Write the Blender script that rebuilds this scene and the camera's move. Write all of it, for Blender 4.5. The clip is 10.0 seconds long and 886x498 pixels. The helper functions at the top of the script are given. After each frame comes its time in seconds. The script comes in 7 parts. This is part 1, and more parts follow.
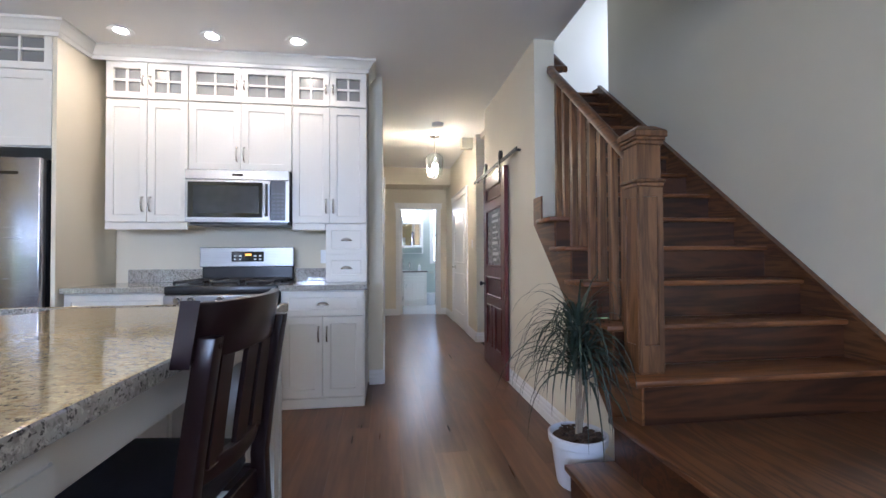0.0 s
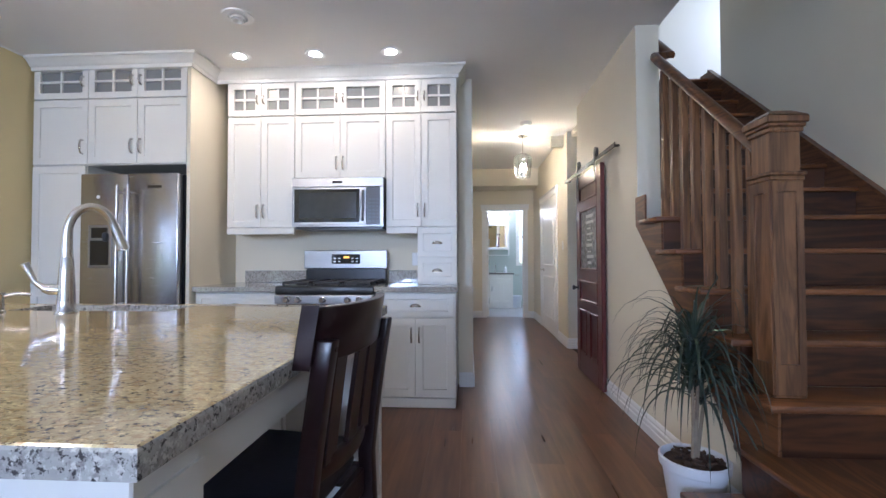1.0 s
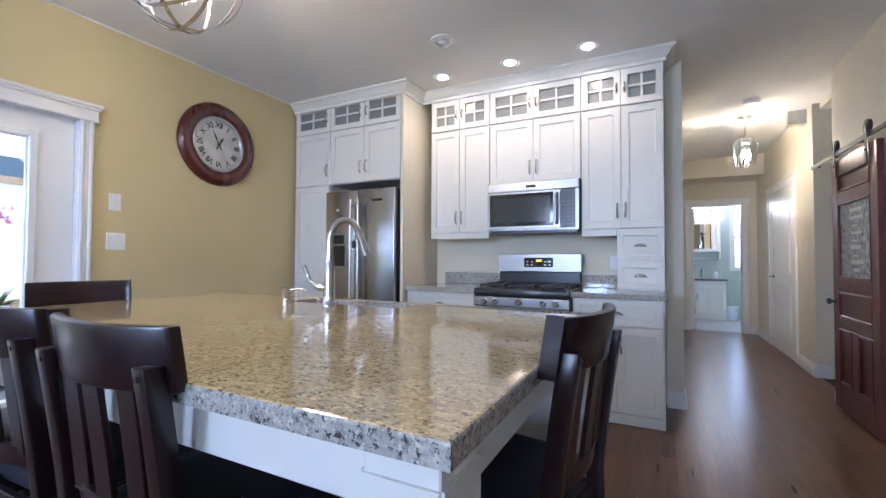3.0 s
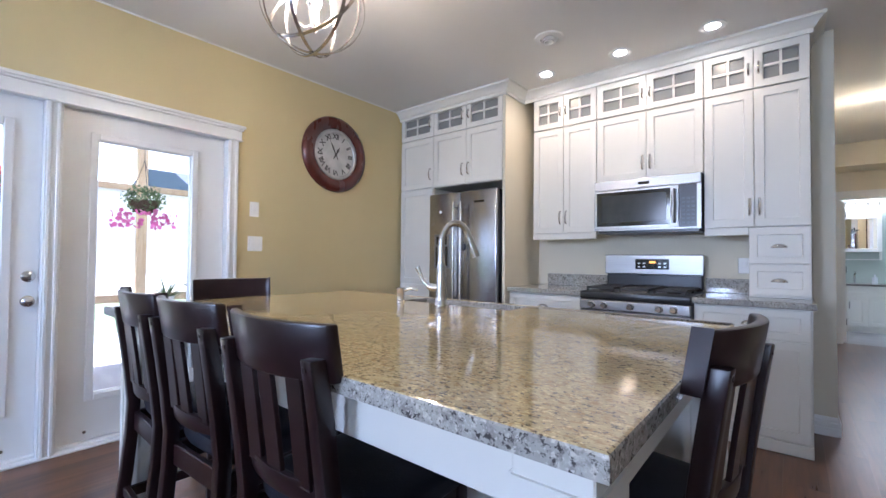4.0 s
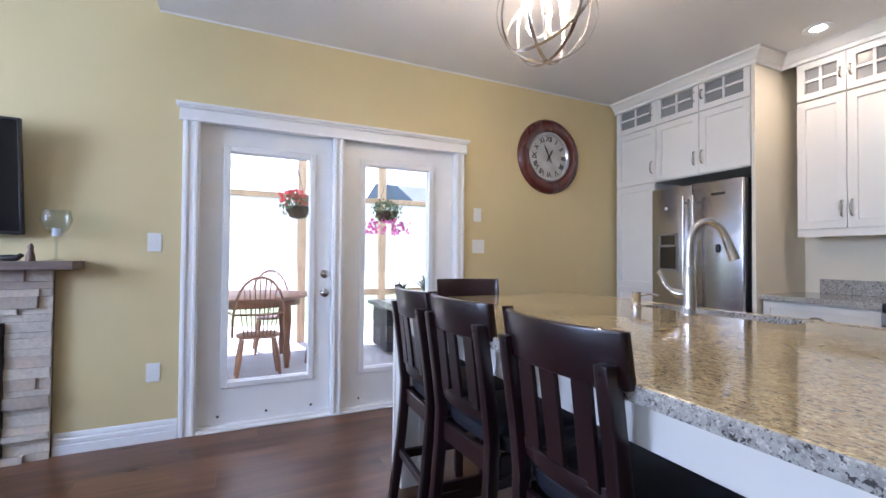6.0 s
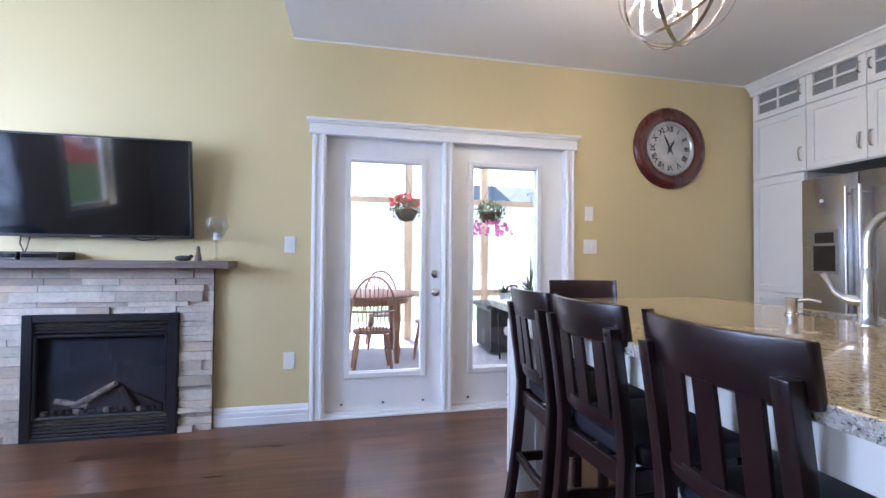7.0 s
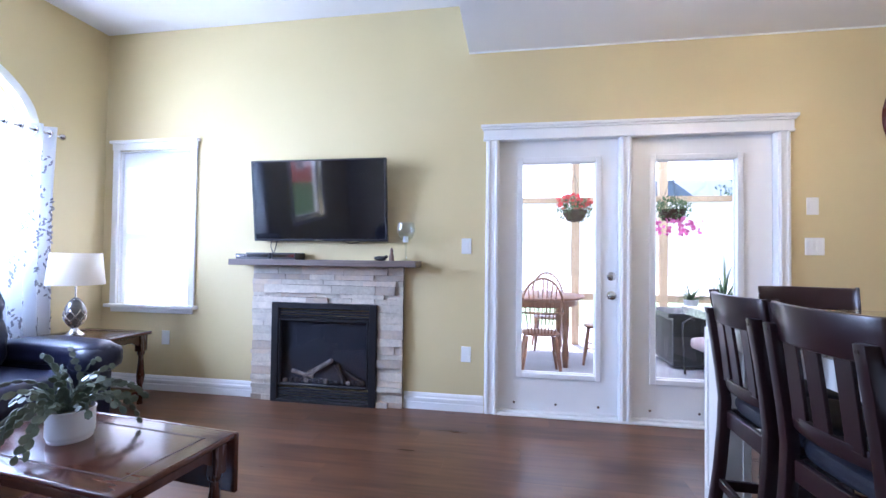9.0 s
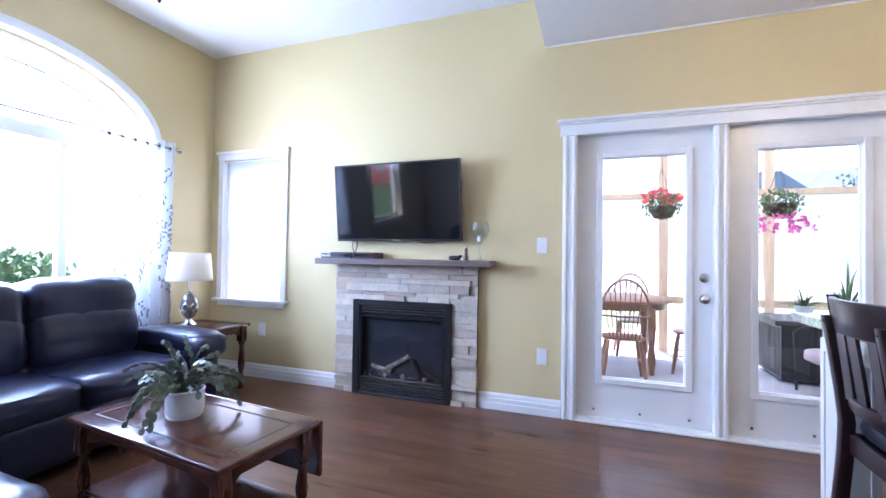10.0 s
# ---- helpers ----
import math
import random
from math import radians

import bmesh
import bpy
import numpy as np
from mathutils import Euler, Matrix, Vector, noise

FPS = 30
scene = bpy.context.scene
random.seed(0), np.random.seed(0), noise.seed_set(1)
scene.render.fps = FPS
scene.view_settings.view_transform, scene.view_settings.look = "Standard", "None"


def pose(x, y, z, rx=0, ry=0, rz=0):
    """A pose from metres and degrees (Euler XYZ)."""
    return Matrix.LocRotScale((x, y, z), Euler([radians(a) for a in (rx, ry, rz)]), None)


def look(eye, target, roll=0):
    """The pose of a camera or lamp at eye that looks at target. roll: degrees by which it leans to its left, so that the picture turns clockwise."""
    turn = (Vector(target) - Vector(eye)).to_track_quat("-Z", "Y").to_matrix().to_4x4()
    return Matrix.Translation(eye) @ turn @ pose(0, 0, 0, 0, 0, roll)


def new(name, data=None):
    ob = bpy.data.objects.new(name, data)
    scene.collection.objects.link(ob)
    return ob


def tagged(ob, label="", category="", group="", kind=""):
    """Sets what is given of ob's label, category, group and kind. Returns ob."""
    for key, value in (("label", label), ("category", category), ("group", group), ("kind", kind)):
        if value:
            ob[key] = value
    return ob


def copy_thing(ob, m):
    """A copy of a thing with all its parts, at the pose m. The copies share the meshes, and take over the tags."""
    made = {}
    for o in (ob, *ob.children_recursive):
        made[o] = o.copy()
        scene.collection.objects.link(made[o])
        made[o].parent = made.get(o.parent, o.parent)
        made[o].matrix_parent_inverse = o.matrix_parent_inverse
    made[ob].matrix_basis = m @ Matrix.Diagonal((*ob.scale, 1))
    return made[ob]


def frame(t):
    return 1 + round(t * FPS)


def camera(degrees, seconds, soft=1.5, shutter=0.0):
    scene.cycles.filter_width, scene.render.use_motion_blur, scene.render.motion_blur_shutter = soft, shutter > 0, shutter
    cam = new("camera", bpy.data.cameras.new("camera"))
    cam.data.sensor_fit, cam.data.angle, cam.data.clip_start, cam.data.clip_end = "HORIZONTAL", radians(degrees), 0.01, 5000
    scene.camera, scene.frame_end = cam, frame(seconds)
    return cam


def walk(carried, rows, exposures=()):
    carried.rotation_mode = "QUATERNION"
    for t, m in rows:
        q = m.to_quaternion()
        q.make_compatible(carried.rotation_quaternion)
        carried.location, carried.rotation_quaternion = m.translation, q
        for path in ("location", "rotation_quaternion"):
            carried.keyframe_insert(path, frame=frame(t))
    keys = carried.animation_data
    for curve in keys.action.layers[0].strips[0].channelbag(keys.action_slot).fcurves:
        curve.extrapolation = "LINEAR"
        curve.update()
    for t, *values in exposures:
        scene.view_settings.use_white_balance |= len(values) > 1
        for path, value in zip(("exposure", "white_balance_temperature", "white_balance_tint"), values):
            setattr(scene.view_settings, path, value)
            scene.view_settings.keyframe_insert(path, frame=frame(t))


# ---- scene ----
cam = camera(92.40, 10.0)
# seconds, x, y, z, yaw, pitch, roll
PATH = [
    (0.0, 3.556, 0.638, 1.123, -7.83, 1.05, 0.28),
    (0.5, 3.533, 0.659, 1.129, -2.84, 1.13, 0.23),
    (1.0, 3.502, 0.677, 1.134, 3.38, 1.29, 0.16),
    (1.5, 3.468, 0.683, 1.133, 9.72, 1.40, 0.09),
    (2.0, 3.437, 0.681, 1.135, 15.09, 1.48, 0.03),
    (2.5, 3.402, 0.671, 1.142, 20.84, 1.52, -0.09),
    (4.0, 3.314, 0.591, 1.166, 39.45, 1.26, -0.51),
    (4.5, 3.287, 0.553, 1.170, 45.78, 1.19, -0.53),
    (5.0, 3.258, 0.507, 1.179, 52.27, 1.04, -0.54),
    (5.5, 3.241, 0.462, 1.181, 58.49, 1.00, -0.50),
    (7.0, 3.188, 0.337, 1.171, 78.08, 1.14, -0.44),
    (7.5, 3.187, 0.291, 1.171, 83.56, 1.16, -0.46),
    (8.0, 3.206, 0.266, 1.168, 89.01, 1.17, -0.54),
    (8.5, 3.225, 0.253, 1.163, 94.20, 1.21, -0.63),
    (9.0, 3.235, 0.246, 1.161, 99.34, 1.23, -0.70),
    (9.5, 3.237, 0.249, 1.161, 104.45, 1.16, -0.76),
    (10.0, 3.231, 0.255, 1.162, 109.50, 1.03, -0.82),
]
walk(cam, [(t, pose(x, y, z, 90 + pitch, roll, yaw)) for t, x, y, z, yaw, pitch, roll in PATH],
     exposures=[(0.0, 2.42, 5180, 22), (2.5, 2.30, 5080, 22), (5.5, 2.24, 5400, 24), (7.5, 2.38, 5200, 26), (10.0, 2.56, 5130, 27)])

# ---- world, sun, lights ----
world = bpy.data.worlds.new("sky")
scene.world = world
world.use_nodes = True
wn = world.node_tree
sky = wn.nodes.new("ShaderNodeTexSky")
sky.sky_type = "NISHITA"
sky.sun_disc = False
sky.sun_elevation = radians(46)
sky.sun_rotation = radians(-80)
sky.dust_density = 1.5
wn.links.new(sky.outputs[0], wn.nodes["Background"].inputs[0])
wn.nodes["Background"].inputs[1].default_value = 0.15


def lamp(name, kind, m, energy, color=(1, 1, 1), **kw):
    data = bpy.data.lights.new(name, kind)
    data.energy, data.color = energy, color
    for key, value in kw.items():
        if key == "size":
            data.size = value
        elif key == "size_y":
            data.shape, data.size_y = "RECTANGLE", value
        elif key == "radius":
            data.shadow_soft_size = value
        elif key == "angle":
            data.angle = value
        elif key == "cone":
            data.spot_size = value
            data.spot_blend = 0.9
    ob = new(name, data)
    ob.matrix_world = m
    return ob


lamp("sun", "SUN", look((-8.5, -1.4, 9), (0, 0, 0)), 5.0, (1.0, 0.95, 0.86), angle=radians(0.6))
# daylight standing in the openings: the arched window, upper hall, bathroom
lamp("arch_daylight", "AREA", look((1.57, -3.50, 2.29), (1.57, 0, 2.1)), 9, (0.88, 0.94, 1.0), size=1.6, size_y=0.42)
lamp("window_daylight", "AREA", look((1.57, -3.50, 1.55), (1.57, 0, 1.3)), 35, (0.70, 0.85, 1.0), size=1.84, size_y=0.8)
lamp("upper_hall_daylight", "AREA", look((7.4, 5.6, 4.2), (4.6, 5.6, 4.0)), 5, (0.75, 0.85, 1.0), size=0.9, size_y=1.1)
lamp("bath_daylight", "AREA", look((4.91, 11.02, 1.66), (4.3, 8.0, 1.0)), 4, (0.8, 0.92, 1.0), size=0.36, size_y=1.2)
lamp("front_daylight", "AREA", look((4.10, -3.50, 2.085), (4.6, 2.0, 1.5)), 16, (0.80, 0.93, 1.0), size=0.96, size_y=0.10)
WARM = (1.0, 0.75, 0.43)
for px in (1.70, 2.31, 2.91):
    lamp("pot_bulb", "SPOT", look((px, 3.915, 2.70), (px, 3.915, 0)), 2.3, WARM, radius=0.05, cone=radians(174))
lamp("hall_bulb", "POINT", pose(4.222, 6.268, 2.30), 8, WARM, radius=0.012)
lamp("chandelier_bulb", "POINT", pose(1.60, 1.72, 2.40), 6.5, WARM, radius=0.03)
lamp("bath_bulb", "POINT", pose(4.25, 10.2, 2.15), 3, (1.0, 0.95, 0.85), radius=0.08)

# ---- materials ----
def rgb(c):
    return (*c, 1.0)


def surface(name, c1, c2=None, scale=6.0, rough=0.5, rough_to=None, bump=0.0, bump_scale=60.0, metal=0.0, stretch=(1, 1, 1), coat=0.0, vary=0.0, detail=4.0, fine=0.0):
    """Two-colour noise at a large scale, fine grain over it, bump and uneven gloss."""
    m = bpy.data.materials.new(name)
    m.use_nodes = True
    nt = m.node_tree
    b = nt.nodes["Principled BSDF"]
    c2 = c2 or tuple(v * 0.88 for v in c1)
    tc = nt.nodes.new("ShaderNodeTexCoord")
    mp = nt.nodes.new("ShaderNodeMapping")
    mp.inputs["Scale"].default_value = stretch
    nt.links.new(tc.outputs["Object"], mp.inputs["Vector"])
    n1 = nt.nodes.new("ShaderNodeTexNoise")
    n1.inputs["Scale"].default_value = scale
    n1.inputs["Detail"].default_value = detail
    nt.links.new(mp.outputs[0], n1.inputs["Vector"])
    ramp = nt.nodes.new("ShaderNodeMapRange")
    ramp.inputs[1].default_value, ramp.inputs[2].default_value = 0.3, 0.7
    nt.links.new(n1.outputs[0], ramp.inputs[0])
    mix = nt.nodes.new("ShaderNodeMix")
    mix.data_type = "RGBA"
    mix.inputs[6].default_value, mix.inputs[7].default_value = rgb(c1), rgb(c2)
    nt.links.new(ramp.outputs[0], mix.inputs[0])
    col = mix.outputs[2]
    n2 = nt.nodes.new("ShaderNodeTexNoise")
    n2.inputs["Scale"].default_value = bump_scale
    n2.inputs["Detail"].default_value = 3.0
    nt.links.new(mp.outputs[0], n2.inputs["Vector"])
    if fine:
        hv = nt.nodes.new("ShaderNodeHueSaturation")
        mr = nt.nodes.new("ShaderNodeMapRange")
        mr.inputs[3].default_value, mr.inputs[4].default_value = 1 - fine, 1 + fine
        nt.links.new(n2.outputs[0], mr.inputs[0])
        nt.links.new(mr.outputs[0], hv.inputs["Value"])
        nt.links.new(col, hv.inputs["Color"])
        col = hv.outputs[0]
    if vary:
        oi = nt.nodes.new("ShaderNodeObjectInfo")
        hv2 = nt.nodes.new("ShaderNodeHueSaturation")
        mr2 = nt.nodes.new("ShaderNodeMapRange")
        mr2.inputs[3].default_value, mr2.inputs[4].default_value = 1 - vary, 1 + vary
        nt.links.new(oi.outputs["Random"], mr2.inputs[0])
        nt.links.new(mr2.outputs[0], hv2.inputs["Value"])
        nt.links.new(col, hv2.inputs["Color"])
        col = hv2.outputs[0]
    nt.links.new(col, b.inputs["Base Color"])
    b.inputs["Metallic"].default_value = metal
    b.inputs["Coat Weight"].default_value = coat
    b.inputs["Coat Roughness"].default_value = 0.12
    if rough_to is None:
        b.inputs["Roughness"].default_value = rough
    else:
        rr = nt.nodes.new("ShaderNodeMapRange")
        rr.inputs[3].default_value, rr.inputs[4].default_value = rough, rough_to
        nt.links.new(n1.outputs[0], rr.inputs[0])
        nt.links.new(rr.outputs[0], b.inputs["Roughness"])
    if bump:
        bp = nt.nodes.new("ShaderNodeBump")
        bp.inputs["Strength"].default_value = bump
        bp.inputs["Distance"].default_value = 0.004
        nt.links.new(n2.outputs[0], bp.inputs["Height"])
        nt.links.new(bp.outputs[0], b.inputs["Normal"])
    return m


def wood(name, c1, c2, axis="y", rough=0.35, rings=7.0, coat=0.0, vary=0.15, pores=0.9, spec=0.5):
    """Grain that runs along one axis: stretched noise for figure, finer pores over it."""
    m = bpy.data.materials.new(name)
    m.use_nodes = True
    nt = m.node_tree
    b = nt.nodes["Principled BSDF"]
    tc = nt.nodes.new("ShaderNodeTexCoord")
    oi = nt.nodes.new("ShaderNodeObjectInfo")
    add = nt.nodes.new("ShaderNodeVectorMath")
    sc = nt.nodes.new("ShaderNodeVectorMath")
    sc.operation = "SCALE"
    sc.inputs["Scale"].default_value = 37.0
    cmb = nt.nodes.new("ShaderNodeCombineXYZ")
    for i in range(3):
        nt.links.new(oi.outputs["Random"], cmb.inputs[i])
    nt.links.new(cmb.outputs[0], sc.inputs[0])
    nt.links.new(tc.outputs["Object"], add.inputs[0])
    nt.links.new(sc.outputs[0], add.inputs[1])
    mp = nt.nodes.new("ShaderNodeMapping")
    st = {"x": (0.10, 1, 1), "y": (1, 0.10, 1), "z": (1, 1, 0.10)}[axis]
    mp.inputs["Scale"].default_value = st
    nt.links.new(add.outputs[0], mp.inputs["Vector"])
    n1 = nt.nodes.new("ShaderNodeTexNoise")
    n1.inputs["Scale"].default_value, n1.inputs["Detail"].default_value = rings, 5.0 if rings >= 5 else 2.0
    n1.inputs["Distortion"].default_value = 1.2 if rings >= 5 else 0.6
    nt.links.new(mp.outputs[0], n1.inputs["Vector"])
    fq = nt.nodes.new("ShaderNodeMath")
    fq.operation = "MULTIPLY"
    fq.inputs[1].default_value = 35.0 if rings >= 5 else 15.0
    nt.links.new(n1.outputs[0], fq.inputs[0])
    wv = nt.nodes.new("ShaderNodeMath")
    wv.operation = "SINE"
    nt.links.new(fq.outputs[0], wv.inputs[0])
    n2 = nt.nodes.new("ShaderNodeTexNoise")
    n2.inputs["Scale"].default_value, n2.inputs["Detail"].default_value = rings * 14, 3.0
    nt.links.new(mp.outputs[0], n2.inputs["Vector"])
    s = nt.nodes.new("ShaderNodeMath")
    s.operation = "MULTIPLY_ADD"
    s.inputs[1].default_value = 0.28
    nt.links.new(wv.outputs[0], s.inputs[0])
    half = nt.nodes.new("ShaderNodeMath")
    half.operation = "MULTIPLY_ADD"
    half.inputs[1].default_value, half.inputs[2].default_value = pores, 0.40 - pores / 2
    nt.links.new(n2.outputs[0], half.inputs[0])
    nt.links.new(half.outputs[0], s.inputs[2])
    mix = nt.nodes.new("ShaderNodeMix")
    mix.data_type = "RGBA"
    mix.inputs[6].default_value, mix.inputs[7].default_value = rgb(c2), rgb(c1)
    nt.links.new(s.outputs[0], mix.inputs[0])
    hv = nt.nodes.new("ShaderNodeHueSaturation")
    mr = nt.nodes.new("ShaderNodeMapRange")
    mr.inputs[3].default_value, mr.inputs[4].default_value = 1 - vary, 1 + vary
    nt.links.new(oi.outputs["Random"], mr.inputs[0])
    nt.links.new(mr.outputs[0], hv.inputs["Value"])
    nt.links.new(mix.outputs[2], hv.inputs["Color"])
    nt.links.new(hv.outputs[0], b.inputs["Base Color"])
    rr = nt.nodes.new("ShaderNodeMapRange")
    rr.inputs[3].default_value, rr.inputs[4].default_value = rough - 0.06, rough + 0.1
    nt.links.new(n2.outputs[0], rr.inputs[0])
    nt.links.new(rr.outputs[0], b.inputs["Roughness"])
    b.inputs["Coat Weight"].default_value = coat
    b.inputs["Coat Roughness"].default_value = 0.15
    b.inputs["Specular IOR Level"].default_value = spec
    bp = nt.nodes.new("ShaderNodeBump")
    bp.inputs["Strength"].default_value, bp.inputs["Distance"].default_value = 0.12 * pores, 0.002
    nt.links.new(n2.outputs[0], bp.inputs["Height"])
    nt.links.new(bp.outputs[0], b.inputs["Normal"])
    return m


def laminate(name, light, dark):
    """Printed walnut planks: long soft streaks, broad cloudy figure, a tone of its own for each board."""
    m = bpy.data.materials.new(name)
    m.use_nodes = True
    nt = m.node_tree
    b = nt.nodes["Principled BSDF"]
    tc = nt.nodes.new("ShaderNodeTexCoord")
    oi = nt.nodes.new("ShaderNodeObjectInfo")
    sh = nt.nodes.new("ShaderNodeMath")
    sh.operation = "MULTIPLY"
    sh.inputs[1].default_value = 53.0
    nt.links.new(oi.outputs["Random"], sh.inputs[0])
    cmb = nt.nodes.new("ShaderNodeCombineXYZ")
    nt.links.new(sh.outputs[0], cmb.inputs[0])
    nt.links.new(sh.outputs[0], cmb.inputs[1])
    add = nt.nodes.new("ShaderNodeVectorMath")
    nt.links.new(tc.outputs["Object"], add.inputs[0])
    nt.links.new(cmb.outputs[0], add.inputs[1])
    total = None
    for stretch, scale, detail, weight in (((1, 0.16, 1), 9.0, 3.0, 0.62), ((1, 0.05, 1), 46.0, 2.0, 0.38)):
        mp = nt.nodes.new("ShaderNodeMapping")
        mp.inputs["Scale"].default_value = stretch
        nt.links.new(add.outputs[0], mp.inputs["Vector"])
        n = nt.nodes.new("ShaderNodeTexNoise")
        n.inputs["Scale"].default_value, n.inputs["Detail"].default_value = scale, detail
        nt.links.new(mp.outputs[0], n.inputs["Vector"])
        ma = nt.nodes.new("ShaderNodeMath")
        ma.operation = "MULTIPLY_ADD"
        ma.inputs[1].default_value, ma.inputs[2].default_value = weight, 0.0
        nt.links.new(n.outputs[0], ma.inputs[0])
        if total is not None:
            nt.links.new(total, ma.inputs[2])
        total = ma.outputs[0]
    tone = nt.nodes.new("ShaderNodeMath")
    tone.operation = "MULTIPLY_ADD"
    tone.inputs[1].default_value = 0.16
    nt.links.new(oi.outputs["Random"], tone.inputs[0])
    nt.links.new(total, tone.inputs[2])
    mr = nt.nodes.new("ShaderNodeMapRange")
    mr.inputs[1].default_value, mr.inputs[2].default_value = 0.36, 0.80
    nt.links.new(tone.outputs[0], mr.inputs[0])
    mix = nt.nodes.new("ShaderNodeMix")
    mix.data_type = "RGBA"
    mix.inputs[6].default_value, mix.inputs[7].default_value = rgb(dark), rgb(light)
    nt.links.new(mr.outputs[0], mix.inputs[0])
    nt.links.new(mix.outputs[2], b.inputs["Base Color"])
    rr = nt.nodes.new("ShaderNodeMapRange")
    rr.inputs[3].default_value, rr.inputs[4].default_value = 0.24, 0.34
    nt.links.new(total, rr.inputs[0])
    nt.links.new(rr.outputs[0], b.inputs["Roughness"])
    b.inputs["Specular IOR Level"].default_value = 0.38
    return m


def granite(name, base, dark, rust, stretch=(1, 1, 1)):
    m = bpy.data.materials.new(name)
    m.use_nodes = True
    nt = m.node_tree
    b = nt.nodes["Principled BSDF"]
    tc = nt.nodes.new("ShaderNodeTexCoord")
    mp = nt.nodes.new("ShaderNodeMapping")
    mp.inputs["Scale"].default_value = stretch
    nt.links.new(tc.outputs["Object"], mp.inputs["Vector"])

    def layer(scale, lo, hi, below, colour, detail=5.0, rough=0.65):
        n = nt.nodes.new("ShaderNodeTexNoise")
        n.inputs["Scale"].default_value, n.inputs["Detail"].default_value = scale, detail
        n.inputs["Roughness"].default_value = rough
        nt.links.new(mp.outputs[0], n.inputs["Vector"])
        r = nt.nodes.new("ShaderNodeMapRange")
        r.inputs[1].default_value, r.inputs[2].default_value = lo, hi
        nt.links.new(n.outputs[0], r.inputs[0])
        mx = nt.nodes.new("ShaderNodeMix")
        mx.data_type = "RGBA"
        nt.links.new(r.outputs[0], mx.inputs[0])
        if isinstance(below, tuple):
            mx.inputs[6].default_value = rgb(below)
        else:
            nt.links.new(below, mx.inputs[6])
        mx.inputs[7].default_value = rgb(colour)
        return mx.outputs[2]

    c = layer(11, 0.35, 0.65, base, tuple(v * 0.80 for v in base))
    c = layer(55, 0.50, 0.60, c, rust)
    c = layer(95, 0.55, 0.62, c, tuple(min(0.85, v * 1.30) for v in base))
    c = layer(120, 0.555, 0.62, c, dark, 4.0, 0.65)
    c = layer(48, 0.615, 0.66, c, tuple(v * 0.7 for v in dark), 6.0, 0.75)
    nt.links.new(c, b.inputs["Base Color"])
    b.inputs["Roughness"].default_value = 0.09
    b.inputs["Coat Weight"].default_value = 0.3
    return m


def glass(name, tint=(1, 1, 1), rough=0.0, haze=0.0):
    """Thin pane: mostly clear, with the mirror gloss of glass; haze mixes in flat grey."""
    m = bpy.data.materials.new(name)
    m.use_nodes = True
    nt = m.node_tree
    nt.nodes.remove(nt.nodes["Principled BSDF"])
    tr = nt.nodes.new("ShaderNodeBsdfTransparent")
    tr.inputs[0].default_value = rgb(tint)
    gl = nt.nodes.new("ShaderNodeBsdfGlossy")
    gl.inputs["Roughness"].default_value = rough
    lw = nt.nodes.new("ShaderNodeLayerWeight")
    pw = nt.nodes.new("ShaderNodeMath")
    pw.operation = "POWER"
    pw.inputs[1].default_value = 4.0
    nt.links.new(lw.outputs["Facing"], pw.inputs[0])
    fr = nt.nodes.new("ShaderNodeMath")
    fr.operation = "MULTIPLY_ADD"
    fr.inputs[1].default_value, fr.inputs[2].default_value = 0.55, 0.045
    nt.links.new(pw.outputs[0], fr.inputs[0])
    mx = nt.nodes.new("ShaderNodeMixShader")
    nt.links.new(fr.outputs[0], mx.inputs[0])
    if haze:
        df = nt.nodes.new("ShaderNodeBsdfDiffuse")
        df.inputs[0].default_value = rgb((0.42, 0.42, 0.41))
        hz = nt.nodes.new("ShaderNodeMixShader")
        hz.inputs[0].default_value = haze
        nt.links.new(tr.outputs[0], hz.inputs[1])
        nt.links.new(df.outputs[0], hz.inputs[2])
        nt.links.new(hz.outputs[0], mx.inputs[1])
    else:
        nt.links.new(tr.outputs[0], mx.inputs[1])
    nt.links.new(gl.outputs[0], mx.inputs[2])
    nt.links.new(mx.outputs[0], nt.nodes["Material Output"].inputs[0])
    return m


def translucent(name, colour, amount=0.6):
    """Cloth or sheet that lets light through."""
    m = bpy.data.materials.new(name)
    m.use_nodes = True
    nt = m.node_tree
    b = nt.nodes["Principled BSDF"]
    b.inputs["Base Color"].default_value = rgb(colour)
    b.inputs["Roughness"].default_value = 0.8
    tl = nt.nodes.new("ShaderNodeBsdfTranslucent")
    tl.inputs[0].default_value = rgb(colour)
    mx = nt.nodes.new("ShaderNodeMixShader")
    mx.inputs[0].default_value = amount
    nt.links.new(b.outputs[0], mx.inputs[1])
    nt.links.new(tl.outputs[0], mx.inputs[2])
    nt.links.new(mx.outputs[0], nt.nodes["Material Output"].inputs[0])
    return m


def glow(name, colour, strength):
    m = bpy.data.materials.new(name)
    m.use_nodes = True
    b = m.node_tree.nodes["Principled BSDF"]
    b.inputs["Base Color"].default_value = rgb(colour)
    b.inputs["Emission Color"].default_value = rgb(colour)
    b.inputs["Emission Strength"].default_value = strength
    return m


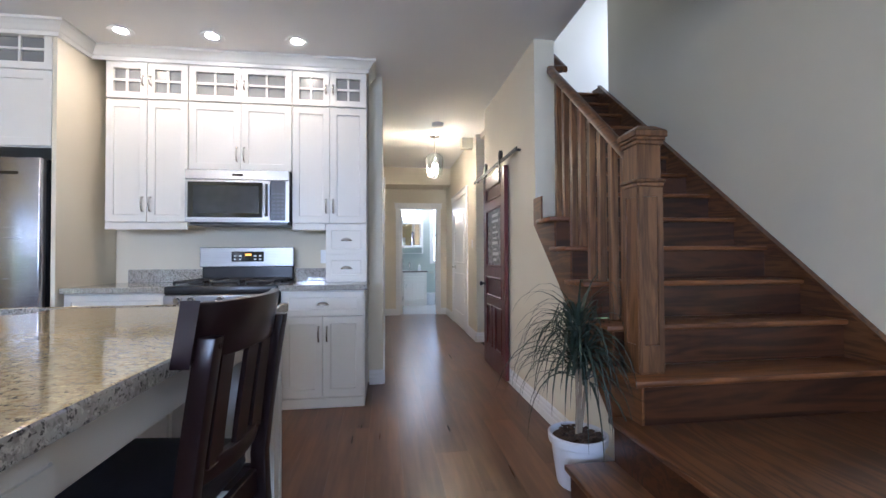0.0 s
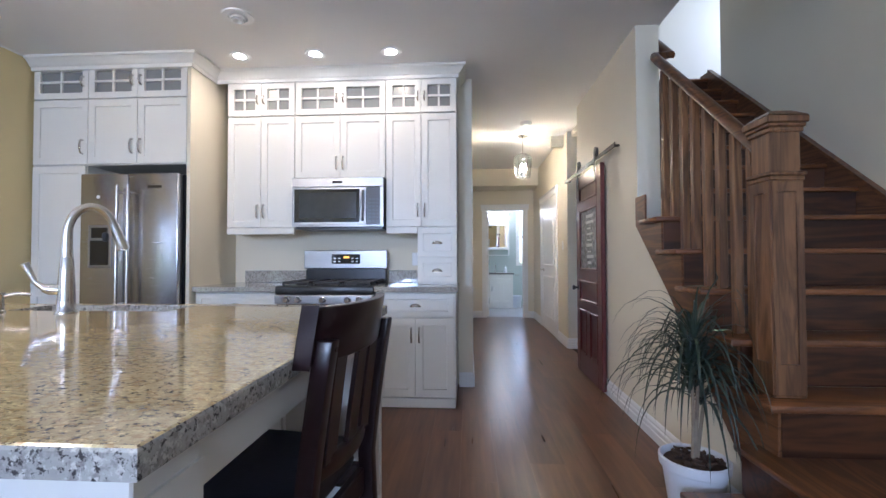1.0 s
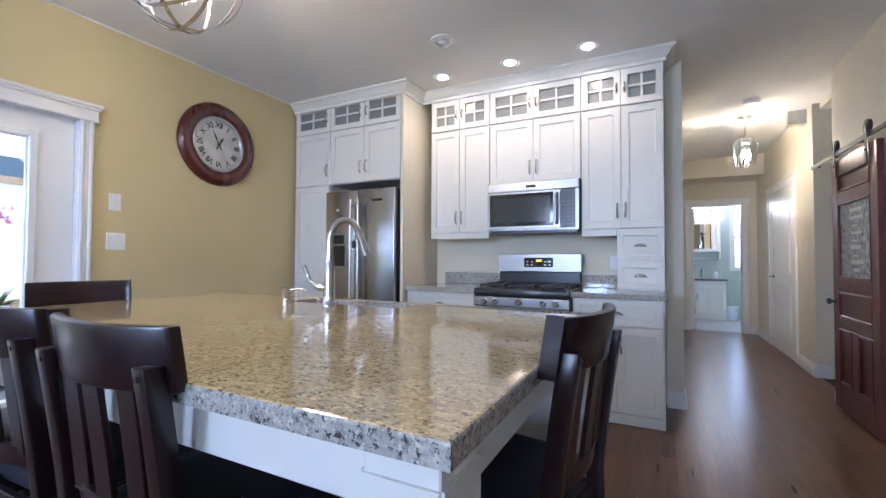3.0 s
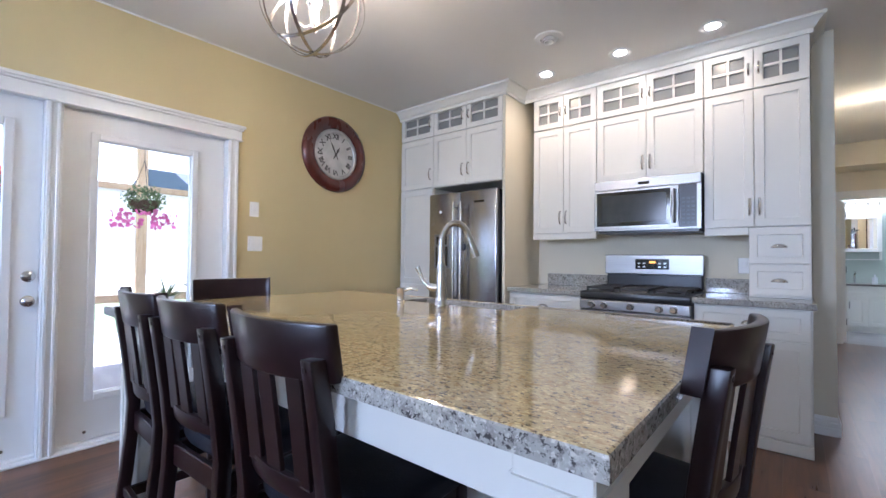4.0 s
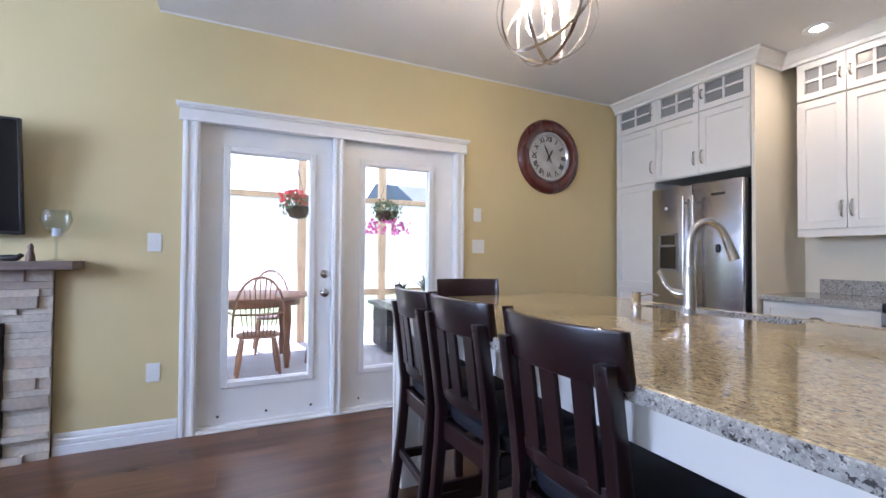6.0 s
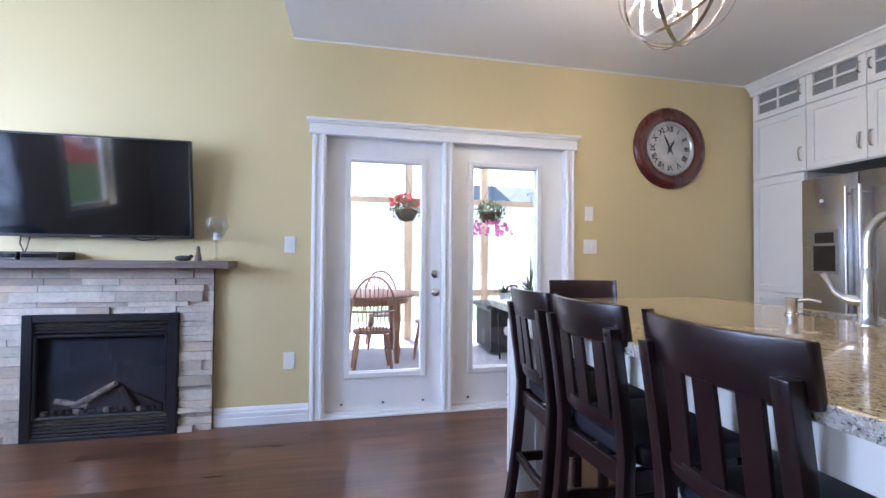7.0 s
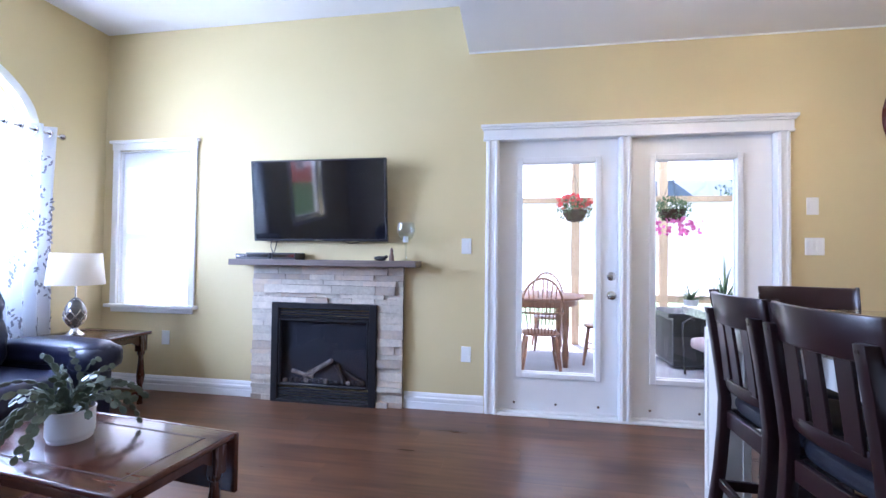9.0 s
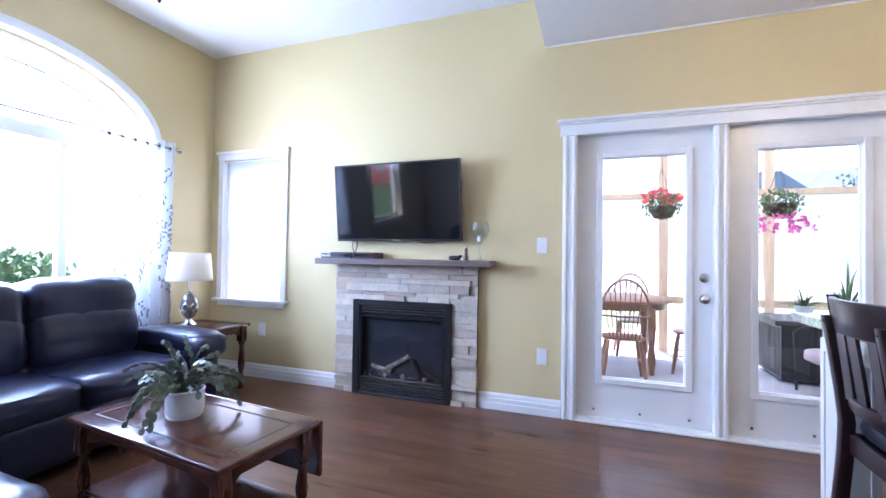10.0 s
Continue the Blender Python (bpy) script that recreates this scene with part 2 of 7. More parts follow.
M_YELLOW = surface("yellow_wall_paint", (0.63, 0.525, 0.283), (0.60, 0.495, 0.26), 1.2, 0.62, bump=0.12, bump_scale=220)
M_CREAM = surface("cream_wall_paint", (0.74, 0.68, 0.545), (0.71, 0.65, 0.515), 1.2, 0.62, bump=0.12, bump_scale=220)
M_CEIL = surface("white_ceiling_paint", (0.80, 0.79, 0.77), (0.77, 0.76, 0.74), 1.5, 0.8, bump=0.25, bump_scale=160)
M_TRIM = surface("white_trim_paint", (0.80, 0.80, 0.79), (0.76, 0.76, 0.75), 3, 0.35, bump=0.05)
M_CAB = surface("white_cabinet_lacquer", (0.73, 0.71, 0.655), (0.70, 0.68, 0.625), 2.5, 0.33, 0.42, bump=0.03)
M_PANEL = surface("cream_gable_panel", (0.74, 0.68, 0.54), (0.71, 0.65, 0.51), 2.0, 0.42, bump=0.03)
M_FLOOR = laminate("walnut_laminate", (0.190, 0.090, 0.044), (0.058, 0.027, 0.015))
M_GAP = surface("dark_floor_joint", (0.02, 0.012, 0.008), None, 4, 0.7)
M_OAK_Y = wood("stained_oak_along_run", (0.215, 0.090, 0.031), (0.058, 0.022, 0.008), "y", 0.33, 9.0, 0.2, 0.08, 0.6)
M_OAK_X = wood("stained_oak_across", (0.270, 0.102, 0.031), (0.095, 0.034, 0.011), "x", 0.33, 9.0, 0.2, 0.10, 0.6)
# Risers' shade against the treads is put into this darker copy of the oak.
M_RISER = wood("shaded_oak_riser", (0.105, 0.036, 0.012), (0.020, 0.007, 0.003), "x", 0.36, 5.0, 0.15, 0.12, 0.5)
M_OAK_Z = wood("stained_oak_upright", (0.270, 0.128, 0.050), (0.085, 0.036, 0.014), "z", 0.33, 9.0, 0.2, 0.08, 0.6)
M_ESP = surface("espresso_wood", (0.021, 0.008, 0.0095), (0.011, 0.0045, 0.0055), 7, 0.24, 0.34, stretch=(1, 1, 0.10), bump=0.03, bump_scale=90, fine=0.15)
M_CHERRY_Y = wood("cherry_table_wood", (0.092, 0.031, 0.018), (0.062, 0.021, 0.013), "y", 0.15, 5.0, 0.3, 0.05, 0.15)
M_CHERRY_Z = wood("cherry_table_legs", (0.066, 0.023, 0.013), (0.048, 0.017, 0.010), "z", 0.25, 5.0, 0.2, 0.05, 0.15)
M_RED = wood("red_stained_door_wood", (0.115, 0.020, 0.021), (0.072, 0.013, 0.014), "z", 0.30, 6.0, 0.2, 0.05, 0.25)
M_CLOCK = surface("mahogany_clock_rim", (0.105, 0.020, 0.014), (0.065, 0.013, 0.010), 9, 0.22, 0.32, coat=0.3, stretch=(1, 1, 0.3), fine=0.12)
M_MANTEL = wood("grey_brown_mantel", (0.19, 0.14, 0.115), (0.10, 0.073, 0.06), "y", 0.5, 7.0, 0.0, 0.05)
M_PINE = wood("pale_cedar_post", (0.62, 0.48, 0.32), (0.50, 0.36, 0.22), "z", 0.6, 8.0, 0.0, 0.12)
M_TEAK = wood("brown_patio_wood", (0.30, 0.14, 0.075), (0.17, 0.075, 0.04), "z", 0.4, 8.0, 0.0, 0.1)
M_GRAN_I = granite("gold_granite", (0.62, 0.50, 0.275), (0.11, 0.068, 0.042), (0.42, 0.29, 0.135), (0.85, 1.25, 1))
M_GRAN_E = granite("rough_granite_edge", (0.46, 0.435, 0.39), (0.07, 0.063, 0.06), (0.28, 0.26, 0.235), (1, 1, 1))
M_STEEL = surface("brushed_steel", (0.46, 0.46, 0.49), (0.41, 0.41, 0.44), 4, 0.22, 0.30, metal=1.0, stretch=(1, 1, 30), bump=0.03, bump_scale=30)
M_STEEL_H = surface("brushed_steel_level", (0.35, 0.34, 0.335), (0.31, 0.305, 0.30), 4, 0.30, 0.40, metal=1.0, stretch=(1, 1, 40), bump=0.02, bump_scale=30)
M_NICKEL = surface("satin_nickel", (0.62, 0.60, 0.56), (0.55, 0.53, 0.50), 9, 0.25, metal=1.0)
M_CHROME = surface("polished_chrome", (0.75, 0.75, 0.76), (0.70, 0.70, 0.71), 9, 0.08, metal=1.0)
M_BOWL = surface("satin_sink_steel", (0.58, 0.58, 0.58), (0.50, 0.50, 0.51), 6, 0.42, metal=0.55)
M_BLACK = surface("black_enamel", (0.012, 0.012, 0.014), (0.018, 0.018, 0.020), 8, 0.28, bump=0.03)
M_BLACKGLASS = surface("black_glass", (0.006, 0.006, 0.008), (0.008, 0.008, 0.010), 4, 0.06, coat=0.5)
M_SCREEN = surface("dark_screen", (0.004, 0.004, 0.006), (0.006, 0.006, 0.009), 4, 0.05, coat=0.3)
M_IRON = surface("cast_iron", (0.02, 0.02, 0.02), (0.03, 0.028, 0.026), 30, 0.55, bump=0.4, bump_scale=200)
M_LEATHER = surface("navy_black_leather", (0.010, 0.012, 0.032), (0.016, 0.019, 0.050), 5, 0.24, 0.36, bump=0.16, bump_scale=140)
M_SEAT = surface("black_vinyl_seat", (0.008, 0.009, 0.016), (0.013, 0.014, 0.022), 6, 0.42, 0.5, bump=0.25, bump_scale=180)
M_PLATE = surface("white_switch_plastic", (0.80, 0.80, 0.78), (0.78, 0.78, 0.76), 6, 0.3)
M_GLASS = glass("window_glass")
# Grey mixed into these panes stands in for the lit cabinet inside.
M_CABGLASS = glass("cabinet_glass", (0.85, 0.86, 0.86), 0.08, 0.45)
M_CLEAR = glass("clear_blown_glass", (0.93, 0.95, 0.95))
M_POTWHITE = surface("white_glazed_pot", (0.72, 0.74, 0.78), (0.66, 0.68, 0.72), 6, 0.3, bump=0.1, bump_scale=40)
M_SOIL = surface("potting_bark", (0.09, 0.05, 0.03), (0.03, 0.018, 0.012), 40, 0.9, bump=1.0, bump_scale=60)
M_LEAF = surface("dark_leaf", (0.024, 0.038, 0.029), (0.038, 0.056, 0.036), 12, 0.42, bump=0.1, fine=0.2)
M_LEAF2 = surface("cactus_leaf", (0.125, 0.150, 0.100), (0.058, 0.084, 0.056), 14, 0.45, fine=0.2)
M_HEDGE = surface("garden_leaf", (0.07, 0.13, 0.045), (0.12, 0.19, 0.07), 5, 0.6, fine=0.3)
M_BARK = surface("pale_cane", (0.34, 0.27, 0.19), (0.22, 0.17, 0.12), 20, 0.8, bump=0.6, bump_scale=50)
M_PINK = surface("pink_petal", (0.62, 0.08, 0.32), (0.75, 0.20, 0.45), 20, 0.6)
M_REDPETAL = surface("red_petal", (0.60, 0.03, 0.04), (0.70, 0.10, 0.08), 20, 0.6)
M_STONE = surface("ledger_stone", (0.57, 0.505, 0.405), (0.44, 0.395, 0.33), 9, 0.75, bump=0.9, bump_scale=45, vary=0.18, fine=0.22)
M_STONE_T = surface("tan_ledger_stone", (0.52, 0.41, 0.30), (0.42, 0.36, 0.31), 11, 0.75, bump=0.9, bump_scale=45, vary=0.25, fine=0.15)
# Dark tone stands for the shade in the gaps between the ledger stones.
M_GAP_SHADE = surface("shadowed_backing", (0.12, 0.11, 0.10), None, 10, 0.9)
M_LOG = surface("ceramic_log", (0.52, 0.42, 0.32), (0.16, 0.12, 0.09), 18, 0.85, bump=0.8, bump_scale=60)
M_CHARLOG = surface("charred_log", (0.07, 0.058, 0.050), (0.018, 0.016, 0.016), 18, 0.9, bump=0.8, bump_scale=60)
M_CURTAIN = translucent("white_sheer_fabric", (0.82, 0.83, 0.85), 0.6)
M_BLIND = translucent("white_blind_fabric", (0.85, 0.86, 0.88), 0.65)
M_SCREENCLOTH = translucent("white_screen_cloth", (0.86, 0.86, 0.86), 0.6)
M_ROOFSHEET = translucent("white_roof_sheet", (0.84, 0.85, 0.87), 0.55)
M_SPRIG = surface("grey_sprig_print", (0.22, 0.22, 0.26), (0.35, 0.34, 0.36), 20, 0.8)
M_SHADE = translucent("linen_lampshade", (0.88, 0.83, 0.74), 0.6)
M_DIAL = surface("aged_dial", (0.62, 0.60, 0.54), (0.46, 0.44, 0.38), 9, 0.5, fine=0.08)
M_DIALRIM = surface("pewter_ring", (0.50, 0.50, 0.50), (0.38, 0.38, 0.38), 12, 0.35, metal=0.6)
M_INK = surface("black_ink", (0.02, 0.018, 0.016), None, 9, 0.5)
M_CONC = surface("patio_concrete", (0.40, 0.39, 0.38), (0.33, 0.32, 0.31), 3, 0.85, bump=0.3, bump_scale=60)
M_SOFFIT = surface("patio_roof_white", (0.78, 0.78, 0.76), None, 3, 0.7)
M_GRASS = surface("lawn", (0.09, 0.16, 0.045), (0.13, 0.20, 0.06), 3, 0.9, bump=0.8, bump_scale=30)
M_REDROOF = surface("red_roof", (0.42, 0.10, 0.07), (0.34, 0.08, 0.06), 3, 0.8)
M_GREYROOF = surface("slate_roof", (0.10, 0.12, 0.16), (0.14, 0.15, 0.19), 6, 0.8)
M_CUSHION = surface("pale_cushion", (0.42, 0.34, 0.34), None, 9, 0.9, bump=0.2, bump_scale=200)
M_TILE = surface("grey_bath_floor", (0.34, 0.33, 0.32), (0.28, 0.27, 0.26), 4, 0.4)
M_BATHWALL = surface("pale_aqua_paint", (0.47, 0.53, 0.50), (0.44, 0.50, 0.475), 2, 0.6, bump=0.1, bump_scale=200)
M_MIRROR = surface("silvered_mirror", (0.9, 0.9, 0.9), (0.9, 0.9, 0.9), 1, 0.0, metal=1.0)
M_LAMINATE = surface("dark_vanity_top", (0.10, 0.085, 0.075), (0.15, 0.13, 0.11), 30, 0.3)
M_BULB = glow("lit_bulb", (1.0, 0.86, 0.60), 30.0)
M_POT = glow("lit_downlight", (1.0, 0.90, 0.72), 18.0)
M_GLOBE = glow("lit_frosted_globe", (1.0, 0.95, 0.85), 5.0)
M_AMBER = glow("amber_digits", (1.0, 0.42, 0.05), 0.35)
M_ART = surface("etched_glass_panel", (0.10, 0.11, 0.13), (0.55, 0.56, 0.58), 26, 0.12, coat=0.4, detail=6.0)

# ---- building helpers ----
def finish(bm, name, material, smooth=False):
    me = bpy.data.meshes.new(name)
    bmesh.ops.recalc_face_normals(bm, faces=bm.faces)
    bm.to_mesh(me)
    bm.free()
    me.materials.append(material)
    if smooth:
        me.shade_smooth()
        me.set_sharp_from_angle(angle=radians(40))
    return me


def part(name, bm, material, parent, label="", smooth=False):
    ob = new(name, finish(bm, name, material, smooth))
    ob.parent = parent
    if label:
        ob["label"] = label
    return ob


def thing(name, at, label, category, group="", kind=""):
    ob = new(name)
    ob.empty_display_size = 0.05
    ob.location = at
    return tagged(ob, label, category, group, kind)


def structure(name, bm, material, label, category, smooth=False):
    return tagged(new(name, finish(bm, name, material, smooth)), label, category, "", "structure")


def box(bm, x0, x1, y0, y1, z0, z1, bevel=0.0, m=None, segments=1):
    t = Matrix.Translation(((x0 + x1) / 2, (y0 + y1) / 2, (z0 + z1) / 2)) @ Matrix.Diagonal((abs(x1 - x0), abs(y1 - y0), abs(z1 - z0), 1))
    vs = bmesh.ops.create_cube(bm, size=1.0, matrix=(m @ t) if m else t)["verts"]
    if bevel:
        es = list({e for v in vs for e in v.link_edges})
        bmesh.ops.bevel(bm, geom=es, offset=bevel, segments=segments, affect="EDGES", profile=0.5)
    return bm


def B(*a, **k):
    return box(bmesh.new(), *a, **k)


def cyl(bm, p0, p1, r0, r1=None, n=16, caps=True):
    p0, p1 = Vector(p0), Vector(p1)
    d = p1 - p0
    m = Matrix.Translation((p0 + p1) / 2) @ d.to_track_quat("Z", "Y").to_matrix().to_4x4()
    bmesh.ops.create_cone(bm, cap_ends=caps, segments=n, radius1=r0, radius2=r0 if r1 is None else r1, depth=d.length, matrix=m)
    return bm


def C(*a, **k):
    return cyl(bmesh.new(), *a, **k)


def lathe(bm, profile, at=(0, 0, 0), n=24, axis="z"):
    """Turn (radius, height) pairs round an axis."""
    rings = []
    for r, h in profile:
        ring = []
        for k in range(n):
            a = 2 * math.pi * k / n
            u, v = r * math.cos(a), r * math.sin(a)
            p = {"z": (u, v, h), "x": (h, u, v), "y": (u, h, v)}[axis]
            ring.append(bm.verts.new(Vector(p) + Vector(at)))
        rings.append(ring)
    for a, b in zip(rings, rings[1:]):
        for k in range(n):
            bm.faces.new((a[k], a[(k + 1) % n], b[(k + 1) % n], b[k]))
    for ring, r in ((rings[0], profile[0][0]), (rings[-1], profile[-1][0])):
        if r > 1e-4:
            bm.faces.new(ring)
    return bm


def prism(bm, outline, lo, hi, axis="x"):
    """An outline of (u, v) pairs drawn out along an axis: x: (y, z), y: (x, z), z: (x, y)."""
    def at(u, v, w):
        return {"x": (w, u, v), "y": (u, w, v), "z": (u, v, w)}[axis]
    a = [bm.verts.new(at(u, v, lo)) for u, v in outline]
    b = [bm.verts.new(at(u, v, hi)) for u, v in outline]
    bm.faces.new(a)
    bm.faces.new(list(reversed(b)))
    n = len(a)
    for k in range(n):
        bm.faces.new((a[k], a[(k + 1) % n], b[(k + 1) % n], b[k]))
    return bm


def tube(bm, points, radius, n=10, flat=None):
    """A round bar, or a flat strap (width, thickness), along a line of points."""
    pts = [Vector(p) for p in points]
    rings = []
    up = Vector((0, 0, 1))
    prev = None
    for i, p in enumerate(pts):
        d = (pts[min(i + 1, len(pts) - 1)] - pts[max(i - 1, 0)]).normalized()
        side = d.cross(prev if prev is not None else (up if abs(d.z) < 0.9 else Vector((1, 0, 0)))).normalized()
        top = side.cross(d).normalized()
        prev = top
        r = radius[i] if isinstance(radius, (list, tuple)) else radius
        ring = []
        for k in range(n):
            a = 2 * math.pi * k / n
            u, v = math.cos(a) * r, math.sin(a) * r
            if flat:
                u, v = math.copysign(flat[0] / 2, math.cos(a + 1e-3)), math.copysign(flat[1] / 2, math.sin(a + 1e-3))
            ring.append(bm.verts.new(p + side * u + top * v))
        rings.append(ring)
    for a, b in zip(rings, rings[1:]):
        for k in range(n):
            bm.faces.new((a[k], a[(k + 1) % n], b[(k + 1) % n], b[k]))
    bm.faces.new(list(reversed(rings[0])))
    bm.faces.new(rings[-1])
    return bm


def puff(bm, x0, x1, y0, y1, z0, z1, bulge=0.03, seg=6, power=4.0, wrinkle=0.0, seed=0.0):
    """A padded cushion: a superellipsoid-like swelling box."""
    cx, cy, cz = (x0 + x1) / 2, (y0 + y1) / 2, (z0 + z1) / 2
    hx, hy, hz = (x1 - x0) / 2, (y1 - y0) / 2, (z1 - z0) / 2
    geo = bmesh.ops.create_cube(bm, size=2.0)
    vs = geo["verts"]
    es = list({e for v in vs for e in v.link_edges})
    bmesh.ops.subdivide_edges(bm, edges=es, cuts=seg, use_grid_fill=True)
    for v in bm.verts:
        p = v.co.copy()
        ln = (abs(p.x) ** power + abs(p.y) ** power + abs(p.z) ** power) ** (1 / power)
        q = p / ln
        w = noise.noise(Vector((q.x * 3 + seed, q.y * 3, q.z * 3 + seed))) * wrinkle
        v.co = Vector((cx + q.x * (hx + w), cy + q.y * (hy + w), cz + q.z * (hz + w)))
    return bm

# ---- the setting ----
CEIL, HIGH, TOP = 2.746, 3.12, 5.4


def wall(name, axis, lo, hi, a0, a1, z0, z1, material, label, holes=()):
    """A wall that runs along an axis, lo to hi thick, with rectangular holes (a0, a1, z0, z1) right through."""
    bm = bmesh.new()
    cuts = sorted({a0, a1, *[v for h in holes for v in h[:2]]})
    for u0, u1 in zip(cuts, cuts[1:]):
        spans = [(z0, z1)]
        for h0, h1, hz0, hz1 in holes:
            if h0 <= u0 and u1 <= h1:
                spans = [s for p, q in spans for s in ((p, min(q, hz0)), (max(p, hz1), q)) if s[1] - s[0] > 1e-4]
        for p, q in spans:
            if axis == "y":
                box(bm, lo, hi, u0, u1, p, q)
            else:
                box(bm, u0, u1, lo, hi, p, q)
    return structure(name, bm, material, label, "wall")


DOOR_Y0, DOOR_Y1, DOOR_TOP = 0.10, 2.06, 2.085
wall("wall_west", "y", -0.16, 0.0, -3.51, 4.65, -0.1, 3.3, M_YELLOW, "yellow painted wall with patio doors, clock and fireplace",
     [(DOOR_Y0, DOOR_Y1, -0.02, DOOR_TOP), (-3.19, -2.48, 0.73, 2.07)])
# Yellow paint's paler look under this light is put in by using cream.
wall("wall_kitchen", "x", 4.53, 4.65, 0.0, 3.42, 0, CEIL, M_CREAM, "yellow wall behind the kitchen cabinets, coloured paler as lit there")
wall("wall_hall_left", "y", 3.42, 3.54, 4.47, 8.90, 0, CEIL, M_CREAM, "cream painted wall along the hall")
wall("wall_hall_end", "x", 8.90, 9.02, 3.3, 5.0, 0, CEIL, M_CREAM, "cream wall with a doorway to the bathroom", [(3.85, 4.565, 0, 2.06)])
wall("wall_closet", "y", 4.76, 4.88, 6.13, 8.90, 0, CEIL, M_CREAM, "cream wall with a white closet door")
wall("wall_pantry_back", "y", 5.70, 5.80, 5.25, 6.3, 0, CEIL, M_CREAM, "plain cream wall behind the sliding door")
wall("wall_pantry_end", "x", 6.131, 6.25, 4.881, 5.70, 0, CEIL, M_CREAM, "plain cream wall of the pantry")
wall("wall_east", "y", 5.98, 6.10, -3.51, 4.95, 0, TOP, M_CREAM, "tall cream wall beside the stairs", [])
wall("wall_upper_side", "y", 4.73, 4.83, -0.1, 6.3, HIGH, TOP, M_CREAM, "cream wall of the open stairwell")
wall("wall_upper_front", "x", -0.2, -0.1, 4.83, 5.98, HIGH, TOP, M_CREAM, "cream wall of the open stairwell")
wall("wall_upper_back", "x", 6.3, 6.4, 4.6, 7.6, 2.6, TOP, M_CREAM, "pale wall of the upper hall")
wall("wall_upper_east", "y", 7.5, 7.6, 4.85, 6.3, 2.6, TOP, M_CREAM, "upper hall wall with a window", [(5.15, 6.05, 3.6, 4.8)])
wall("wall_upper_return", "x", 4.85, 4.95, 6.10, 7.5, 2.6, TOP, M_CREAM, "cream wall of the upper hall")

# front wall with the arched window
ARCH_X, ARCH_W, ARCH_Z, ARCH_R, SILL = 1.57, 0.95, 2.10, 0.52, 0.62


def arch(w, r, n=24):
    return [(ARCH_X - w * math.cos(math.pi * k / n), ARCH_Z + r * math.sin(math.pi * k / n)) for k in range(n + 1)]


bm = bmesh.new()
box(bm, -0.16, ARCH_X - ARCH_W, -3.51, -3.35, 0, 3.3)
box(bm, ARCH_X + ARCH_W, 3.55, -3.51, -3.35, 0, 3.3)
box(bm, 3.55, 4.65, -3.51, -3.35, 0, 0.95)
box(bm, 3.55, 4.65, -3.51, -3.35, 2.15, 3.3)
box(bm, 4.65, 6.1, -3.51, -3.35, 0, 3.3)
box(bm, ARCH_X - ARCH_W, ARCH_X + ARCH_W, -3.51, -3.35, 0, SILL)
pts = arch(ARCH_W, ARCH_R)
for (xa, za), (xb, zb) in zip(pts, pts[1:]):
    prism(bm, [(xa, za), (xb, zb), (xb, 3.3), (xa, 3.3)], -3.51, -3.35, "y")
structure("wall_south", bm, M_YELLOW, "yellow painted wall with a large arched window", "wall")

# stair wall: full height part, and the part that follows the stairs
wall("wall_stairs", "y", 4.665, 4.82, 3.66, 5.25, 0, CEIL, M_CREAM, "cream wall between hall and stairs")
structure("wall_under_stairs", prism(bmesh.new(), [(2.46, 0), (3.66, 0), (3.66, 1.36), (3.20, 0.94), (2.62, 0.34), (2.47, 0.19)], 4.665, 4.78, "x"),
          M_CREAM, "cream drywall below the stair stringer", "wall")

structure("ceiling_kitchen", B(0, 4.83, -0.1, 8.90, CEIL, HIGH), M_CEIL, "flat white kitchen and hall ceiling", "ceiling")
structure("ceiling_pantry", B(4.83, 5.80, 5.25, 6.3, CEIL, 2.9), M_CEIL, "flat white pantry ceiling", "ceiling")
structure("ceiling_living", B(0, 5.98, -3.35, -0.1, HIGH, 3.3), M_CEIL, "high white living room ceiling", "ceiling")
structure("ceiling_stairwell", B(4.73, 7.6, -0.2, 6.4, TOP, TOP + 0.1), M_CEIL, "white ceiling above the stairwell", "ceiling")
structure("ceiling_bath", B(3.0, 5.6, 9.02, 11.1, 2.5, 2.6), M_CEIL, "white bathroom ceiling", "ceiling")
structure("hall_soffit", B(3.54, 4.76, 8.34, 8.90, 2.44, CEIL), M_CREAM, "cream dropped beam across the hall end", "beam")
structure("floor_upper", B(4.82, 7.6, 5.27, 6.3, 2.68, 2.925), M_CREAM, "upper hall floor", "floor")
structure("subfloor", B(-0.16, 6.1, -3.51, 9.0, -0.10, -0.016), M_GAP, "dark floor base under the planks", "floor")
structure("floor_bath", B(3.0, 5.6, 9.0, 11.1, -0.10, 0.0), M_TILE, "grey bathroom floor", "floor")
wall("wall_bath_back", "x", 10.95, 11.07, 3.0, 5.6, 0, 2.5, M_BATHWALL, "pale aqua bathroom wall with a window", [(4.73, 5.10, 1.02, 2.30)])
wall("wall_bath_left", "y", 3.0, 3.1, 9.02, 10.95, 0, 2.5, M_BATHWALL, "pale aqua bathroom wall")
wall("wall_bath_right", "y", 5.5, 5.6, 9.02, 10.95, 0, 2.5, M_BATHWALL, "pale aqua bathroom wall")


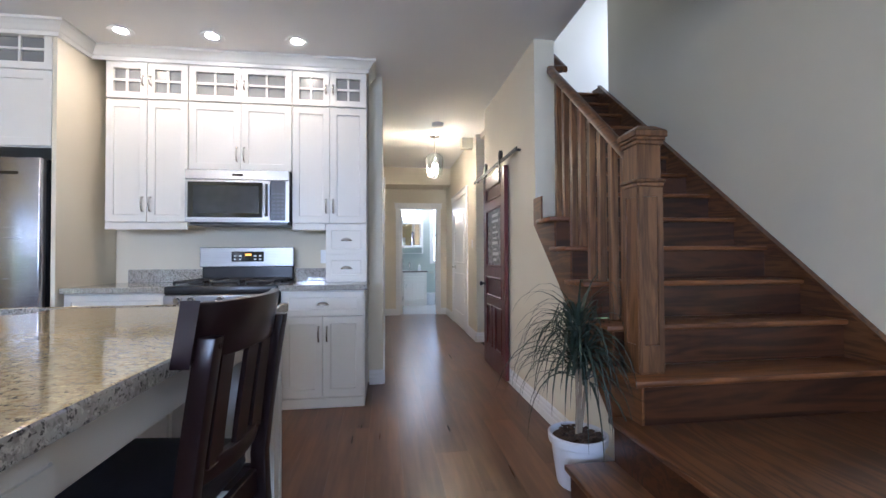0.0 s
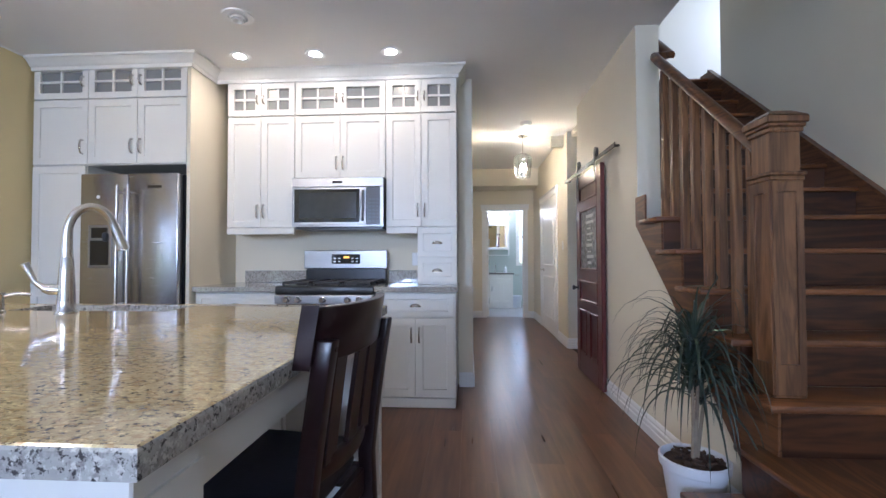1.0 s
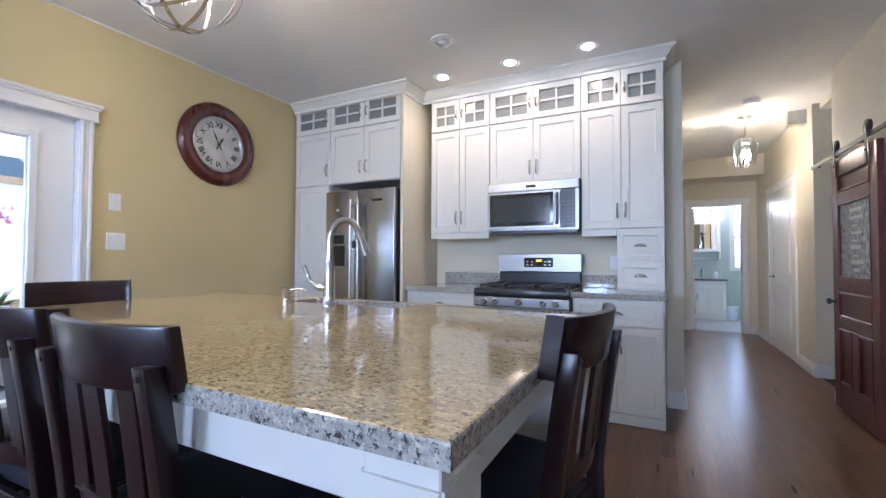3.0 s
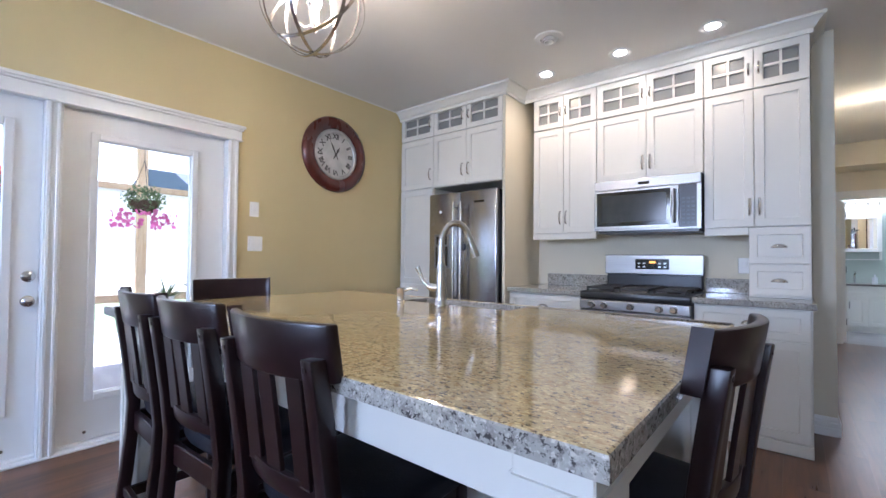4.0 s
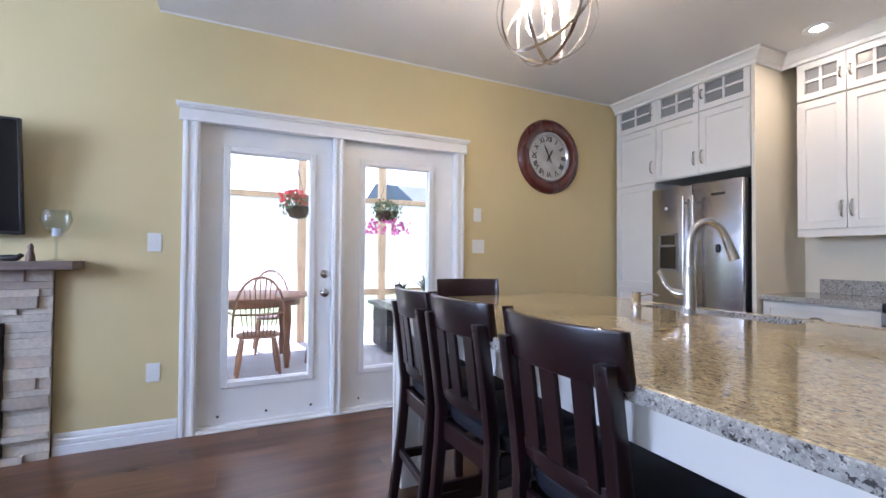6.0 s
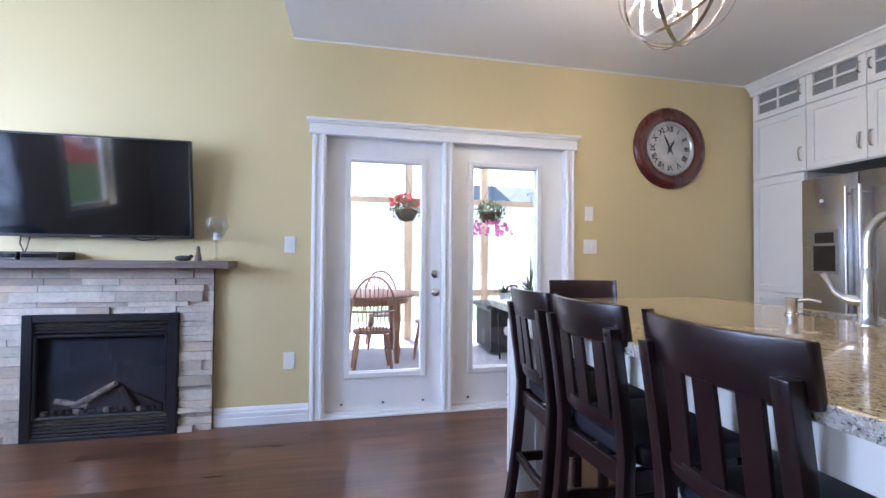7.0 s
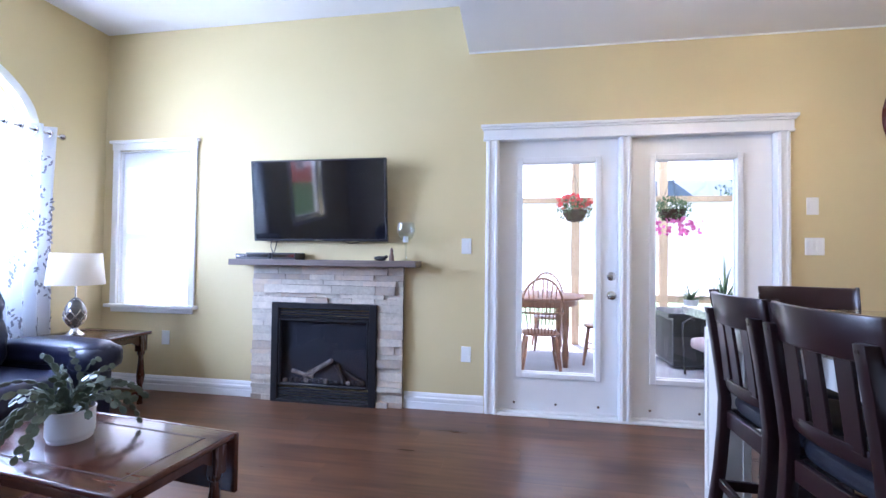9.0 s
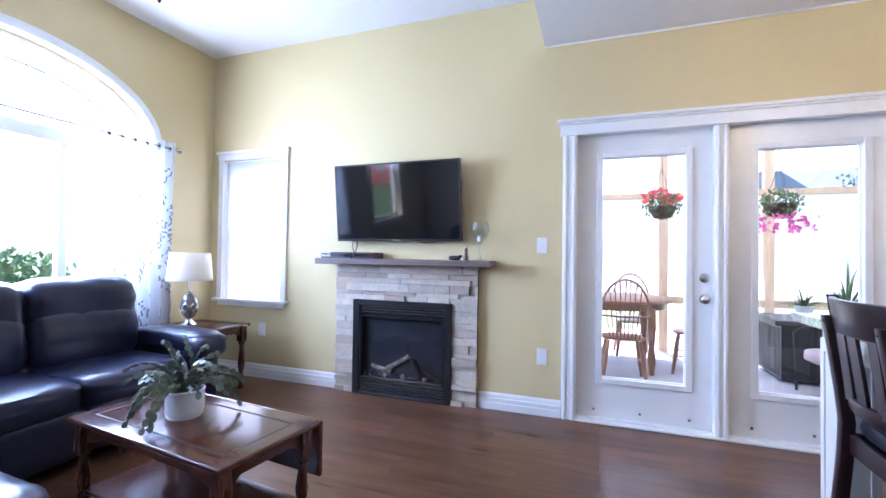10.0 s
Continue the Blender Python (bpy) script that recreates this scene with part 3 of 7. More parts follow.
def baseboard(name, axis, face, a0, a1, out=1):
    """Moulded baseboard along an axis, on the face of a wall; out: the side to which it stands."""
    prof = [(0, 0), (0.017, 0), (0.017, 0.052), (0.012, 0.056), (0.012, 0.062), (0.017, 0.066), (0.017, 0.086), (0.010, 0.093), (0.010, 0.106), (0.005, 0.120), (0, 0.126)]
    bm = bmesh.new()
    if axis == "y":
        prism(bm, [(face + out * p, z) for p, z in prof], a0, a1, "y")
    else:
        prism(bm, [(face + out * p, z) for p, z in prof], a0, a1, "x")
    return structure(name, bm, M_TRIM, "white moulded baseboard", "baseboard")


bars_done = structure("ceiling_bead", B(0.0, 0.007, -0.1, 3.86, CEIL - 0.009, CEIL), M_TRIM, "thin white bead between wall and ceiling", "trim")
baseboard("baseboard", "y", 0, -0.58, 0.035)
baseboard("baseboard", "y", 0, -3.35, -1.86)
baseboard("baseboard", "y", 0, 2.105, 3.86)
baseboard("baseboard", "x", -3.35, 0.0, 5.98)
baseboard("baseboard", "y", 4.665, 2.48, 5.25, -1)
baseboard("baseboard", "x", 4.47, 3.42, 3.54, -1)
baseboard("baseboard", "y", 3.54, 4.47, 6.15)
baseboard("baseboard", "y", 3.54, 7.15, 8.9)
baseboard("baseboard", "x", 6.13, 4.76, 4.88, -1)
baseboard("baseboard", "y", 4.76, 6.13, 6.72, -1)
baseboard("baseboard", "y", 4.76, 8.06, 8.9, -1)
baseboard("baseboard", "x", 8.90, 3.54, 3.77, -1)
baseboard("baseboard", "x", 8.90, 4.645, 4.76, -1)


def bars(name, rects, material, label, category="trim", bevel=0.004):
    bm = bmesh.new()
    for r in rects:
        box(bm, *r, bevel=bevel)
    return structure(name, bm, material, label, category)


# patio door casing: fluted legs, mullion cover, header with a cap
bars("trim_patio_doors", [(0.0, 0.020, 0.040, 0.140, 0, 2.062), (0.020, 0.028, 0.050, 0.072, 0, 2.062), (0.020, 0.028, 0.108, 0.130, 0, 2.062),
     (0.0, 0.020, 2.025, 2.105, 0, 2.062), (0.020, 0.028, 2.033, 2.053, 0, 2.062), (0.020, 0.028, 2.078, 2.098, 0, 2.062),
     (-0.10, 0.016, 1.005, 1.085, 0, 2.062), (0.016, 0.024, 1.015, 1.035, 0, 2.062), (0.016, 0.024, 1.056, 1.076, 0, 2.062),
     (0.0, 0.026, 0.020, 2.125, 2.062, 2.135), (0.0, 0.040, 0.010, 2.135, 2.135, 2.150), (0.0, 0.052, 0.0, 2.145, 2.150, 2.172), (0.0, 0.034, 0.016, 2.129, 2.054, 2.066)],
     M_TRIM, "white fluted door casing with a capped header")
bars("door_frame", [(-0.16, 0.0, 0.100, 0.128, 0, 2.06), (-0.16, 0.0, 2.030, 2.060, 0, 2.06), (-0.16, 0.0, 0.10, 2.06, 2.06, 2.085),
     (-0.16, -0.02, 0.128, 2.03, -0.02, 0.028), (-0.02, 0.03, 0.140, 2.025, 0.0, 0.014)], M_TRIM, "white patio door frame and sill")


def patio_door(name, y0, y1, g0, g1, label):
    d = tagged(new(name), label, "door", "patio doors", "structure")
    d.location = (-0.075, y0, 0.03)
    w, h = y1 - y0, 2.03
    a, b, c, e = g0 - y0, g1 - y0, 0.268, 1.872
    bm = bmesh.new()
    for r in ((0, a, 0, h), (b, w, 0, h), (a, b, 0, c), (a, b, e, h)):
        box(bm, -0.022, 0.022, r[0], r[1], r[2], r[3])
    part("slab", bm, M_TRIM, d)
    bm = bmesh.new()
    for s in (-1, 1):
        x0, x1 = sorted((s * 0.022, s * 0.036))
        for r in ((a - 0.03, a + 0.012, c - 0.03, e + 0.03), (b - 0.012, b + 0.03, c - 0.03, e + 0.03), (a + 0.012, b - 0.012, c - 0.03, c + 0.012), (a + 0.012, b - 0.012, e - 0.012, e + 0.03)):
            box(bm, x0, x1, *r, bevel=0.005)
    part("glazing_frame", bm, M_TRIM, d)
    g = part("pane", B(-0.004, 0.004, a, b, c, e), M_GLASS, d)
    g.visible_shadow = False
    bm = bmesh.new()
    for q in (0.15, 0.5, 0.85):
        cyl(bm, (0.022, w * q, 0.05), (0.027, w * q, 0.05), 0.009, n=10)
    part("screw_cover", bm, M_NICKEL, d)
    return d


left = patio_door("door_1", 0.132, 1.003, 0.305, 0.858, "white patio door with a tall glass pane and knobs")
right = patio_door("door_2", 1.087, 2.026, 1.252, 1.812, "white fixed patio door with a tall glass pane")
for z, nm, lb in ((0.872, "door_knob", "round satin nickel knob"), (1.012, "deadbolt", "round satin nickel deadbolt")):
    bm = lathe(bmesh.new(), [(0.032, 0.022), (0.032, 0.03), (0.012, 0.034), (0.012, 0.055), (0.026, 0.062), (0.028, 0.078), (0.016, 0.088), (0.0, 0.09)] if nm == "door_knob"
               else [(0.032, 0.022), (0.032, 0.032), (0.022, 0.038), (0.0, 0.04)], (0, 0.828, z), 20, "x")
    part(nm, bm, M_NICKEL, left, lb, True)

# small side window
w1 = tagged(new("window_1"), "white side window with a capped header and a lowered white blind", "window", "", "structure")
w1.location = (0, -2.835, 0)
bm = bmesh.new()
for r in ((0, 0.022, -0.415, -0.352, 0.73, 2.075), (0, 0.022, 0.352, 0.415, 0.73, 2.075), (0, 0.026, -0.42, 0.42, 2.075, 2.135), (0, 0.045, -0.435, 0.435, 2.135, 2.16), (0, 0.024, -0.40, 0.40, 0.66, 0.70)):
    box(bm, *r, bevel=0.004)
part("casing", bm, M_TRIM, w1)
part("window_sill", B(-0.1, 0.06, -0.44, 0.44, 0.70, 0.73, bevel=0.006), M_TRIM, w1)
bm = bmesh.new()
for r in ((-0.13, -0.09, -0.355, -0.31, 0.73, 2.07), (-0.13, -0.09, 0.31, 0.355, 0.73, 2.07), (-0.13, -0.09, -0.31, 0.31, 0.73, 0.78), (-0.13, -0.09, -0.31, 0.31, 2.02, 2.07), (-0.12, -0.08, -0.31, 0.31, 1.36, 1.40)):
    box(bm, *r, bevel=0.003)
part("window_frame", bm, M_TRIM, w1)
for r in ((-0.355, -0.349, 0.73, 2.07), (0.349, 0.355, 0.73, 2.07), (-0.349, 0.349, 2.064, 2.07)):
    part("jamb", B(-0.085, -0.002, *r), M_TRIM, w1)
part("blind", B(-0.034, -0.030, -0.347, 0.347, 0.735, 2.062), M_BLIND, w1, "lowered white roller blind")
g = part("pane", B(-0.112, -0.106, -0.31, 0.31, 0.78, 2.02), M_GLASS, w1)
g.visible_shadow = False

# arched window
w2 = tagged(new("window_2"), "large arched white window with three lights and a fanlight", "window", "", "structure")
w2.location = (0, -3.35, 0)
bm = bmesh.new()
inner, outer = arch(ARCH_W, ARCH_R), arch(ARCH_W + 0.065, ARCH_R + 0.065)
for k in range(len(inner) - 1):
    prism(bm, [inner[k], inner[k + 1], outer[k + 1], outer[k]], 0, 0.022, "y")
for s in (-1, 1):
    xa, xb = sorted((ARCH_X + s * ARCH_W, ARCH_X + s * (ARCH_W + 0.065)))
    box(bm, xa, xb, 0, 0.022, SILL - 0.07, ARCH_Z)
box(bm, ARCH_X - ARCH_W, ARCH_X + ARCH_W, 0, 0.022, SILL - 0.07, SILL)
part("casing", bm, M_TRIM, w2)
bm = bmesh.new()
inner2 = arch(ARCH_W - 0.05, ARCH_R - 0.05)
for k in range(len(inner) - 1):
    prism(bm, [inner2[k], inner2[k + 1], inner[k + 1], inner[k]], -0.13, -0.08, "y")
for x in (ARCH_X - ARCH_W + 0.025, ARCH_X - 0.345, ARCH_X + 0.345, ARCH_X + ARCH_W - 0.025):
    box(bm, x - 0.028, x + 0.028, -0.13, -0.07, SILL, 1.95, bevel=0.004)
box(bm, ARCH_X - ARCH_W, ARCH_X + ARCH_W, -0.14, -0.06, 1.95, 2.05, bevel=0.004)
box(bm, ARCH_X - ARCH_W, ARCH_X + ARCH_W, -0.14, -0.02, SILL, SILL + 0.05, bevel=0.004)
part("window_frame", bm, M_TRIM, w2)
bm = bmesh.new()
prism(bm, [(ARCH_X - 0.62, 2.20)] + [(ARCH_X + 0.62 * -math.cos(math.pi * k / 14), 2.20 + 0.26 * math.sin(math.pi * k / 14)) for k in range(1, 14)] + [(ARCH_X + 0.62, 2.20)] +
      [(ARCH_X + 0.605 * math.cos(math.pi * k / 14), 2.20 + 0.245 * math.sin(math.pi * k / 14)) for k in range(1, 14)], -0.112, -0.104, "y")
part("fan_bar", bm, M_NICKEL, w2)
for x0, x1 in ((-0.93, -0.373), (-0.317, 0.317), (0.373, 0.93)):
    g = part("pane", B(ARCH_X + x0, ARCH_X + x1, -0.104, -0.098, SILL + 0.05, 1.95), M_GLASS, w2)
    g.visible_shadow = False

# second front window and the upper hall window
w3 = tagged(new("window_3"), "white framed front window", "window", "", "structure")
bm = bmesh.new()
for r in ((3.55, 3.61, 0.95, 2.15), (4.59, 4.65, 0.95, 2.15), (3.61, 4.59, 0.95, 1.01), (3.61, 4.59, 2.09, 2.15)):
    box(bm, r[0], r[1], -3.48, -3.42, r[2], r[3])
part("window_frame", bm, M_TRIM, w3)
bm = bmesh.new()
for r in ((3.47, 3.55, 0.87, 2.23), (4.65, 4.73, 0.87, 2.23), (3.55, 4.65, 2.15, 2.23), (3.55, 4.65, 0.87, 0.95)):
    box(bm, r[0], r[1], -3.35, -3.33, r[2], r[3])
part("casing", bm, M_TRIM, w3)
for nm, cx, y0, y1, z0, z1 in (("window_4", 7.5, 5.15, 6.05, 3.6, 4.8),):
    w = tagged(new(nm), "white framed double window", "window", "", "structure")
    bm = bmesh.new()
    for r in ((y0, y0 + 0.06, z0, z1), (y1 - 0.06, y1, z0, z1), (y0, y1, z0, z0 + 0.06), (y0, y1, z1 - 0.06, z1), ((y0 + y1) / 2 - 0.03, (y0 + y1) / 2 + 0.03, z0, z1)):
        box(bm, cx + 0.04, cx + 0.09, *r)
    part("window_frame", bm, M_TRIM, w)
    bm = bmesh.new()
    for r in ((y0 - 0.08, y0, z0 - 0.08, z1 + 0.08), (y1, y1 + 0.08, z0 - 0.08, z1 + 0.08), (y0, y1, z1, z1 + 0.08), (y0, y1, z0 - 0.08, z0)):
        box(bm, cx - 0.02, cx, *r)
    part("casing", bm, M_TRIM, w)

# bathroom doorway, closet door, hall door casing
bars("trim_bath_door", [(3.77, 3.85, 8.878, 8.90, 0, 2.06), (4.565, 4.645, 8.878, 8.90, 0, 2.06), (3.75, 4.665, 8.872, 8.90, 2.06, 2.15), (3.74, 4.675, 8.862, 8.90, 2.15, 2.17),
     (3.85, 3.862, 8.90, 9.02, 0, 2.06), (4.553, 4.565, 8.90, 9.02, 0, 2.06)], M_TRIM, "white casing of the bathroom doorway")
bars("trim_closet", [(4.738, 4.76, 6.72, 6.80, 0, 2.05), (4.738, 4.76, 7.98, 8.06, 0, 2.05), (4.732, 4.76, 6.70, 8.08, 2.05, 2.14), (4.722, 4.76, 6.69, 8.09, 2.14, 2.16)], M_TRIM, "white closet door casing")
bars("trim_hall_door", [(3.54, 3.562, 6.15, 6.23, 0, 2.05), (3.54, 3.562, 7.07, 7.15, 0, 2.05), (3.54, 3.568, 6.13, 7.17, 2.05, 2.15)], M_TRIM, "white casing on the hall wall")
bars("trim_pantry", [(4.665, 4.675, 5.25, 5.262, 0, 2.1)], M_TRIM, "white pantry opening edge")
d3 = tagged(new("door_3"), "closed white two-panel closet door with a lever", "door", "", "structure")
d3.location = (4.745, 6.80, 0.01)
bm = B(0, 0.012, 0, 1.18, 0, 2.04)
for z0, z1 in ((0.2, 0.85), (1.0, 1.85)):
    for r in ((0.14, 0.17, z0, z1), (1.01, 1.04, z0, z1), (0.14, 1.04, z0, z0 + 0.03), (0.14, 1.04, z1 - 0.03, z1)):
        box(bm, -0.008, 0.0, *r, bevel=0.004)
part("slab", bm, M_TRIM, d3)
bm = cyl(bmesh.new(), (0, 0.94, 0.94), (-0.05, 0.94, 0.94), 0.012)
cyl(bm, (0, 0.94, 0.94), (-0.008, 0.94, 0.94), 0.03)
tube(bm, [(-0.05, 0.94, 0.94), (-0.055, 0.90, 0.942), (-0.05, 0.83, 0.938)], 0.009)
part("lever_handle", bm, M_NICKEL, d3, "satin nickel lever", True)
d4 = tagged(new("door_4"), "white bathroom door standing open against its jamb", "door", "", "structure")
d4.location = (3.868, 9.02, 0.01)
part("slab", B(0, 0.036, 0, 0.70, 0, 2.03, bevel=0.003), M_TRIM, d4)
for z in (0.25, 1.0, 1.8):
    part("hinge", B(0.036, 0.044, -0.01, 0.05, z, z + 0.09), M_BLACK, d4)

# front of stairs and bathroom things are built further down

# ---- kitchen cabinets ----
def shaker(bm, x0, x1, y, z0, z1, rail=0.055, glazed=False):
    """Door front in the plane y (its face towards -y), gap 2 mm all round: a frame with a recessed field, or open for glass."""
    g = 0.002
    x0, x1, z0, z1 = x0 + g, x1 - g, z0 + g, z1 - g
    r = min(rail, (x1 - x0) * 0.3)
    c = 0.0015

    def ring(inset, yy):
        return [bm.verts.new((x, yy, z)) for x, z in ((x0 + inset, z0 + inset), (x1 - inset, z0 + inset), (x1 - inset, z1 - inset), (x0 + inset, z1 - inset))]

    rings = [ring(0, y + 0.02), ring(0, y + c), ring(c, y), ring(r - c, y), ring(r, y + c)]
    rings.append(ring(r + 0.002, y + 0.009) if not glazed else ring(r, y + 0.02))
    for p, q in zip(rings, rings[1:]):
        for k in range(4):
            bm.faces.new((p[k], p[(k + 1) % 4], q[(k + 1) % 4], q[k]))
    if glazed:
        p, q = rings[-1], rings[0]
        for k in range(4):
            bm.faces.new((p[k], p[(k + 1) % 4], q[(k + 1) % 4], q[k]))
    else:
        bm.faces.new(rings[-1])
        bm.faces.new(rings[0])
    return bm


def muntins(x0, x1, y, z0, z1, r=0.05, w=0.008):
    """A cross-shaped glazing bar as one piece."""
    xm, zm = (x0 + x1) / 2, (z0 + z1) / 2
    r = min(r, (x1 - x0 - 0.004) * 0.3) + 0.002
    pts = [(xm - w, z0 + r), (xm + w, z0 + r), (xm + w, zm - w), (x1 - r, zm - w), (x1 - r, zm + w), (xm + w, zm + w), (xm + w, z1 - r), (xm - w, z1 - r), (xm - w, zm + w), (x0 + r, zm + w), (x0 + r, zm - w), (xm - w, zm - w)]
    return prism(bmesh.new(), pts, y + 0.002, y + 0.016, "y")


def bow_pull(x, y, z, ln=0.11):
    bm = tube(bmesh.new(), [(x, y, z - ln / 2), (x, y - 0.018, z - ln / 2 + 0.004), (x, y - 0.026, z - ln * 0.3), (x, y - 0.029, z), (x, y - 0.026, z + ln * 0.3), (x, y - 0.018, z + ln / 2 - 0.004), (x, y, z + ln / 2)],
              [0.008, 0.007, 0.006, 0.0075, 0.006, 0.007, 0.008], 10)
    return bm


def cup_pull(x, y, z, w=0.09):
    bm = bmesh.new()
    n, m = 12, 5
    grid = []
    for j in range(m + 1):
        b = math.pi / 2 * j / m
        grid.append([bm.verts.new((x + w / 2 * math.cos(math.pi * k / n) * (0.75 + 0.25 * math.cos(b)), y - 0.026 * math.sin(b) * (math.sin(math.pi * k / n) ** 0.5 if 0 < k < n else 0), z + 0.026 * math.cos(b) * math.sin(math.pi * k / n) - 0.012))
                     for k in range(n + 1)])
    for j in range(m):
        for k in range(n):
            f = [grid[j][k], grid[j][k + 1], grid[j + 1][k + 1], grid[j + 1][k]]
            bm.faces.new(f)
    box(bm, x - w / 2, x + w / 2, y - 0.003, y, z - 0.014, z - 0.009)
    bmesh.ops.remove_doubles(bm, verts=bm.verts, dist=0.0005)
    return bm


def door(parent, o, x0, x1, y, z0, z1, pull=None, glazed=False, ln=0.11):
    """A cabinet door; pull: (x, z) of its handle. o: the thing's origin."""
    bm = shaker(bmesh.new(), x0, x1, y, z0, z1, 0.055 if not glazed else 0.05, glazed)
    bm.transform(Matrix.Translation(-Vector(o)))
    d = part("glazed_door" if glazed else "door", bm, M_CAB, parent)
    if glazed:
        gb = B(x0 + 0.056, x1 - 0.056, y + 0.0175, y + 0.0195, z0 + 0.056, z1 - 0.056)
        gb.transform(Matrix.Translation(-Vector(o)))
        part("pane", gb, M_CABGLASS, d, "cabinet glass greyed to suggest a lit inside")
        mb = muntins(x0, x1, y, z0, z1)
        mb.transform(Matrix.Translation(-Vector(o)))
        part("muntin", mb, M_CAB, d)
    if pull:
        hb = bow_pull(pull[0], y, pull[1], ln)
        hb.transform(Matrix.Translation(-Vector(o)))
        part("handle", hb, M_NICKEL, d, "satin nickel bow handle", True)
    return d


def drawer(parent, o, x0, x1, y, z0, z1):
    bm = shaker(bmesh.new(), x0, x1, y, z0, z1, 0.045)
    bm.transform(Matrix.Translation(-Vector(o)))
    d = part("drawer_front", bm, M_CAB, parent)
    hb = cup_pull((x0 + x1) / 2, y, (z0 + z1) / 2)
    hb.transform(Matrix.Translation(-Vector(o)))
    part("cup_pull", hb, M_NICKEL, d, "satin nickel cup pull", True)
    return d


def carcass(parent, o, x0, x1, y0, y1, z0, z1, open_z=None, name="body"):
    """Closed box, or with open_z a box whose upper part is hollow behind the glass."""
    bm = bmesh.new()
    if open_z is None:
        box(bm, x0, x1, y0, y1, z0, z1)
    else:
        box(bm, x0, x1, y0, y1, z0, open_z)
        t = 0.018
        box(bm, x0, x0 + t, y0, y1, open_z, z1)
        box(bm, x1 - t, x1, y0, y1, open_z, z1)
        box(bm, x0 + t, x1 - t, y1 - t, y1, open_z, z1)
        box(bm, x0 + t, x1 - t, y0, y1 - t, z1 - t, z1)
    bm.transform(Matrix.Translation(-Vector(o)))
    return part(name, bm, M_CAB, parent)


def wall_cabinet(name, x0, x1, z0, label, hz):
    o = (x0, 4.22, z0)
    c = thing(name, o, label, "cabinet", "kitchen cabinets")
    xm = (x0 + x1) / 2
    carcass(c, o, x0, x1, 4.222, 4.526, z0, 2.655, 2.36)
    for k, (a, b) in enumerate(((x0, xm), (xm, x1))):
        hx = xm - 0.028 if k == 0 else xm + 0.028
        door(c, o, a, b, 4.20, z0 + 0.002, 2.352, (hx, z0 + hz))
        door(c, o, a, b, 4.20, 2.362, 2.648, (hx, 2.50), True, 0.075)
    return c


wall_cabinet("wall_cabinet", 1.437, 2.028, 1.40, "tall white shaker wall cabinet with small glazed upper doors", 0.14)
wall_cabinet("wall_cabinet", 2.032, 2.812, 1.815, "white shaker wall cabinet above the microwave with glazed upper doors", 0.13)
wall_cabinet("wall_cabinet", 2.816, 3.41, 1.40, "tall white shaker wall cabinet with small glazed upper doors", 0.14)
for x0, x1 in ((1.437, 2.026), (2.818, 3.08)):
    v = thing("light_valance", (x0, 4.2, 1.345), "white valance strip under the wall cabinet", "trim")
    part("board", B(0, x1 - x0, 0, 0.022, 0, 0.053, bevel=0.003), M_CAB, v)
# plates and bowls behind the glass
for x, n in ((3.30, 3), (3.22, 2)):
    st = thing("dish_stack", (x, 4.38, 2.365), "stack of white dishes behind cabinet glass", "dishes")
    for k in range(n):
        part("plate", lathe(bmesh.new(), [(0.03, 0.012 * k), (0.065, 0.02 + 0.012 * k), (0.07, 0.026 + 0.012 * k), (0.0, 0.014 + 0.012 * k)]), M_POTWHITE, st, "", True)

# drawer tower on the counter
o = (3.08, 4.2, 0.918)
tw = thing("drawer_tower", o, "white two-drawer tower standing on the counter", "cabinet", "kitchen cabinets")
carcass(tw, o, 3.08, 3.41, 4.222, 4.526, 0.920, 1.398)
drawer(tw, o, 3.08, 3.41, 4.20, 0.935, 1.143)
drawer(tw, o, 3.08, 3.41, 4.20, 1.148, 1.392)


def crown(name, pts, label):
    """Stepped crown moulding along a broken line of (x, y), to the ceiling."""
    prof = [(0.0, 2.645), (0.018, 2.645), (0.018, 2.672), (0.030, 2.680), (0.044, 2.700), (0.066, 2.722), (0.080, 2.728), (0.080, 2.7455), (0.0, 2.7455)]
    bm = bmesh.new()
    rings = []
    n = len(pts)
    for i, (x, y) in enumerate(pts):
        p = Vector((x, y))
        d0 = (p - Vector(pts[i - 1])).normalized() if i else None
        d1 = (Vector(pts[i + 1]) - p).normalized() if i < n - 1 else None
        n0 = Vector((d0.y, -d0.x)) if d0 else None
        n1 = Vector((d1.y, -d1.x)) if d1 else None
        off = n0 if n1 is None else n1 if n0 is None else (n0 + n1) / (1 + n0.dot(n1))
        rings.append([bm.verts.new((x + off.x * u, y + off.y * u, z)) for u, z in prof])
    for a, b in zip(rings, rings[1:]):
        for k in range(len(prof)):
            j = (k + 1) % len(prof)
            bm.faces.new((a[k], a[j], b[j], b[k]))
    bm.faces.new(rings[0])
    bm.faces.new(list(reversed(rings[-1])))
    return structure(name, bm, M_CAB, label, "trim")


crown("crown_moulding", [(0.012, 3.863), (1.335, 3.863), (1.335, 4.20), (3.41, 4.20), (3.41, 4.526)], "white stepped crown moulding above the cabinets")
crown_fill = structure("cabinet_frieze", B(0.012, 1.333, 3.866, 4.526, 2.70, 2.744), M_CAB, "white frieze above the refrigerator cabinet", "trim")

# refrigerator surround
o = (0.01, 3.863, 0)
fs = thing("refrigerator_cabinet", o, "tall white cabinet round the refrigerator with a narrow pantry door", "cabinet", "kitchen cabinets")
carcass(fs, o, 0.012, 1.305, 3.885, 4.526, 1.885, 2.70, 2.42)
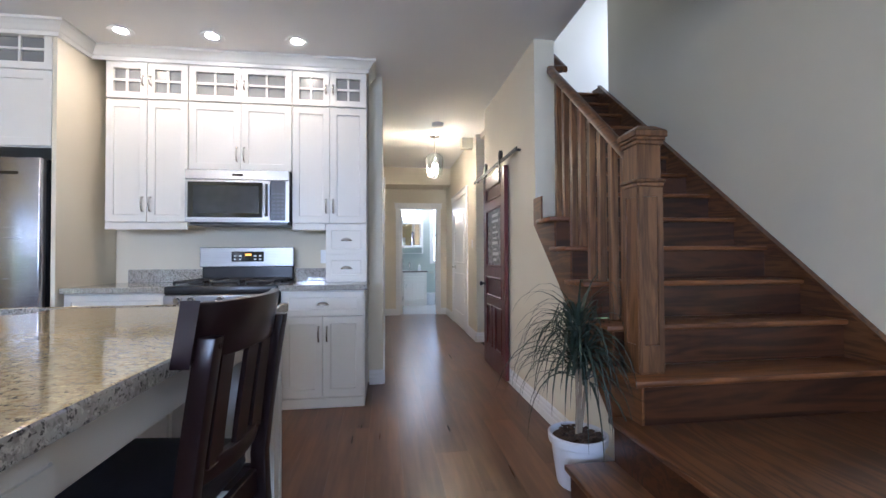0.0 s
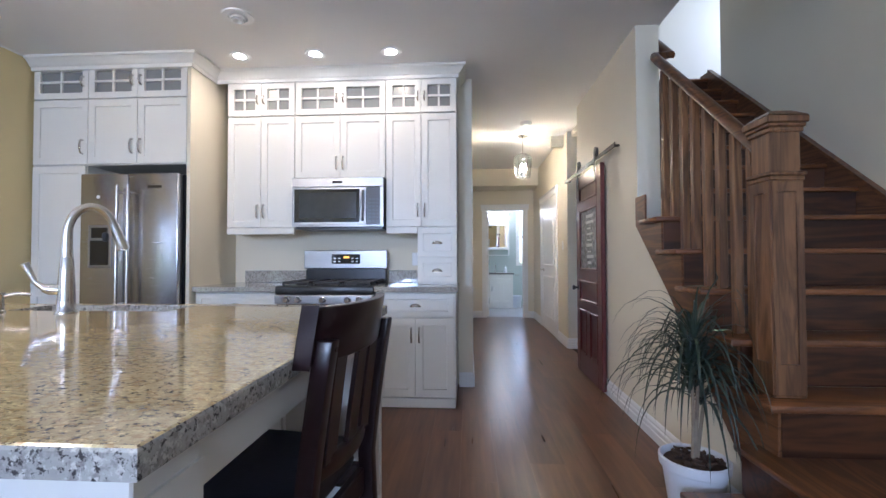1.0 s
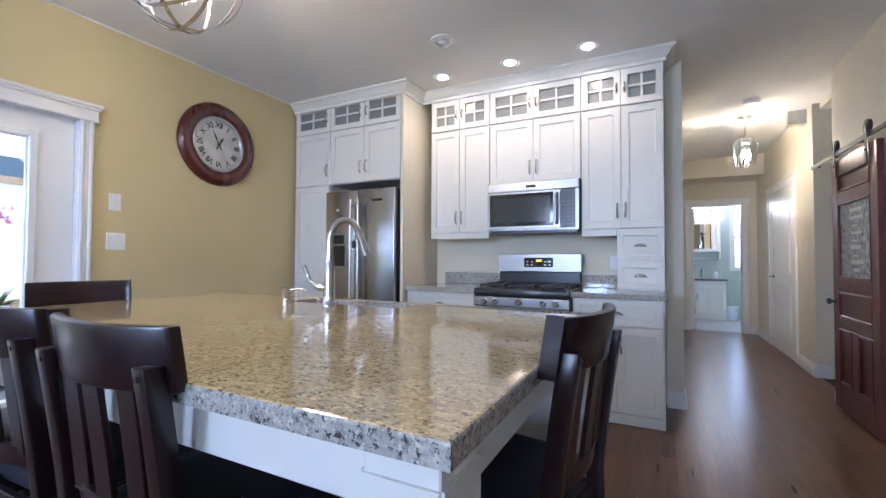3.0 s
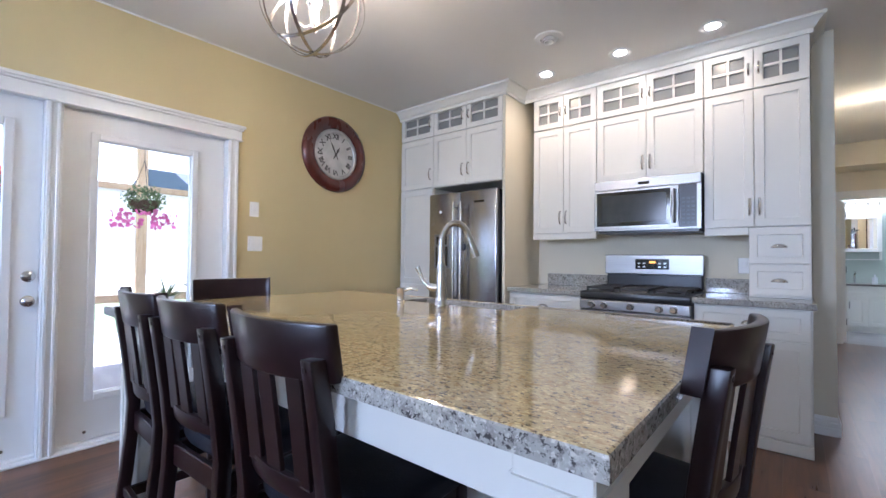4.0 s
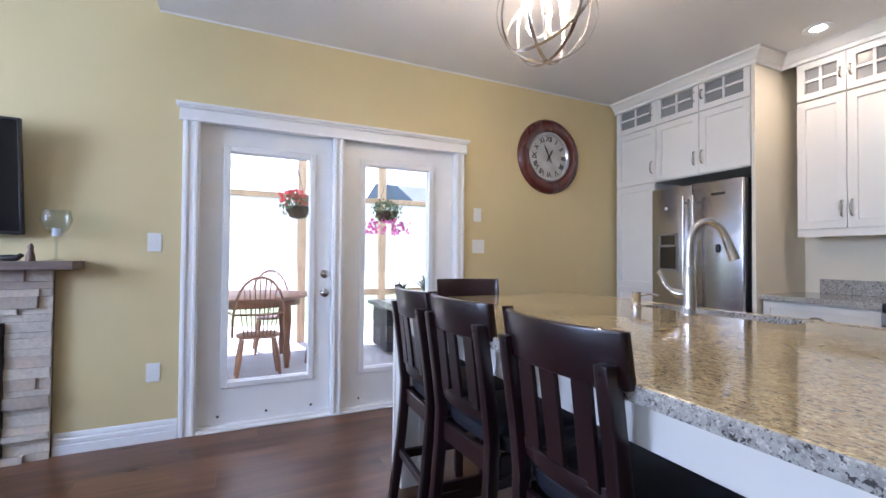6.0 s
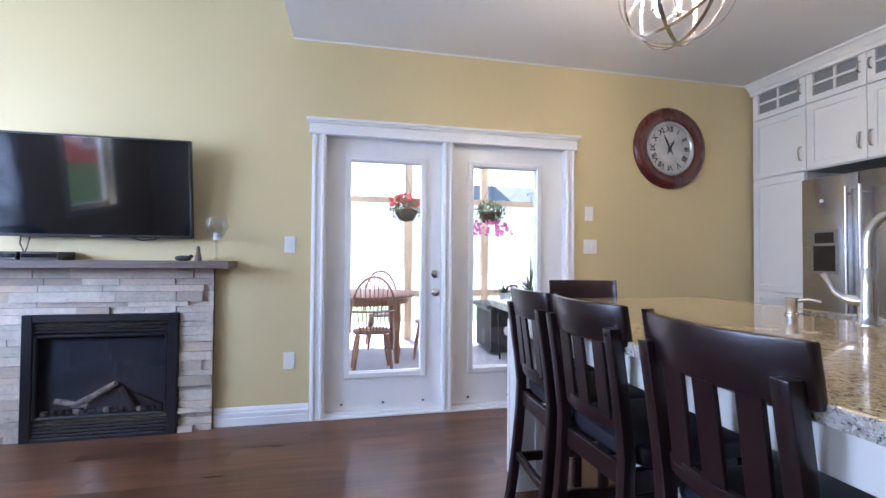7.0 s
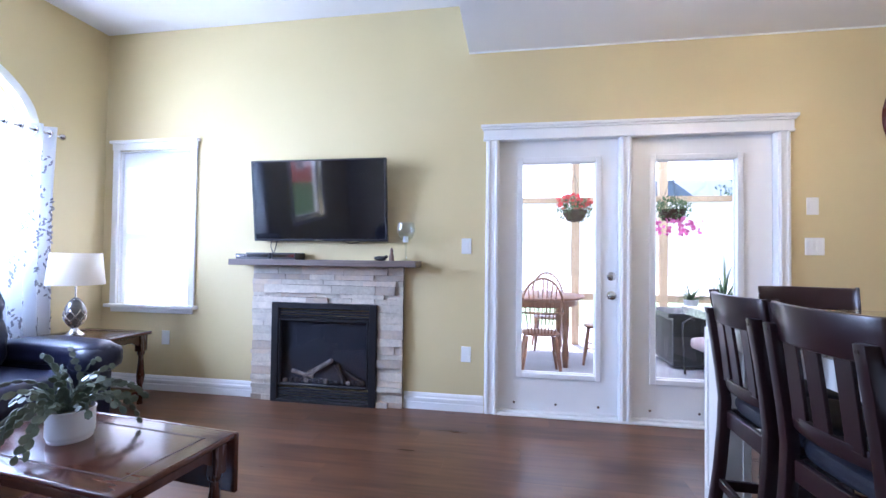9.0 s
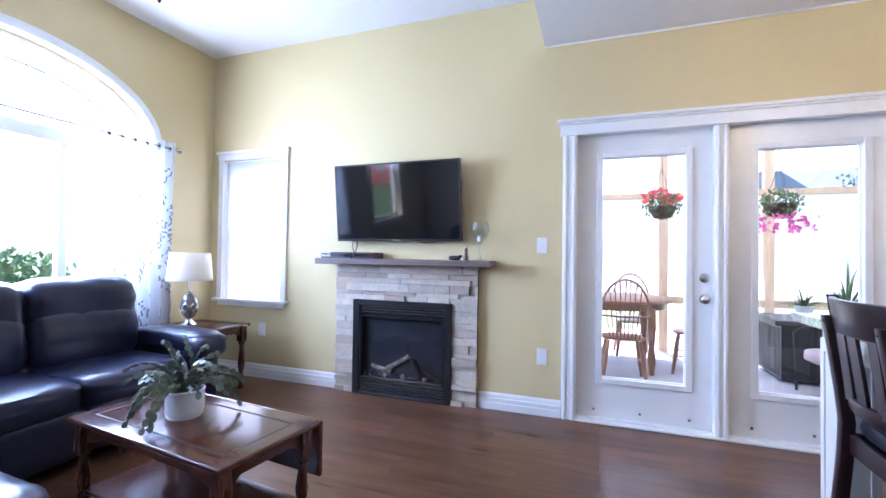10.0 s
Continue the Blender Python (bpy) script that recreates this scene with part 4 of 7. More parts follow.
carcass(fs, o, 0.012, 0.470, 3.885, 4.526, 0.0, 1.883, None, "pantry_body")
bm = B(1.305, 1.335, 3.863, 4.526, 0, 2.70, bevel=0.002)
bm.transform(Matrix.Translation(-Vector(o)))
part("side_panel", bm, M_PANEL, fs, "cream side panel")
xs = (0.022, 0.484, 0.896, 1.303)
for k in range(3):
    hx = xs[k + 1] - 0.04 if k < 2 else xs[2] + 0.03
    door(fs, o, xs[k], xs[k + 1], 3.863, 1.890, 2.408, (hx, 2.03 if k < 2 else 2.03))
    door(fs, o, xs[k], xs[k + 1], 3.863, 2.416, 2.695, (hx, 2.555), True, 0.075)
door(fs, o, 0.022, 0.470, 3.863, 0.90, 1.878)
door(fs, o, 0.022, 0.470, 3.863, 0.10, 0.895)

# refrigerator
o = (0.49, 3.80, 0)
fr = thing("refrigerator", o, "stainless steel french-door refrigerator with a water dispenser", "refrigerator")
W = 0.795
part("body", B(0.0, W, 0.07, 0.70, 0.02, 1.80), M_BLACK, fr)
dl = part("left_door", B(0.004, 0.390, 0.0, 0.066, 0.66, 1.80, bevel=0.008, segments=2), M_STEEL, fr, "", True)
dr = part("right_door", B(0.396, W - 0.004, 0.0, 0.066, 0.66, 1.80, bevel=0.008, segments=2), M_STEEL, fr, "", True)
fz = part("freezer_drawer", B(0.004, W - 0.004, 0.0, 0.066, 0.05, 0.65, bevel=0.008, segments=2), M_STEEL, fr, "", True)
for d, x in ((dl, 0.345), (dr, 0.432)):
    bm = tube(bmesh.new(), [(x, -0.052, 0.74), (x, -0.052, 1.70)], 0.012, 14)
    for z in (0.79, 1.65):
        cyl(bm, (x, 0.0, z), (x, -0.050, z), 0.009, n=10)
    part("bar_handle", bm, M_NICKEL, d, "", True)
bm = tube(bmesh.new(), [(0.08, 0, 0.58), (0.08, -0.05, 0.58), (0.72, -0.05, 0.58), (0.72, 0, 0.58)], 0.012, 12)
part("bar_handle", bm, M_CHROME, fz, "", True)
part("dispenser", B(0.075, 0.265, -0.006, 0.0, 1.07, 1.40, bevel=0.004), M_STEEL_H, dl)
bm = B(0.095, 0.245, -0.009, -0.006, 1.09, 1.28, bevel=0.002)
part("dispenser_recess", bm, M_BLACKGLASS, dl)
part("dispenser_display", B(0.105, 0.235, -0.010, -0.006, 1.30, 1.38), M_BLACKGLASS, dl)
part("badge", B(0.55, 0.66, -0.003, 0.0, 1.685, 1.705), M_BLACKGLASS, dr)
part("badge_disc", lathe(bmesh.new(), [(0.014, -0.003), (0.014, 0.0)], (0.15, 0, 1.62), 14, "y"), M_PLATE, dl)

# base cabinets and counters
for x0, x1 in ((1.34, 2.012), (2.79, 3.405)):
    o = (x0, 3.92, 0)
    b = thing("base_cabinet", o, "white shaker base cabinet with a drawer over two doors", "cabinet", "kitchen cabinets")
    carcass(b, o, x0, x1, 3.942, 4.526, 0.0, 0.876)
    k = B(x0, x1, 3.915, 3.942, 0.0, 0.072, bevel=0.004)
    k.transform(Matrix.Translation(-Vector(o)))
    part("plinth", k, M_CAB, b)
    drawer(b, o, x0 + 0.01, x1 - 0.01, 3.92, 0.685, 0.868)
    xm = (x0 + x1) / 2
    door(b, o, x0 + 0.01, xm, 3.92, 0.08, 0.680, (xm - 0.03, 0.55))
    door(b, o, xm, x1 - 0.01, 3.92, 0.08, 0.680, (xm + 0.03, 0.55))
for x0, x1 in ((1.34, 2.018), (2.782, 3.425)):
    ct = thing("countertop", (x0, 3.89, 0.878), "speckled granite countertop with a short backsplash", "countertop")
    part("slab", B(0, x1 - x0, 0, 0.636, 0, 0.040, bevel=0.004, segments=2), M_GRAN_E, ct)
    s1 = (x1 if x0 < 2 else 3.078) - x0
    part("backsplash", B(0 if x0 > 2 else 0.1, s1, 0.612, 0.634, 0.040, 0.150, bevel=0.003), M_GRAN_E, ct)

# gas range
o = (2.022, 3.86, 0)
rg = thing("gas_range", o, "stainless steel gas range with cast iron grates", "range")
W = 0.760
part("body", B(0, W, 0.03, 0.63, 0.06, 0.86), M_BLACK, rg)
part("cooktop", B(-0.003, W + 0.003, 0.0, 0.60, 0.862, 0.925, bevel=0.012, segments=2), M_BLACK, rg, "", True)
cp = part("control_panel", B(0, W, -0.012, 0.03, 0.79, 0.860, bevel=0.004), M_STEEL_H, rg)
for x in (0.10, 0.19, 0.38, 0.57, 0.66):
    part("knob", lathe(bmesh.new(), [(0.0, -0.055), (0.018, -0.054), (0.021, -0.048), (0.021, -0.028), (0.026, -0.024), (0.026, -0.012)], (x, 0, 0.825), 18, "y"), M_CHROME, cp, "", True)
od = part("oven_door", B(0.004, W - 0.004, -0.010, 0.03, 0.25, 0.782, bevel=0.004), M_STEEL_H, rg)
part("oven_window", B(0.12, W - 0.12, -0.013, -0.010, 0.36, 0.64), M_BLACKGLASS, od)
part("oven_handle", tube(bmesh.new(), [(0.05, -0.01, 0.735), (0.06, -0.05, 0.735), (W - 0.06, -0.05, 0.735), (W - 0.05, -0.01, 0.735)], 0.012, 12), M_STEEL_H, od, "", True)
part("warming_drawer", B(0.004, W - 0.004, -0.010, 0.03, 0.07, 0.24, bevel=0.004), M_STEEL_H, rg)
bg = part("backguard", B(0.012, W - 0.012, 0.60, 0.655, 0.925, 1.205, bevel=0.010, segments=2), M_BLACK, rg)
part("backguard_panel", B(0.0, W, 0.575, 0.60, 1.045, 1.212, bevel=0.008, segments=2), M_STEEL_H, bg)
cl = part("control_display", B(0.255, 0.515, 0.570, 0.575, 1.09, 1.175, bevel=0.003), M_BLACKGLASS, bg)
part("digits", B(0.365, 0.415, 0.568, 0.570, 1.14, 1.158), M_AMBER, cl)
bm = bmesh.new()
for r in range(2):
    for c in range(6):
        if 1 < c < 4:
            continue
        box(bm, 0.275 + c * 0.04, 0.295 + c * 0.04, 0.568, 0.570, 1.105 + r * 0.028, 1.115 + r * 0.028)
part("button_print", bm, M_PLATE, cl)["kind"] = "stuff"
for gx in (0.03, 0.275, 0.52):
    bm = bmesh.new()
    w = 0.21
    for r in ((gx, gx + w, 0.06, 0.075), (gx, gx + w, 0.555, 0.57), (gx, gx + 0.014, 0.06, 0.57), (gx + w - 0.014, gx + w, 0.06, 0.57), (gx + w / 2 - 0.006, gx + w / 2 + 0.006, 0.075, 0.555),
              (gx, gx + w, 0.18, 0.192), (gx, gx + w, 0.31, 0.322), (gx, gx + w, 0.44, 0.452)):
        box(bm, r[0], r[1], r[2], r[3], 0.940, 0.957, bevel=0.003)
    for x in (gx + 0.007, gx + w - 0.007):
        for y in (0.067, 0.315, 0.562):
            box(bm, x - 0.007, x + 0.007, y - 0.007, y + 0.007, 0.922, 0.945)
    part("grate", bm, M_IRON, rg)
for x, y in ((0.135, 0.19), (0.135, 0.44), (0.38, 0.315), (0.625, 0.19), (0.625, 0.44)):
    part("burner", lathe(bmesh.new(), [(0.045, 0.922), (0.045, 0.932), (0.03, 0.936), (0.03, 0.940), (0.0, 0.941)], (x, y, 0), 18), M_IRON, rg, "", True)

# over-the-range microwave
o = (2.036, 4.13, 1.385)
mw = thing("microwave", o, "stainless steel over-range microwave with a dark window", "microwave")
W, Hh = 0.772, 0.425
part("body", B(0, W, 0.03, 0.39, 0.02, Hh), M_BLACK, mw)
part("base_vent", B(0.02, W - 0.02, 0.04, 0.38, 0.0, 0.02), M_BLACK, mw)
dd = part("door", B(0, 0.628, 0.0, 0.03, 0.03, 0.345, bevel=0.004), M_STEEL_H, mw)
part("door_window", B(0.022, 0.572, -0.003, 0.0, 0.052, 0.328, bevel=0.002), M_BLACKGLASS, dd)
part("window_mesh", B(0.062, 0.545, -0.0045, -0.003, 0.085, 0.300), surface("grey_microwave_mesh", (0.035, 0.038, 0.042), (0.028, 0.030, 0.034), 12, 0.14), dd, "grey perforated window screen")
part("handle", tube(bmesh.new(), [(0.598, 0, 0.07), (0.598, -0.035, 0.08), (0.598, -0.04, 0.19), (0.598, -0.035, 0.30), (0.598, 0, 0.31)], 0.012, 12), M_STEEL_H, dd, "", True)
part("top_grille", B(0, W, 0.0, 0.03, 0.348, Hh, bevel=0.004), M_STEEL_H, mw)
part("lower_rail", B(0, W, 0.002, 0.03, 0.018, 0.030), M_STEEL_H, mw)
cp = part("control_panel", B(0.630, W, 0.0, 0.03, 0.03, 0.345, bevel=0.003), M_BLACK, mw)
part("panel_edge", B(0.745, W, -0.002, 0.0, 0.03, 0.345), M_STEEL_H, cp)
bm = bmesh.new()
for r in range(7):
    for c in range(3):
        box(bm, 0.648 + c * 0.031, 0.668 + c * 0.031, -0.0015, 0.0, 0.055 + r * 0.030, 0.069 + r * 0.030)
part("button_print", bm, surface("dim_button_print", (0.035, 0.038, 0.05)), cp)["kind"] = "stuff"
part("badge", B(0.345, 0.425, -0.002, 0.0, 0.375, 0.395), M_BLACKGLASS, mw)


def wall_plate(name, m, label, toggles=1, w=0.075, h=0.118, outlet=False):
    p = thing(name, m.translation, label, "switch" if not outlet else "outlet", "wall plates")
    p.matrix_world = m
    part("plate", B(-w / 2, w / 2, -0.006, 0.0, -h / 2, h / 2, bevel=0.003), M_PLATE, p)
    for k in range(toggles):
        x = (k - (toggles - 1) / 2) * 0.046
        if outlet:
            for z in (-0.02, 0.02):
                part("socket", B(x - 0.015, x + 0.015, -0.008, -0.006, z - 0.013, z + 0.013, bevel=0.001), M_TRIM, p)
        else:
            part("rocker", B(x - 0.016, x + 0.016, -0.009, -0.006, -0.033, 0.033, bevel=0.002), M_TRIM, p)
    return p


WEST = lambda y, z: pose(0, y, z, 0, 0, 90)
wall_plate("light_switch", WEST(-0.105, 1.255), "white single rocker light switch")
wall_plate("wall_outlet", WEST(-0.10, 0.432), "white duplex wall outlet", outlet=True)
wall_plate("light_switch", WEST(2.242, 1.543), "white single rocker light switch")
wall_plate("light_switch", WEST(2.253, 1.27), "white double rocker light switch", 2, 0.12)
wall_plate("wall_outlet", WEST(-2.692, 0.451), "white duplex wall outlet", outlet=True)
wall_plate("wall_outlet", pose(3.03, 4.53, 1.13), "white duplex outlet above the counter", outlet=True)
wall_plate("light_switch", pose(4.76, 6.40, 1.3, 0, 0, -90), "white wall thermostat plate in the hall")

# ceiling fittings
for x in (1.70, 2.31, 2.91):
    d = thing("recessed_light", (x, 3.915, CEIL), "lit recessed ceiling light with a white trim ring", "light", "recessed lights")
    part("trim_ring", lathe(bmesh.new(), [(0.055, -0.004), (0.080, -0.009), (0.083, -0.001), (0.055, -0.001)], n=28), M_TRIM, d, "", True)
    part("lens", lathe(bmesh.new(), [(0.056, -0.0035), (0.0, -0.006)], n=28), M_POT, d)
v = thing("ceiling_vent", (1.985, 3.372, CEIL), "round white ceiling vent", "vent")
part("flange", lathe(bmesh.new(), [(0.0, -0.002), (0.10, -0.002), (0.098, -0.012), (0.062, -0.016), (0.055, -0.001)], n=28), M_TRIM, v, "", True)
for r, z in ((0.050, -0.03), (0.036, -0.036)):
    part("cone", lathe(bmesh.new(), [(r - 0.012, -0.004), (r, z), (r - 0.004, z - 0.002), (r - 0.016, -0.004)], n=28), M_TRIM, v, "", True)

# ---- island ----
IX0, IX1, IY0, IY1 = 0.82, 3.134, 1.132, 2.56
SX0, SX1, SY0, SY1 = 1.62, 2.30, 2.30, 2.50
isl = thing("kitchen_island", ((IX0 + IX1) / 2, (IY0 + IY1) / 2, 0), "white panelled kitchen island with corner posts", "island")
o = Vector(isl.location)


def at_island(bm):
    bm.transform(Matrix.Translation(-o))
    return bm


def post(x, y, w=0.125):
    bm = box(bmesh.new(), x - w / 2, x + w / 2, y - w / 2, y + w / 2, 0, 0.888, bevel=0.003)
    for dx, dy in ((1, 0), (-1, 0), (0, 1), (0, -1)):
        h = w / 2
        for u0, u1, z0, z1 in ((-h, -h + 0.028, 0.12, 0.80), (h - 0.028, h, 0.12, 0.80), (-h, h, 0.80, 0.85), (-h, h, 0.05, 0.12)):
            if dx:
                xa, xb = sorted((x + dx * h, x + dx * (h + 0.006)))
                box(bm, xa, xb, y + u0, y + u1, z0, z1)
            else:
                ya, yb = sorted((y + dy * h, y + dy * (h + 0.006)))
                box(bm, x + u0, x + u1, ya, yb, z0, z1)
    return at_island(bm)


for x, y in ((3.052, 1.212), (1.105, 1.212), (3.052, 2.475), (1.105, 2.475)):
    part("corner_post", post(x, y), M_CAB, isl)
APRON = ((1.175, 2.985, 1.165, 1.187, 0.79, 0.888), (3.08, 3.10, 1.28, 2.408, 0.79, 0.888), (1.06, 1.08, 1.28, 2.408, 0.79, 0.888))
for r in APRON:
    part("apron", at_island(B(*r, bevel=0.002)), M_CAB, isl)
bm = box(bmesh.new(), 1.30, 2.70, 1.68, 2.50, 0.0, 0.69)
box(bm, 1.30, SX0 - 0.02, 1.68, 2.50, 0.69, 0.888)
box(bm, SX1 + 0.02, 2.70, 1.68, 2.50, 0.69, 0.888)
box(bm, SX0 - 0.02, SX1 + 0.02, 1.68, SY0 - 0.04, 0.69, 0.888)
part("body", at_island(bm), M_CAB, isl)
for k in range(3):
    x0, x1 = 1.31 + k * 0.463, 1.31 + (k + 1) * 0.463
    part("panel", at_island(shaker(bmesh.new(), x0, x1, 1.659, 0.10, 0.86)), M_CAB, isl)
bm = shaker(bmesh.new(), 1.69, 2.09, 0, 0.10, 0.86)
bm.transform(pose(2.722, 0, 0, 0, 0, 90))
for y0 in (0.0, 0.405):
    c = bm.copy()
    c.transform(Matrix.Translation((0, y0, 0)))
    part("end_panel", at_island(c), M_CAB, isl)
bm.free()

part("back_panel", at_island(B(2.702, 2.988, 2.462, 2.488, 0.0, 0.888)), M_CAB, isl)
tp = thing("island_countertop", ((IX0 + IX1) / 2, (IY0 + IY1) / 2, 0.890), "polished gold granite island top with a speckled edge", "countertop")
o2 = Vector(tp.location)
bm = bmesh.new()
E0, E1, F0, F1 = IX0 - 0.006, IX1 + 0.006, IY0 - 0.006, IY1 + 0.006
for r in ((E0, E1, F0, SY0), (E0, E1, SY1, F1), (E0, SX0, SY0, SY1), (SX1, E1, SY0, SY1)):
    box(bm, r[0], r[1], r[2], r[3], 0.890, 0.928)
bmesh.ops.remove_doubles(bm, verts=bm.verts, dist=0.0005)
rim = [e for e in bm.edges if all(v.co.z > 0.91 for v in e.verts) and (all(abs(v.co.x - E0) < 1e-4 for v in e.verts) or all(abs(v.co.x - E1) < 1e-4 for v in e.verts)
       or all(abs(v.co.y - F0) < 1e-4 for v in e.verts) or all(abs(v.co.y - F1) < 1e-4 for v in e.verts))]
bmesh.ops.bevel(bm, geom=rim, offset=0.006, segments=2, affect="EDGES", profile=0.5)
for f in bm.faces:
    f.normal_update()
    f.material_index = 0 if abs(f.normal.z) > 0.9 else 1
bm.transform(Matrix.Translation(-o2))
part("slab", bm, M_GRAN_I, tp).data.materials.append(M_GRAN_E)
bm = bmesh.new()
for r in ((SX0 + 0.001, SX1 - 0.001, SY0 - 0.002, SY0 + 0.0015), (SX0 + 0.001, SX1 - 0.001, SY1 - 0.0015, SY1 + 0.002), (SX0 - 0.002, SX0 + 0.0015, SY0 + 0.0015, SY1 - 0.0015), (SX1 - 0.0015, SX1 + 0.002, SY0 + 0.0015, SY1 - 0.0015)):
    box(bm, *r, 0.892, 0.9265)
bm.transform(Matrix.Translation(-o2))
part("sink_edge", bm, M_GRAN_E, tp, "grey granite edge of the cutout")

sk = thing("sink", ((SX0 + SX1) / 2, (SY0 + SY1) / 2, 0.70), "double-bowl stainless steel undermount sink", "sink")
o3 = Vector(sk.location)
for a, b in ((SX0 - 0.008, 1.95), (1.975, SX1 + 0.008)):
    bm = bmesh.new()
    y0, y1 = SY0 - 0.008, SY1 + 0.008
    box(bm, a, b, y0, y1, 0.762, 0.766)
    for r in ((a, a + 0.004, y0, y1), (b - 0.004, b, y0, y1), (a, b, y0, y0 + 0.004), (a, b, y1 - 0.004, y1)):
        box(bm, *r, 0.766, 0.889)
    cyl(bm, ((a + b) / 2, (y0 + y1) / 2, 0.766), ((a + b) / 2, (y0 + y1) / 2, 0.769), 0.04)
    bm.transform(Matrix.Translation(-o3))
    part("bowl", bm, M_BOWL, sk)
bm = B(1.95, 1.975, SY0, SY1, 0.85, 0.868, bevel=0.003)
bm.transform(Matrix.Translation(-o3))
part("divider", bm, M_BOWL, sk)

fc = thing("faucet", (1.95, 2.235, 0.928), "brushed steel gooseneck faucet with a side lever", "faucet")
part("base", lathe(bmesh.new(), [(0.035, 0), (0.035, 0.006), (0.030, 0.012), (0.029, 0.05), (0.026, 0.13), (0.0215, 0.208), (0.0195, 0.212), (0.0195, 0.222)], n=24), M_NICKEL, fc, "", True)
arc = [(0, 0, 0.215), (0, 0, 0.305)] + [(0.047 * (1 - math.cos(a)), 0.058 * (1 - math.cos(a)), 0.305 + 0.112 * math.sin(a)) for a in [math.pi * k / 16 for k in range(1, 15)]]
part("neck", tube(bmesh.new(), arc, [0.0185, 0.017] + [0.016] * 14, 16), M_NICKEL, fc, "", True)
ex = Vector(arc[-1])
dn = (Vector(arc[-1]) - Vector(arc[-2])).normalized()
sp = part("spray_head", tube(bmesh.new(), [ex - dn * 0.004, ex + dn * 0.03, ex + dn * 0.07, ex + dn * 0.105, ex + dn * 0.108], [0.0165, 0.0185, 0.021, 0.0225, 0.019], 16), M_NICKEL, fc, "", True)
part("spray_button", puff(bmesh.new(), ex.x - 0.031, ex.x - 0.010, ex.y - 0.026, ex.y - 0.006, ex.z - 0.070, ex.z - 0.030, seg=3, power=3), M_BLACK, sp, "black spray button", True)
lv = part("lever_socket", tube(bmesh.new(), [(-0.010, -0.006, 0.088), (-0.045, -0.022, 0.092), (-0.062, -0.030, 0.098)], [0.019, 0.021, 0.015], 14), M_NICKEL, fc, "", True)
part("lever", tube(bmesh.new(), [(-0.058, -0.028, 0.096), (-0.085, -0.042, 0.122), (-0.100, -0.050, 0.165), (-0.112, -0.056, 0.192)], [0.012, 0.010, 0.011, 0.014], 12), M_NICKEL, lv, "", True)
sd = thing("soap_dispenser", (1.665, 2.235, 0.928), "short brushed steel soap dispenser", "dispenser")
part("body", lathe(bmesh.new(), [(0.026, 0), (0.026, 0.006), (0.021, 0.01), (0.021, 0.06), (0.024, 0.065), (0.024, 0.078), (0.0, 0.08)], n=18), M_NICKEL, sd, "", True)
part("spout", tube(bmesh.new(), [(0, 0, 0.06), (0.05, 0.03, 0.072), (0.085, 0.05, 0.066)], [0.009, 0.008, 0.006], 10), M_NICKEL, sd, "", True)

# ---- counter stools ----
stool = thing("bar_stool", (0, 0, 0), "espresso wood counter stool with slatted curved back and black seat", "stool", "stools round the island")
hw = 0.176


def lean(z):
    """How far the back stands behind the seat at a height."""
    return -0.062 * max(0.0, (z - 0.58) / 0.45) ** 1.2


def loft(rings, bevel=0.0):
    """A bar through four-cornered rings, its long edges eased."""
    bm = bmesh.new()
    vr = [[bm.verts.new(p) for p in ring] for ring in rings]
    for a, b in zip(vr, vr[1:]):
        for k in range(4):
            bm.faces.new((a[k], a[(k + 1) % 4], b[(k + 1) % 4], b[k]))
    bm.faces.new(vr[0])
    bm.faces.new(vr[-1])
    if bevel:
        bm.normal_update()
        sharp = [e for e in bm.edges if len(e.link_faces) == 2 and e.calc_face_angle(0) > 0.6]
        bmesh.ops.bevel(bm, geom=sharp, offset=bevel, segments=2, affect="EDGES", profile=0.5)
    return bm


SQUARE = ((-1, -1), (1, -1), (1, 1), (-1, 1))
for s in (-1, 1):
    rings = []
    for z in (0.0, 0.14, 0.30, 0.46, 0.58, 0.70, 0.82, 0.90, 0.965):
        y = lean(z) - 0.014 - (0.060 * (1 - z / 0.58) ** 1.6 if z < 0.58 else 0)
        rings.append([(s * hw + a * 0.019, y + b * 0.021, z) for a, b in SQUARE])
    part("back_post", loft(rings, 0.005), M_ESP, stool, "", True)
    part("front_leg", B(s * hw - 0.02, s * hw + 0.02, 0.395, 0.435, 0, 0.54, bevel=0.004, segments=2), M_ESP, stool, "", True)
    part("side_rail", B(s * hw - 0.012, s * hw + 0.012, 0.008, 0.395, 0.47, 0.54, bevel=0.003), M_ESP, stool)
    part("side_stretcher", B(s * hw - 0.011, s * hw + 0.011, -0.02, 0.395, 0.20, 0.24, bevel=0.003), M_ESP, stool)
    part("bolt_cap", C((s * (hw - 0.004), lean(0.945) - 0.037, 0.945), (s * (hw - 0.004), lean(0.945) - 0.033, 0.945), 0.006, n=12), M_ESP, stool, "small dark bolt cap")


def curved_rail(z0, z1, half, bow, front, thick=0.022, n=14, bevel=0.004):
    """A rail bowed to the rear, its ends standing in front of the posts, following the lean of the back."""
    rings = []
    for k in range(n + 1):
        u = -1 + 2 * k / n
        dy = front - bow * (1 - u * u)
        rings.append([(u * half, lean(z) + dy + t, z) for z, t in ((z0, -thick / 2), (z1, -thick / 2), (z1, thick / 2), (z0, thick / 2))])
    return loft(rings, bevel)


